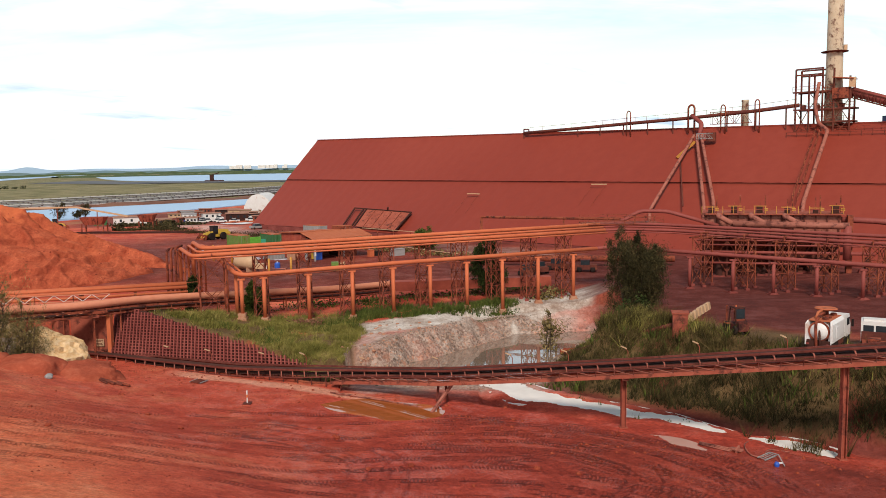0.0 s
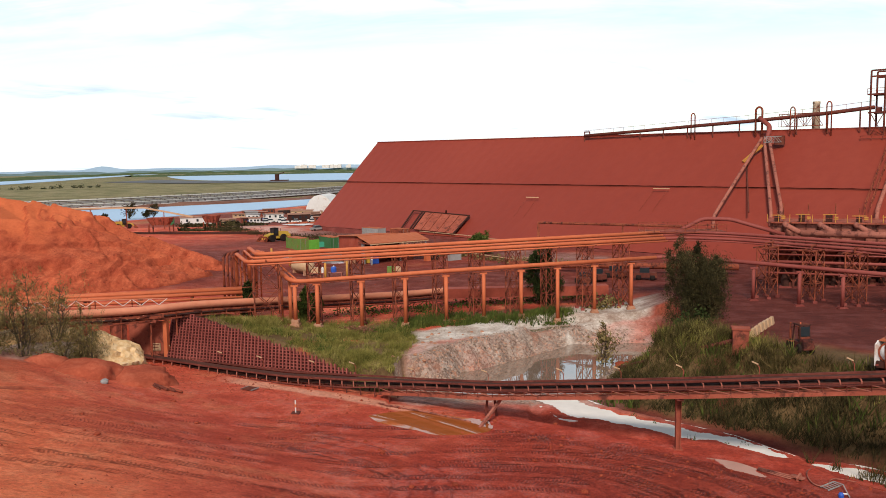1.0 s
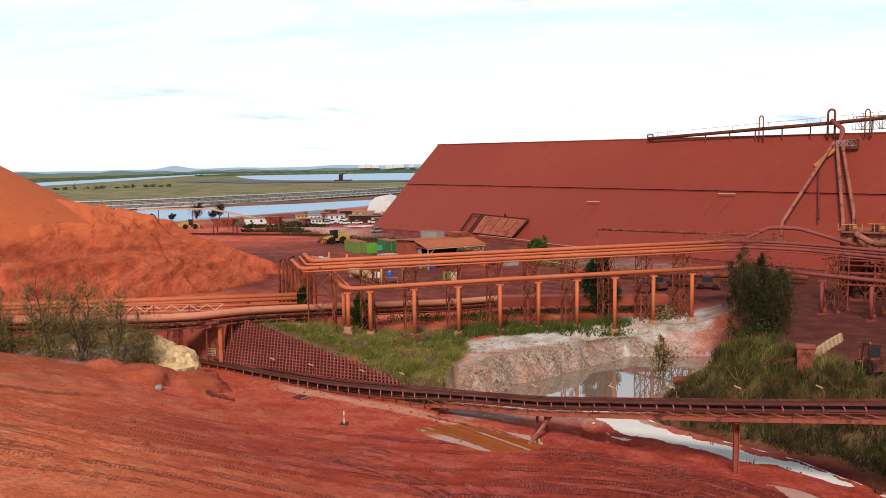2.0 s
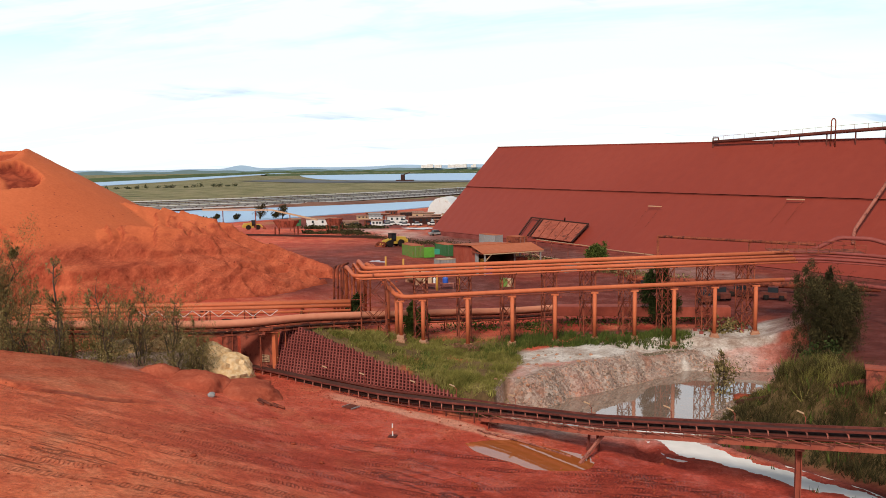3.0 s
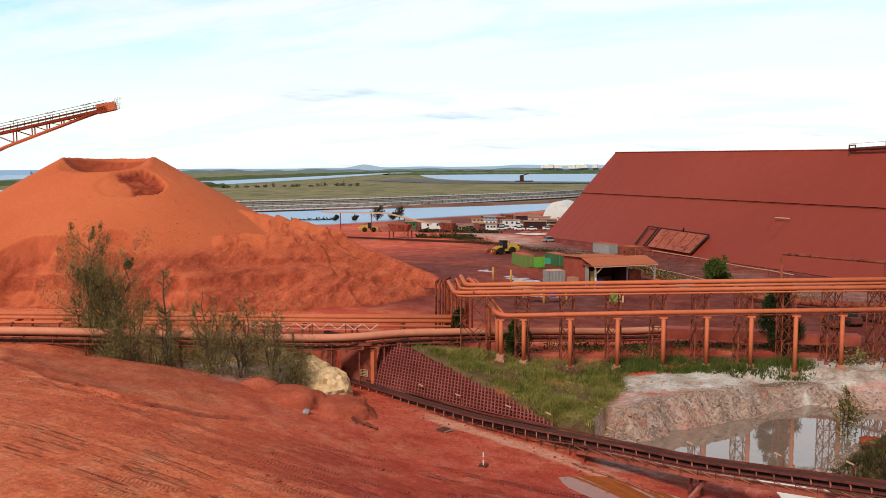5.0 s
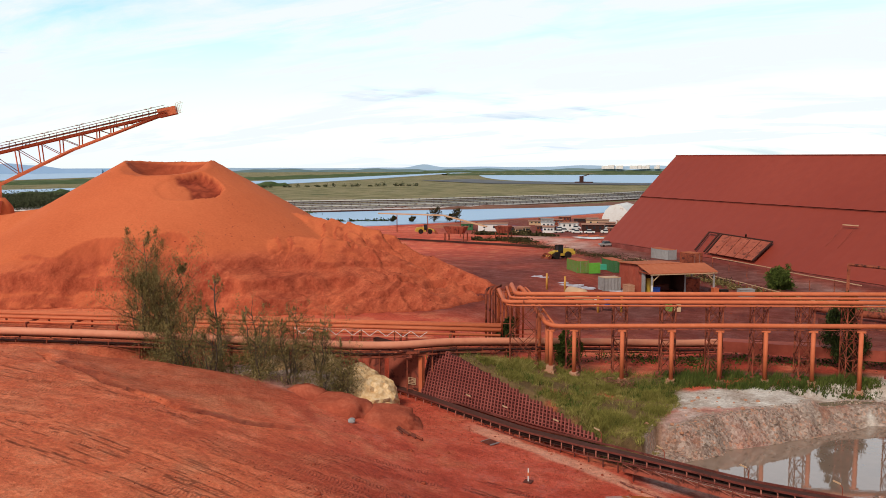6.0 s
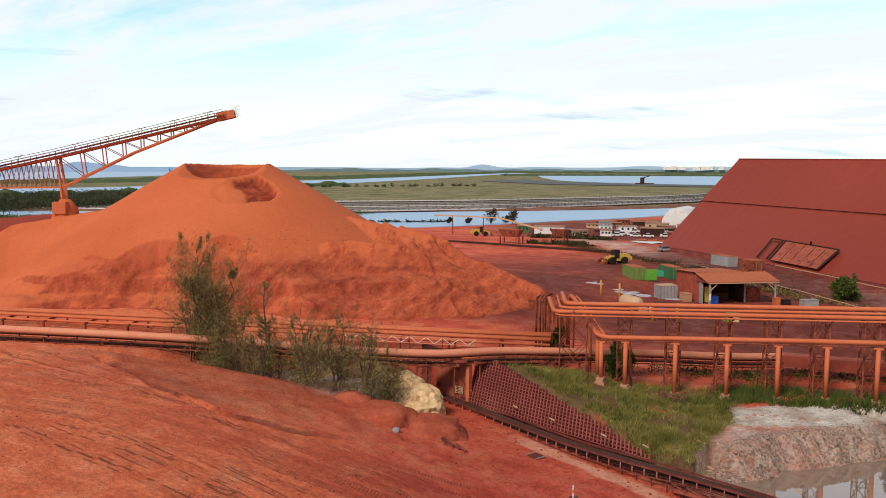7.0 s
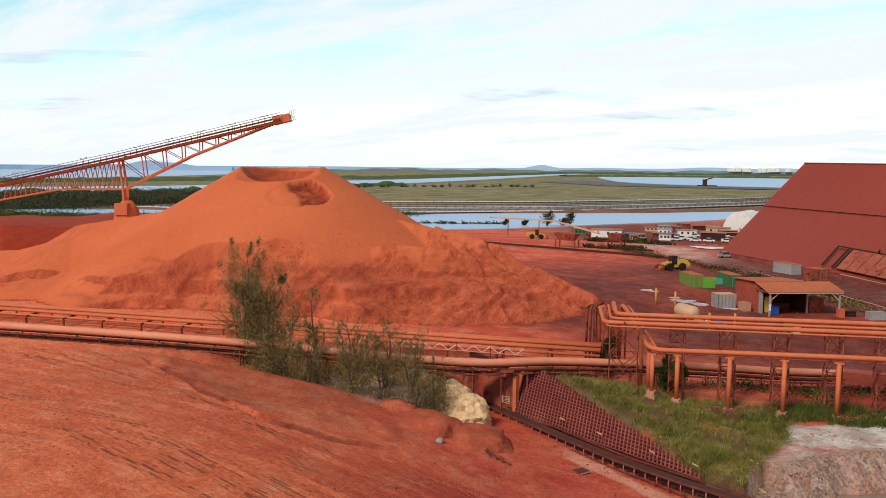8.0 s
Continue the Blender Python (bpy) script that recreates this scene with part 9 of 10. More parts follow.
# pipe rows across the marsh
for k, (off, w) in enumerate(((0, 0.9), (12, 0.7), (26, 1.0), (44, 0.7), (64, 0.9), (88, 0.8), (118, 0.9))):
    pts = [(-760 - off, 420 + off * 0.6, 0), (-414 - off, 520 + off, 0), (-299 - off * 0.8, 657 + off, 0), (-199 - off * 0.5, 894 + off, 0), (-100, 1250 + off * 3, 0)]
    pts = [Vector((5 + 0.78 * (x - 5), 10 + 0.78 * (y - 10), -4.4 + 0.15 * k)) for x, y, _ in pts]
    ob = placed("marsh_pipeline", tuple(pts[1]), "pale pipeline on dark stilts crossing the marsh", "pipeline", "marsh pipelines")
    part("pipe", run_beam(pts, w, w * 0.8), WHITEPAINT if k % 3 == 0 else GREY, ob)
    # dark bar drawn for the shaded gap below the pale pipe
    part("shade_strip", run_beam([p + Vector((1.2, -1.6, -0.9)) for p in pts], w, w * 0.8), SHADOWBOX, ob, "dark strip standing for the shade under the pipe")
    s = Shape()
    for p in along(pts, 7):
        s.beam((p.x, p.y, -6.5), p, 0.55)
        s.box((p.x - 0.5, p.y - 0.4, p.z + 0.2), (p.x + 0.5, p.y + 0.4, p.z + 0.6))
    o = part("stilt_row", s, SHADOWBOX, ob)
    o["kind"] = "stuff"
scrub_line("river_edge_trees", [(-560, 420), (-640, 560), (-690, 760), (-735, 930), (-640, 1040), (-560, 1120)], 5, 5.5, 60, WOODS, "broken row of dark trees along the river's near bank", 330, 0.9, 13)
belt("levee", [(-560, 330), (-385, 405), (-312, 452), (-250, 503), (-190, 562), (-140, 640), (-90, 900)], 40, 1.4, LEVEE, "brown earth levee along the canal", 409, 12, "structure", "levee")
# mill platform in the lagoon
isl = placed("dredge_platform", (-385, 1386, -5.5), "small dark dredge platform standing in the lagoon", "platform")
part("hull", Shape().box((-400, 1382, -6), (-370, 1392, -3.5)), SHADOWBOX, isl)
part("tower", Shape().box((-392, 1384, -3.5), (-386, 1389, 6)), SHADOWBOX, isl)
part("jib", Shape().beam((-389, 1386, 5), (-376, 1386, 9), 1.5), SHADOWBOX, isl)


def hill_range(name, spans, dist, mat, label):
    """A far ridge as a solid of land: az and height pairs seen from the place."""
    s = Shape()
    for az_, h in spans:
        a = radians(az_)
        d = Vector((-math.sin(a), math.cos(a), 0))
        s.v += [tuple(d * dist + Vector((0, 0, -8))), tuple(d * dist + Vector((0, 0, h))), tuple(d * (dist + 120) + Vector((0, 0, -8)))]
    for i in range(len(spans) - 1):
        a = i * 3
        s.f += [(a, a + 1, a + 4, a + 3), (a + 1, a + 2, a + 5, a + 4)]
    return single(name, s, mat, label, "hills", kind="structure")


rg = np.random.RandomState(5)
lowland = [(a, -4 * float(soft(39, 43.5, a)) * 3 + 8 + 3 * math.sin(a * 0.9) + 3 * math.sin(a * 2.3 + 1) + rg.uniform(-1, 1)) for a in np.arange(-40, 44, 0.7)]
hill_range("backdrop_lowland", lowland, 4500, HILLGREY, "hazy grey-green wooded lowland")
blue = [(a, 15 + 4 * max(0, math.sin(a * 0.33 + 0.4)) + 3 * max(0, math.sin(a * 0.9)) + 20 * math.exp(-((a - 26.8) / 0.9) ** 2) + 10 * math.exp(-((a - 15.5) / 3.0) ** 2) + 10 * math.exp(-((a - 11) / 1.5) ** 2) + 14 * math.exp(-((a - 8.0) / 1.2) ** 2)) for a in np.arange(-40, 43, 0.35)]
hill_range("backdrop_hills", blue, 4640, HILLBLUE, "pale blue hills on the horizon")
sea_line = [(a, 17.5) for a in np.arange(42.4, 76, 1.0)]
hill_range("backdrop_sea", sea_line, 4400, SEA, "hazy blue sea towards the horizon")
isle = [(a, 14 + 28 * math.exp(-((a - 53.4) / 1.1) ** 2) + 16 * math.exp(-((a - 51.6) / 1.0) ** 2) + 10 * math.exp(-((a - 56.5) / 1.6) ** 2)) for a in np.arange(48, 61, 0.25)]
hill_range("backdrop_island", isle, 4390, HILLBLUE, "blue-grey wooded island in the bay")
rg = np.random.RandomState(8)
for k in range(26):
    a = radians(12.3 + rg.uniform(-3.2, 2.2))
    d = Vector((-math.sin(a), math.cos(a), 0)) * 4480
    w, h = rg.uniform(8, 24), rg.uniform(5, 14)
    s = Shape().box((d.x - w * 0.6, d.y - 5, 8), (d.x + w * 0.6, d.y + 5, 15 + h))
    single("far_building", s, WHITEPAINT, "white town building on the far shore", "building", "far town")

# ---- canal village ----
def hut(base, turn, size, wall, roof, label):
    L, W, H = size[0] * 0.66, size[1] * 0.62, size[2] * 0.60
    x, y = 5 + 0.93 * (base[0] - 5) - 3.0, 10 + 0.93 * (base[1] - 10)
    base = (x, y, ground_at(x, y))
    ob = thing("village_hut", base, label, "hut", "canal village", turn=turn)
    part("wall", Shape().box((-L / 2, -W / 2, -0.5), (L / 2, W / 2, H)), wall, ob)
    s = Shape()
    o = 0.35
    s.face_list([(-L / 2 - o, -W / 2 - o, H), (L / 2 + o, -W / 2 - o, H), (L / 2 + o, 0, H + W * 0.10), (-L / 2 - o, 0, H + W * 0.10), (L / 2 + o, W / 2 + o, H), (-L / 2 - o, W / 2 + o, H)],
                [(0, 1, 2, 3), (3, 2, 4, 5), (0, 3, 5), (1, 4, 2), (0, 5, 4, 1)])
    part("roof", s, roof, ob)
    for x in (-L * 0.28, L * 0.05, L * 0.32):
        part("window", Shape().box((x - 0.45, -W / 2 - 0.05, H * 0.45), (x + 0.45, -W / 2 + 0.05, H * 0.78)), GLASS, ob)
    return ob


hut((-141.5, 376, -5.2), 20, (20, 9, 5.6), WHITEPAINT, VILLROOF, "white cabin block with a dusty flat roof")
hut((-156.5, 379, -5.2), 20, (8, 9, 5.0), DARKGREEN, VILLROOF, "green shed end beside the white cabin")
rg = np.random.RandomState(12)
for k, (x, y, L, W, H, wl_, rf) in enumerate([(-122, 402, 9, 7, 5, WHITEPAINT, GREY), (-112, 404, 12, 7, 5, WHITEPAINT, VILLROOF), (-96, 392, 15, 9, 5.5, SHADOWBOX, VILLROOF), (-84, 384, 8, 6, 4, STEEL, VILLROOF), (-104, 430, 16, 8, 5, TAN, VILLROOF), (-86, 440, 14, 8, 6, STEEL, VILLROOF), (-68, 420, 12, 7, 5, TAN, TAN), (-58, 396, 16, 6, 4, WHITEPAINT, TAN), (-76, 455, 18, 8, 5, GREY, VILLROOF), (-54, 372, 12, 6, 4, STEEL, VILLROOF), (-130, 425, 9, 6, 5, GREY, GREY), (-60, 445, 14, 8, 5.5, TAN, VILLROOF)]):
    hut((x, y, -5.6), 20 + rg.uniform(-12, 12), (L, W, H), wl_, rf, ("small %s village shed with a rusty sheet roof" % ("white" if wl_ is WHITEPAINT else "brown")))
rg = np.random.RandomState(17)
for k in range(46):
    x, y = -142 + 92 * rg.rand(), 366 + 92 * rg.rand()
    if x + 0.35 * (y - 366) > -62 or (abs(x + 90) < 20 and y < 392):
        continue
    wl_, rf = [(WHITEPAINT, GREY), (WHITEPAINT, VILLROOF), (STEEL, VILLROOF), (TAN, VILLROOF), (GREY, GREY), (SHADOWBOX, VILLROOF)][k % 6]
    hut((x, y, -5.7), 20 + rg.uniform(-14, 14), (rg.uniform(5, 12), rg.uniform(4, 7), rg.uniform(2.8, 4.4)), wl_, rf, "small %s cabin in the canal village" % {0: "white", 1: "white", 2: "rust-red", 3: "tan", 4: "grey", 5: "dark"}[k % 6])
dm = placed("dome_tent", (-93, 424, -6.2), "white rounded fabric dome by the roof's far end", "tent")
s = Shape()
for i in range(9):
    w = math.pi * i / 8
    for y in (412, 436):
        s.v.append((-93 + 8.2 * math.cos(w), y - 0.3 * (8.2 * math.cos(w)), -6.2 + 10.5 * math.sin(w)))
for i in range(8):
    s.f.append((2 * i, 2 * i + 1, 2 * i + 3, 2 * i + 2))
s.f += [tuple(range(0, 18, 2)), tuple(range(17, 0, -2))]
part("fabric", s, WHITEPAINT, dm, smooth=False)


def car(base, turn, mat, label):
    ob = thing("parked_car", base, label, "car", "parked cars", turn=turn)
    part("body", Shape().box((-2.3, -0.9, 0.45), (2.3, 0.9, 1.05)), mat, ob)
    s = Shape().face_list([(-1.3, -0.85, 1.05), (1.2, -0.85, 1.05), (1.2, 0.85, 1.05), (-1.3, 0.85, 1.05), (-0.9, -0.7, 1.75), (0.6, -0.7, 1.75), (0.6, 0.7, 1.75), (-0.9, 0.7, 1.75)],
                          [(4, 5, 6, 7), (0, 1, 5, 4), (1, 2, 6, 5), (2, 3, 7, 6), (3, 0, 4, 7)])
    part("cabin", s, GLASS, ob)
    part("roof", Shape().box((-0.95, -0.72, 1.72), (0.65, 0.72, 1.8)), mat, ob)
    for x in (-1.4, 1.4):
        for y in (-0.9, 0.9):
            m = Matrix.Translation((x, y, 0.35)) @ Matrix.Rotation(radians(90), 4, 'X')
            part("wheel", Shape().lathe((0, 0, 0), [(0.34, -0.1), (0.36, 0), (0.34, 0.1)], 10, m), TYRE, ob)
    return ob


rg = np.random.RandomState(14)
for k in range(20):
    x, y = -108 + 6.5 * (k % 5) + rg.uniform(-1.5, 1.5), 350 + 8 * (k // 4) + rg.uniform(-2, 2)
    car((x + (y - 350) * -0.3, y, ground_at(x, y)), 20 + rg.uniform(-15, 15), WHITEPAINT if k % 5 else BLUE, "white utility car parked in the village" if k % 5 else "blue utility car parked in the village")
car((-59, 259, ground_at(-59, 259)), 40, GREY, "dark small car parked on the road")
single("spilled_powder", Shape().face_list([(-72 + 6 * math.cos(w) * (1 + 0.35 * math.sin(3 * w)), 288 + 4 * math.sin(w) * (1 + 0.3 * math.cos(5 * w)), ground_at(-72, 288) + 0.3) for w in [i * math.pi / 8 for i in range(16)]], [tuple(range(16))]), WHITEPAINT, "patch of white spilled powder on the road", "powder", kind="stuff")
single("fuel_bin", Shape().box((-133, 352, -5.5), (-122, 355, -3.6)), BLUE, "long blue skip in the village", "skip")

# hoppers and small conveyors before the village
for x, y, w in ((-110.0, 257.5, 3.8), (-96.5, 266.8, 2.5)):
    g = ground_at(x, y)
    hp = placed("ore_hopper", (x, y, g), "orange-brown steel hopper on legs", "hopper", "ore hoppers")
    for a in (-1, 1):
        for b in (-1, 1):
            part("leg", Shape().beam((x + a * w * 0.9, y + b * 1.6, g - 0.4), (x + a * w * 0.9, y + b * 1.6, g + 2.8), 0.35), STEEL, hp)
    s = Shape().face_list([(x - w, y - 2, g + 4.9), (x + w, y - 2, g + 4.9), (x + w, y + 2, g + 4.9), (x - w, y + 2, g + 4.9), (x - w * 0.7, y - 1, g + 2.5), (x + w * 0.7, y - 1, g + 2.5), (x + w * 0.7, y + 1, g + 2.5), (x - w * 0.7, y + 1, g + 2.5)],
                          [(0, 1, 5, 4), (1, 2, 6, 5), (2, 3, 7, 6), (3, 0, 4, 7), (4, 5, 6, 7)])
    part("bin", s, GIRDER, hp)
    for k in range(5):
        part("stiffener", Shape().beam((x - w + 2 * w * k / 4, y - 2.05, g + 4.9), (x - w * 0.7 + 1.4 * w * k / 4, y - 1.05, g + 2.5), 0.2), STEEL, hp)
fc = placed("feeder_conveyor", (-120, 280, -1), "thin tan feeder conveyor sloping down to the hopper", "conveyor")
part("frame", run_beam([Vector((-160, 292, 4.6)), Vector((-126, 281, 5.2)), Vector((-104, 270, 2.4))], 0.6, 0.5), TAN, fc)
for x, y, z in ((-150, 289, 4.6), (-134, 284, 5.0), (-117, 276.5, 4.0)):
    part("leg", Shape().beam((x, y, -2.4), (x, y, z), 0.25), STEEL, fc)
single("low_gantry", Shape().beam((-140, 252, -1.2), (-73, 244.8, -1.2), 0.6, 0.6), SHADOWBOX, "dark low conveyor gantry on the red earth", "conveyor")
s = Shape()
for k in range(7):
    s.beam((-80 + 4.5 * k, 300 - 1.5 * k, ground_at(-80 + 4.5 * k, 300 - 1.5 * k) + 0.4), (-76 + 4.5 * k, 299 - 1.5 * k, ground_at(-80 + 4.5 * k, 300 - 1.5 * k) + 1.0), 0.5)
single("pipe_stock", s, RUSTROOF, "row of rusty pipe lengths laid out on the ground", "pipes", kind="stuff")


# ---- small things on the near ground ----
def boulder(name, base, r, mat, label, seed, squash=0.7):
    rg = np.random.RandomState(seed)
    bm = bmesh.new()
    bmesh.ops.create_icosphere(bm, subdivisions=4 if r > 1 else 2, radius=r)
    for v in bm.verts:
        d = v.co.normalized()
        k = 1 + 0.45 * noise.noise(d * 1.5 + Vector((seed, 0, 0))) + 0.3 * abs(noise.noise(d * 3.2 + Vector((0, seed, 0)))) + 0.13 * noise.noise(d * 8 + Vector((0, seed, 3))) + 0.06 * noise.noise(d * 19)
        if mat is ORE2:
            k = 1 + (k - 1) * 0.45
        if mat is ROCKPALE:
            k = 0.75 + round(k * 4 + 0.6 * d.z) / 9 + 0.1 * noise.noise(d * 11)
        v.co = Vector((d.x * r * k, d.y * r * k, d.z * r * k * squash))
    me = bpy.data.meshes.new(name)
    bm.to_mesh(me); bm.free()
    me.materials.append(mat)
    me.polygons.foreach_set("use_smooth", [r > 1 and mat is not ROCKPALE] * len(me.polygons))
    ob = new(name, me)
    ob.location = base
    return tagged(ob, label, "rock", "rocks on the bank")


ORE2 = material("dry_red_earth", [(0.27, 0.050, 0.026), (0.38, 0.078, 0.040), (0.48, 0.125, 0.068)], 0.95, coarse=0.5, fine=2.5, bump=0.9, bump_scale=2)
boulder("clay_outcrop", on(-38.6, 80.0, -0.2), 2.5, ROCKPALE, "pale yellow clay outcrop beside the tunnel mouth", 3, 0.85)
boulder("clay_outcrop", on(-41.2, 81.4, 0.2), 2.3, ROCKPALE, "pale yellow clay outcrop under the trees", 4, 0.8)
boulder("clay_outcrop", on(-45.4, 80.6, 0.0), 2.0, ROCKPALE, "pale clay outcrop behind the trees", 9, 0.6)
boulder("clay_outcrop", on(-49.6, 80.0, -0.3), 2.4, ROCKPALE, "low pale clay outcrop below the gallery", 11, 0.45)
boulder("earth_heap", on(14.2, 88.6, -0.1), 1.3, OREDARK, "small ragged heap of red earth by the pond", 21, 0.4)
boulder("earth_mound", on(-38.4, 73.2, -0.9), 3.6, ORE2, "ragged heap of red earth on the pad's edge", 5, 0.55)
boulder("earth_mound", on(-34.6, 75.2, -0.7), 3.9, ORE2, "low ragged heap of red earth beside the belt", 6, 0.45)
boulder("earth_mound", on(-42.6, 73.6, -1.0), 2.9, ORE2, "small heap of red earth below the trees", 7, 0.55)
boulder("grey_rock", on(-34.9, 70.3, 0.15), 0.36, GREY, "small grey rock on the red earth", 8)
rng = random.Random(23)
for k in range(70):
    if k < 34:
        x, y = rng.uniform(-11, -1), rng.uniform(83, 96)
    else:
        x, y = rng.uniform(-45, 20), rng.uniform(50, 72)
    boulder("stone", on(x, y, 0.02), rng.uniform(0.07, 0.24), CONCRETE if k < 34 else OREDARK, "loose stone on the ground", 40 + k)

mk = placed("marker_post", on(-17.2, 69.0), "white and red marker post on a small plate", "post")
g = on(-17.2, 69.0)
part("plate", Shape().box((g[0] - 0.35, g[1] - 0.35, g[2]), (g[0] + 0.35, g[1] + 0.35, g[2] + 0.08)), DARKSTEEL, mk)
part("post", Shape().tube([(g[0], g[1], g[2]), (g[0], g[1], g[2] + 1.15)], 0.06, 10), WHITEPAINT, mk)
part("band", Shape().tube([(g[0], g[1], g[2] + 0.55), (g[0], g[1], g[2] + 0.8)], 0.1, 10), PIPE, mk)
gr = placed("steel_grating", on(-23.6, 76.4, 0.05), "grey steel grating lying beside the belt", "grating")
m = Matrix.Translation(on(-23.6, 76.4, 0.1)) @ Matrix.Rotation(radians(-25), 4, 'Z')
for k in range(8):
    part("bar", Shape().box((-0.6, -0.5 + 0.14 * k, 0), (0.6, -0.44 + 0.14 * k, 0.08), m), DARKSTEEL, gr)
for x_ in (-0.66, 0.6):
    part("rim", Shape().box((x_, -0.55, 0), (x_ + 0.06, 0.6, 0.1), m), GREY, gr)
for k in range(7):
    a = Vector(on(-33.5 + 0.35 * k, 74.6 - 0.25 * k, 0.1 + 0.05 * (k % 3)))
    b = a + Vector((2.8 + 0.3 * (k % 2), -2.2 + 0.25 * k, -0.25))
    b.z = ground_at(b.x, b.y) + 0.08 + 0.04 * (k % 3)
    single("scrap_bar", Shape().tube([a, (a + b) / 2 + Vector((0, 0, 0.08)), b], 0.07 + 0.02 * (k % 3), 6), STEEL if k % 2 else DARKSTEEL, "bent rusty bar of scrap on the ground", "scrap", "scrap bars")
brush = Shape()
for k in range(150):                                 # cut branches thrown on one heap
    a = Vector(on(-16.3 + rng.gauss(0, 0.75), 95.8 + rng.gauss(0, 0.55), rng.uniform(0.0, 0.75)))
    w = rng.uniform(0, 6.283)
    d = Vector((math.cos(w), math.sin(w), rng.uniform(-0.25, 0.5))) * rng.uniform(0.4, 0.9)
    brush.beam(a - d * 0.5, a + d * 0.5, rng.uniform(0.03, 0.08))
single("brush_pile", brush, DRYWOOD, "heap of dry cut branches below a post", "brush pile", kind="stuff")
for k in range(3):
    a, b = on(18.6 + 0.1 * k, 58.3 + 0.22 * k, 0.08), on(20.3 + 0.2 * k, 56.5 + 0.2 * k, 0.08)
    single("loose_pipe", Shape().tube([a, b], 0.05, 8), DUCT, "loose brown pipe beside the stream", "pipe", "loose pipes", smooth=True)
single("steel_bracket", Shape().beam(on(20.5, 57.0, 0.15), on(21.0, 56.2, 0.2), 0.4, 0.12).beam(on(20.6, 56.3, 0.1), on(21.0, 56.7, 0.3), 0.12, 0.3), DUCT, "rusty steel bracket at the end of the pipes", "scrap")
ld = placed("steel_ladder", on(22.5, 55.4), "short grey steel ladder lying by the stream", "ladder")
m = Matrix.Translation(on(22.45, 55.3, 0.12)) @ Matrix.Rotation(radians(38), 4, 'Z') @ Matrix.Rotation(radians(6), 4, 'X')
for y in (-0.28, 0.28):
    part("stile", Shape().box((-0.75, y - 0.03, 0), (0.75, y + 0.03, 0.06), m), GREY, ld)
for k in range(5):
    part("rung", Shape().box((-0.62 + 0.3 * k, -0.28, 0.01), (-0.57 + 0.3 * k, 0.28, 0.05), m), GREY, ld)
part("bent_stile", Shape().tube([Vector(on(22.9, 56.0, 0.15)), Vector(on(23.2, 55.2, 0.3)), Vector(on(23.1, 53.9, 0.1))], 0.04, 6), GREY, ld)
pm = placed("small_pump", on(22.6, 54.0), "small blue and white pump beside the ladder", "pump")
part("body", Shape().lathe(on(22.6, 54.0), [(0.16, 0), (0.18, 0.2), (0.11, 0.32)], 12), BLUE, pm)
part("outlet", Shape().tube([on(22.6, 54.0, 0.26), on(22.95, 53.9, 0.3)], 0.05, 8), WHITEPAINT, pm)
hose = [Vector(on(22.8, 59.0, 0.08)), Vector(on(21.9, 58.0, 0.12)), Vector(on(21.5, 56.7, 0.1)), Vector(on(21.5, 55.5, 0.1)), Vector(on(22.2, 55.3, 0.14)), Vector(on(23.0, 56.4, 0.12)), Vector(on(24.4, 56.2, 0.1))]
single("pale_hose", Shape().tube(smooth_line(hose, 6), 0.045, 6), DUCT, "brown hose looped on the red earth", "hose", smooth=True)
single("long_hose", Shape().tube(smooth_line([Vector(on(-10.5, 72.5, 0.1)), Vector(on(-6, 70.4, 0.1)), Vector(on(-2, 68.0, 0.1))], 6), 0.075, 6), DUCT, "thin brown pipe lying along the belt", "pipe", smooth=True)

# lamps on the belt conveyor
for k, (x, off) in enumerate([(-36, 1.3), (-29, 1.3), (-24, 1.3), (-18.5, 1.3), (-14.5, 1.4), (-8, 1.12), (-1.5, 1.12), (5.5, 1.12), (9.5, 1.12), (14.3, 1.12), (19.0, 1.12), (24.5, 1.12)]):
    i = min(range(len(line)), key=lambda j: abs(line[j].x - x))
    d = line[i + 1] - line[i - 1]
    n_ = Vector((-d.y, d.x, 0)).normalized()
    p = line[i] + n_ * off
    hgt = 0.55 if x > -10 else 1.0
    lm = placed("walkway_lamp", tuple(p), "small pale lamp on a bent pole along the belt", "lamp", "belt lamps")
    z0 = -0.86 if x > -10 else ground_at(p.x, p.y) - p.z
    part("pole", Shape().tube([p + Vector((0, 0, z0)), p + Vector((0, 0, hgt)), p + Vector((-0.25, -0.1, hgt + 0.3))], 0.03, 6), GIRDER, lm)
    part("head", Shape().beam(p + Vector((-0.15, -0.06, hgt + 0.27)), p + Vector((-0.6, -0.25, hgt + 0.5)), 0.13, 0.1), TAN, lm)
# spilled ore and clods along the belt
sp = Shape()
rng = random.Random(31)
for k in range(260):
    t = rng.random()
    x = -36 + 70 * t
    i = min(range(len(line)), key=lambda j: abs(line[j].x - x))
    px, py = line[i].x + rng.uniform(-1, 1), line[i].y - rng.uniform(1.5, 6.5)
    r = rng.uniform(0.05, 0.16)
    z = ground_at(px, py)
    sp.lathe((px, py, z - 0.04), [(r, 0), (r * 0.8, r * 0.6), (r * 0.25, r)], 6)
single("spilled_clods", sp, OREDARK, "clods of spilled ore along the belt", "clods", kind="stuff")
sign = placed("notice_board", (-37.7, 87.6, -1.2), "small pale notice on the tunnel's side panel", "sign")
part("plate", Shape().box((-0.02, -0.55, 0), (0.02, 0.55, 0.8), pose(-37.7, 87.6, -1.2, 0, 0, -96)), TAN, sign)
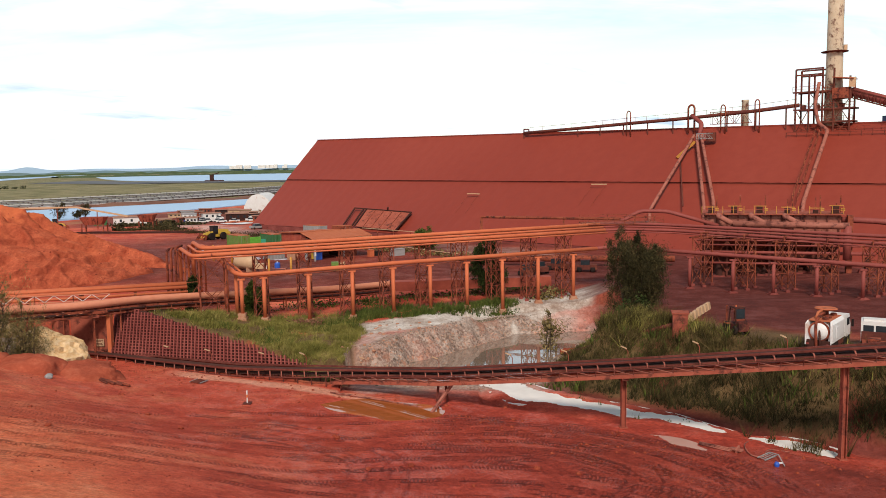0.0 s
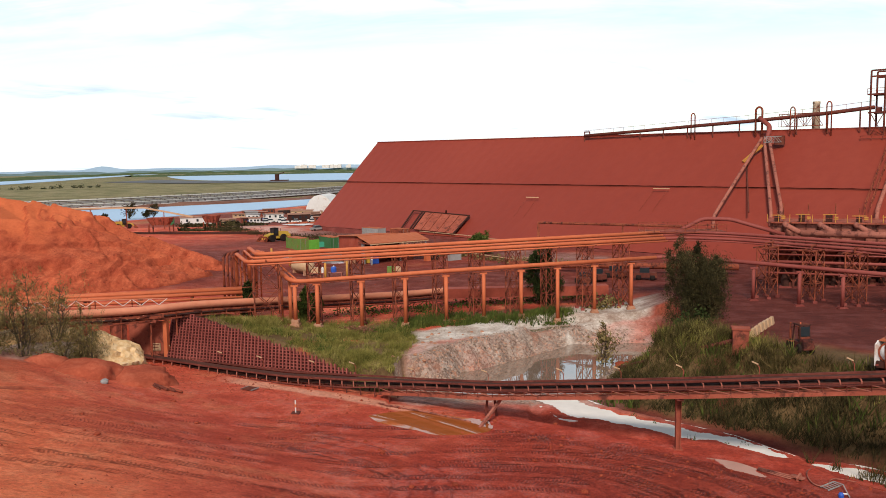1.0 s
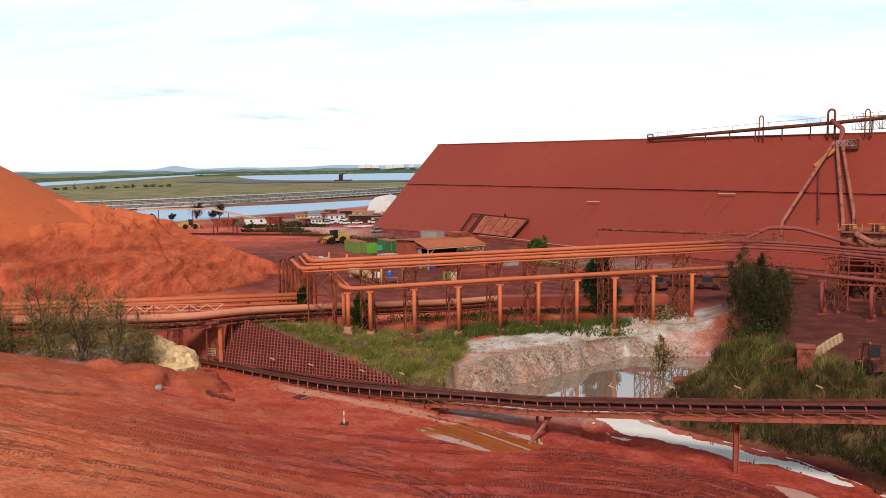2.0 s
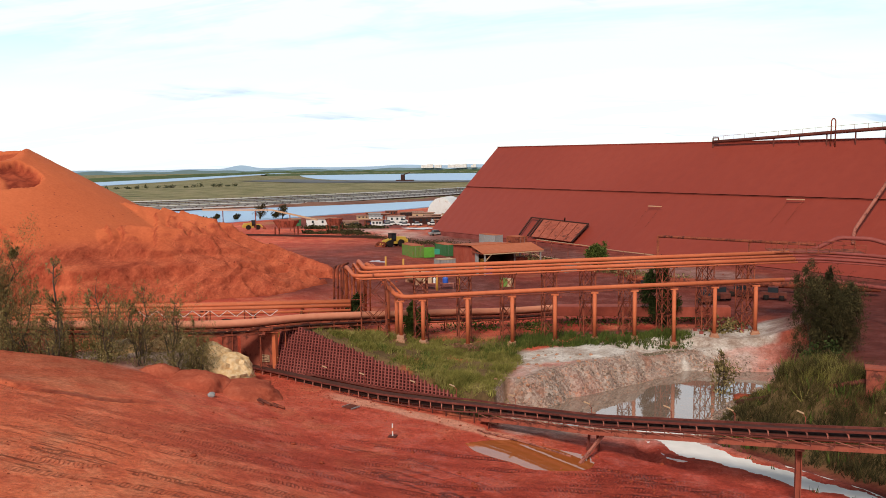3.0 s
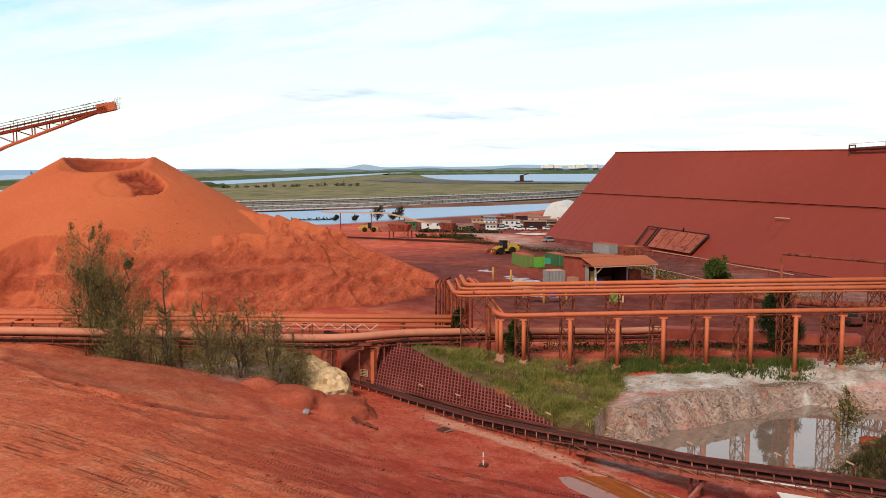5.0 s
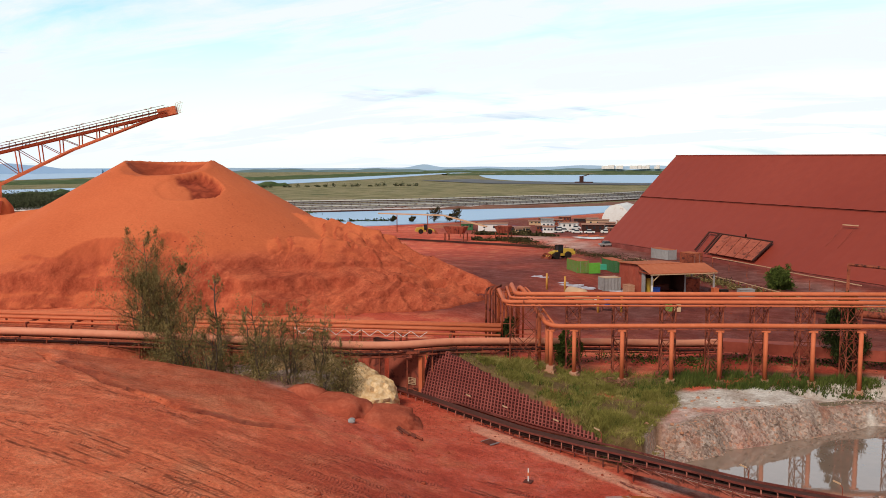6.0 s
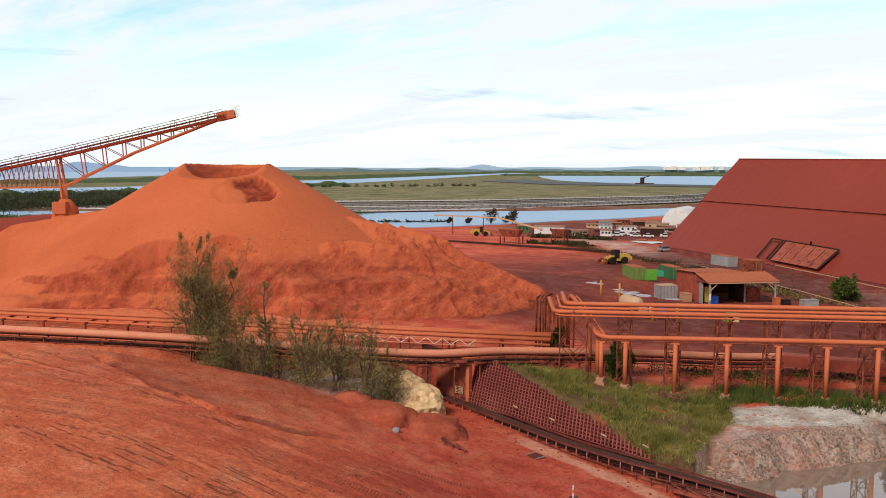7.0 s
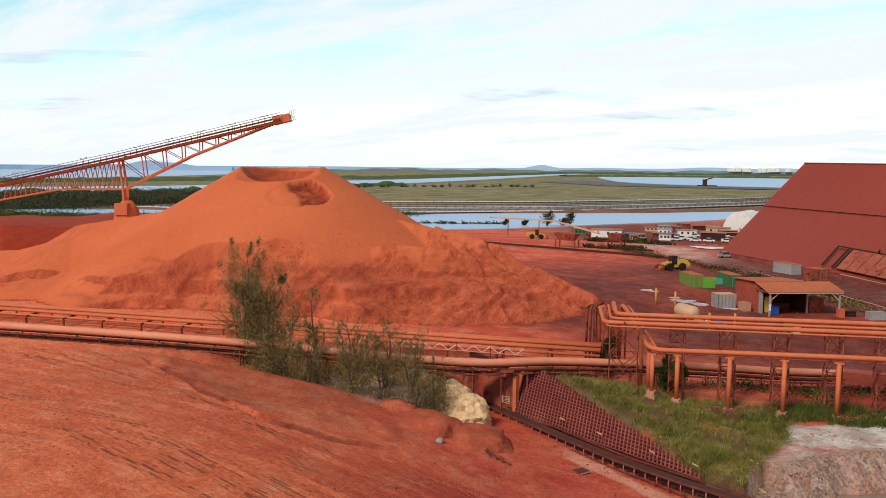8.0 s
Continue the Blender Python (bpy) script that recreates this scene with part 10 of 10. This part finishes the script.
for k in range(4):
    part("text_bar", Shape().box((0.022, -0.42 + 0.05 * (k % 2), 0.12 + 0.17 * k), (0.03, 0.42 - 0.1 * (k % 3), 0.2 + 0.17 * k), pose(-37.7, 87.6, -1.2, 0, 0, -96)), DARKSTEEL, sign)


# ---- loose stones and clods ----
def scatter(name, n, box, keep, sizes, mat, label, seed, ground=height):
    """Many small angular stones resting on the ground, as one mesh."""
    x, y, rg = on_ground(n, box, keep, seed)
    z = ground(x, y)
    m = len(x)
    r = sizes[0] + (sizes[1] - sizes[0]) * rg.rand(m) ** 2.5
    base = np.array([(1, 0, 0), (0.3, 0.95, 0), (-0.8, 0.6, 0), (-0.8, -0.6, 0), (0.3, -0.95, 0), (0.15, 0.1, 0.85)])
    co = base[None] * r[:, None, None] * rg.uniform(0.65, 1.25, (m, 6, 1))
    w = rg.uniform(0, 6.28, m)
    cx = co[..., 0] * np.cos(w)[:, None] - co[..., 1] * np.sin(w)[:, None] + x[:, None]
    cy = co[..., 0] * np.sin(w)[:, None] + co[..., 1] * np.cos(w)[:, None] + y[:, None]
    cz = co[..., 2] + z[:, None] - 0.12 * r[:, None]
    me = bpy.data.meshes.new(name)
    me.vertices.add(6 * m)
    me.vertices.foreach_set("co", np.stack([cx, cy, cz], -1).ravel())
    tri = np.array([(0, 1, 5), (1, 2, 5), (2, 3, 5), (3, 4, 5), (4, 0, 5)])
    idx = (np.arange(m)[:, None, None] * 6 + tri[None]).ravel()
    me.loops.add(len(idx))
    me.loops.foreach_set("vertex_index", idx)
    me.polygons.add(5 * m)
    me.polygons.foreach_set("loop_start", np.arange(5 * m) * 3)
    me.materials.append(mat)
    me.update(calc_edges=True)
    return tagged(new(name, me), label, "stones", kind="stuff")


GRAVEL = material("grey_brown_gravel", [(0.17, 0.095, 0.066), (0.30, 0.20, 0.145), (0.44, 0.33, 0.26)], 0.9, coarse=0.4, fine=3, bump=0.3, island=0.5)
CLOD = material("red_earth_clod", [(0.16, 0.025, 0.014), (0.27, 0.047, 0.024), (0.40, 0.09, 0.046)], 0.95, coarse=0.3, fine=3, bump=0.3, island=0.4)


def bank_keep(x, y):
    d = in_poly(x, y, POND)
    return soft(-4.2, -2.6, d + 0.8 * fbm(x, y, 3, 3, 91)) * soft(0.2, -0.3, d) * soft(20, 15, x) * soft(-15, -12, x)


def pad_keep(x, y):
    d, _ = line_side(x, y, CONV)
    return soft(-1, -2.5, d) * soft(-0.05, 0.25, fbm(x, y, 5, 4, 92)) * 0.8


def heap_keep(x, y):
    return (stockpile_height(x, y) > height(x, y) + 0.2) * soft(-94, -84, x + 8 * fbm(x, y, 10, 3, 93)) * soft(-0.1, 0.25, fbm(x, y, 7, 4, 94))


scatter("bank_gravel", 9000, (-16, 22, 76, 106), bank_keep, (0.04, 0.22), GRAVEL, "grey-brown gravel and rubble on the pond bank", 501)
scatter("road_gravel", 1500, (-14, 26, 90, 120), lambda x, y: soft(4, 2.5, np.abs(line_side(x, y, ROAD)[0])) * 0.5, (0.03, 0.15), GRAVEL, "scattered grey gravel on the clay road", 502)
scatter("pad_clods", 9000, (-75, 30, 38, 88), pad_keep, (0.03, 0.11), CLOD, "small red clods strewn over the pad", 503)
scatter("heap_lumps", 5200, (-92, -40, 90, 160), heap_keep, (0.05, 0.2), CLOD, "lumps of red ore on the slumped heap", 504, stockpile_height)
scatter("yard_rubble", 2500, (-60, 20, 118, 210), lambda x, y: soft(0.05, 0.3, fbm(x, y, 9, 4, 95)) * 0.6, (0.06, 0.3), CLOD, "scattered red rubble in the yard", 505)
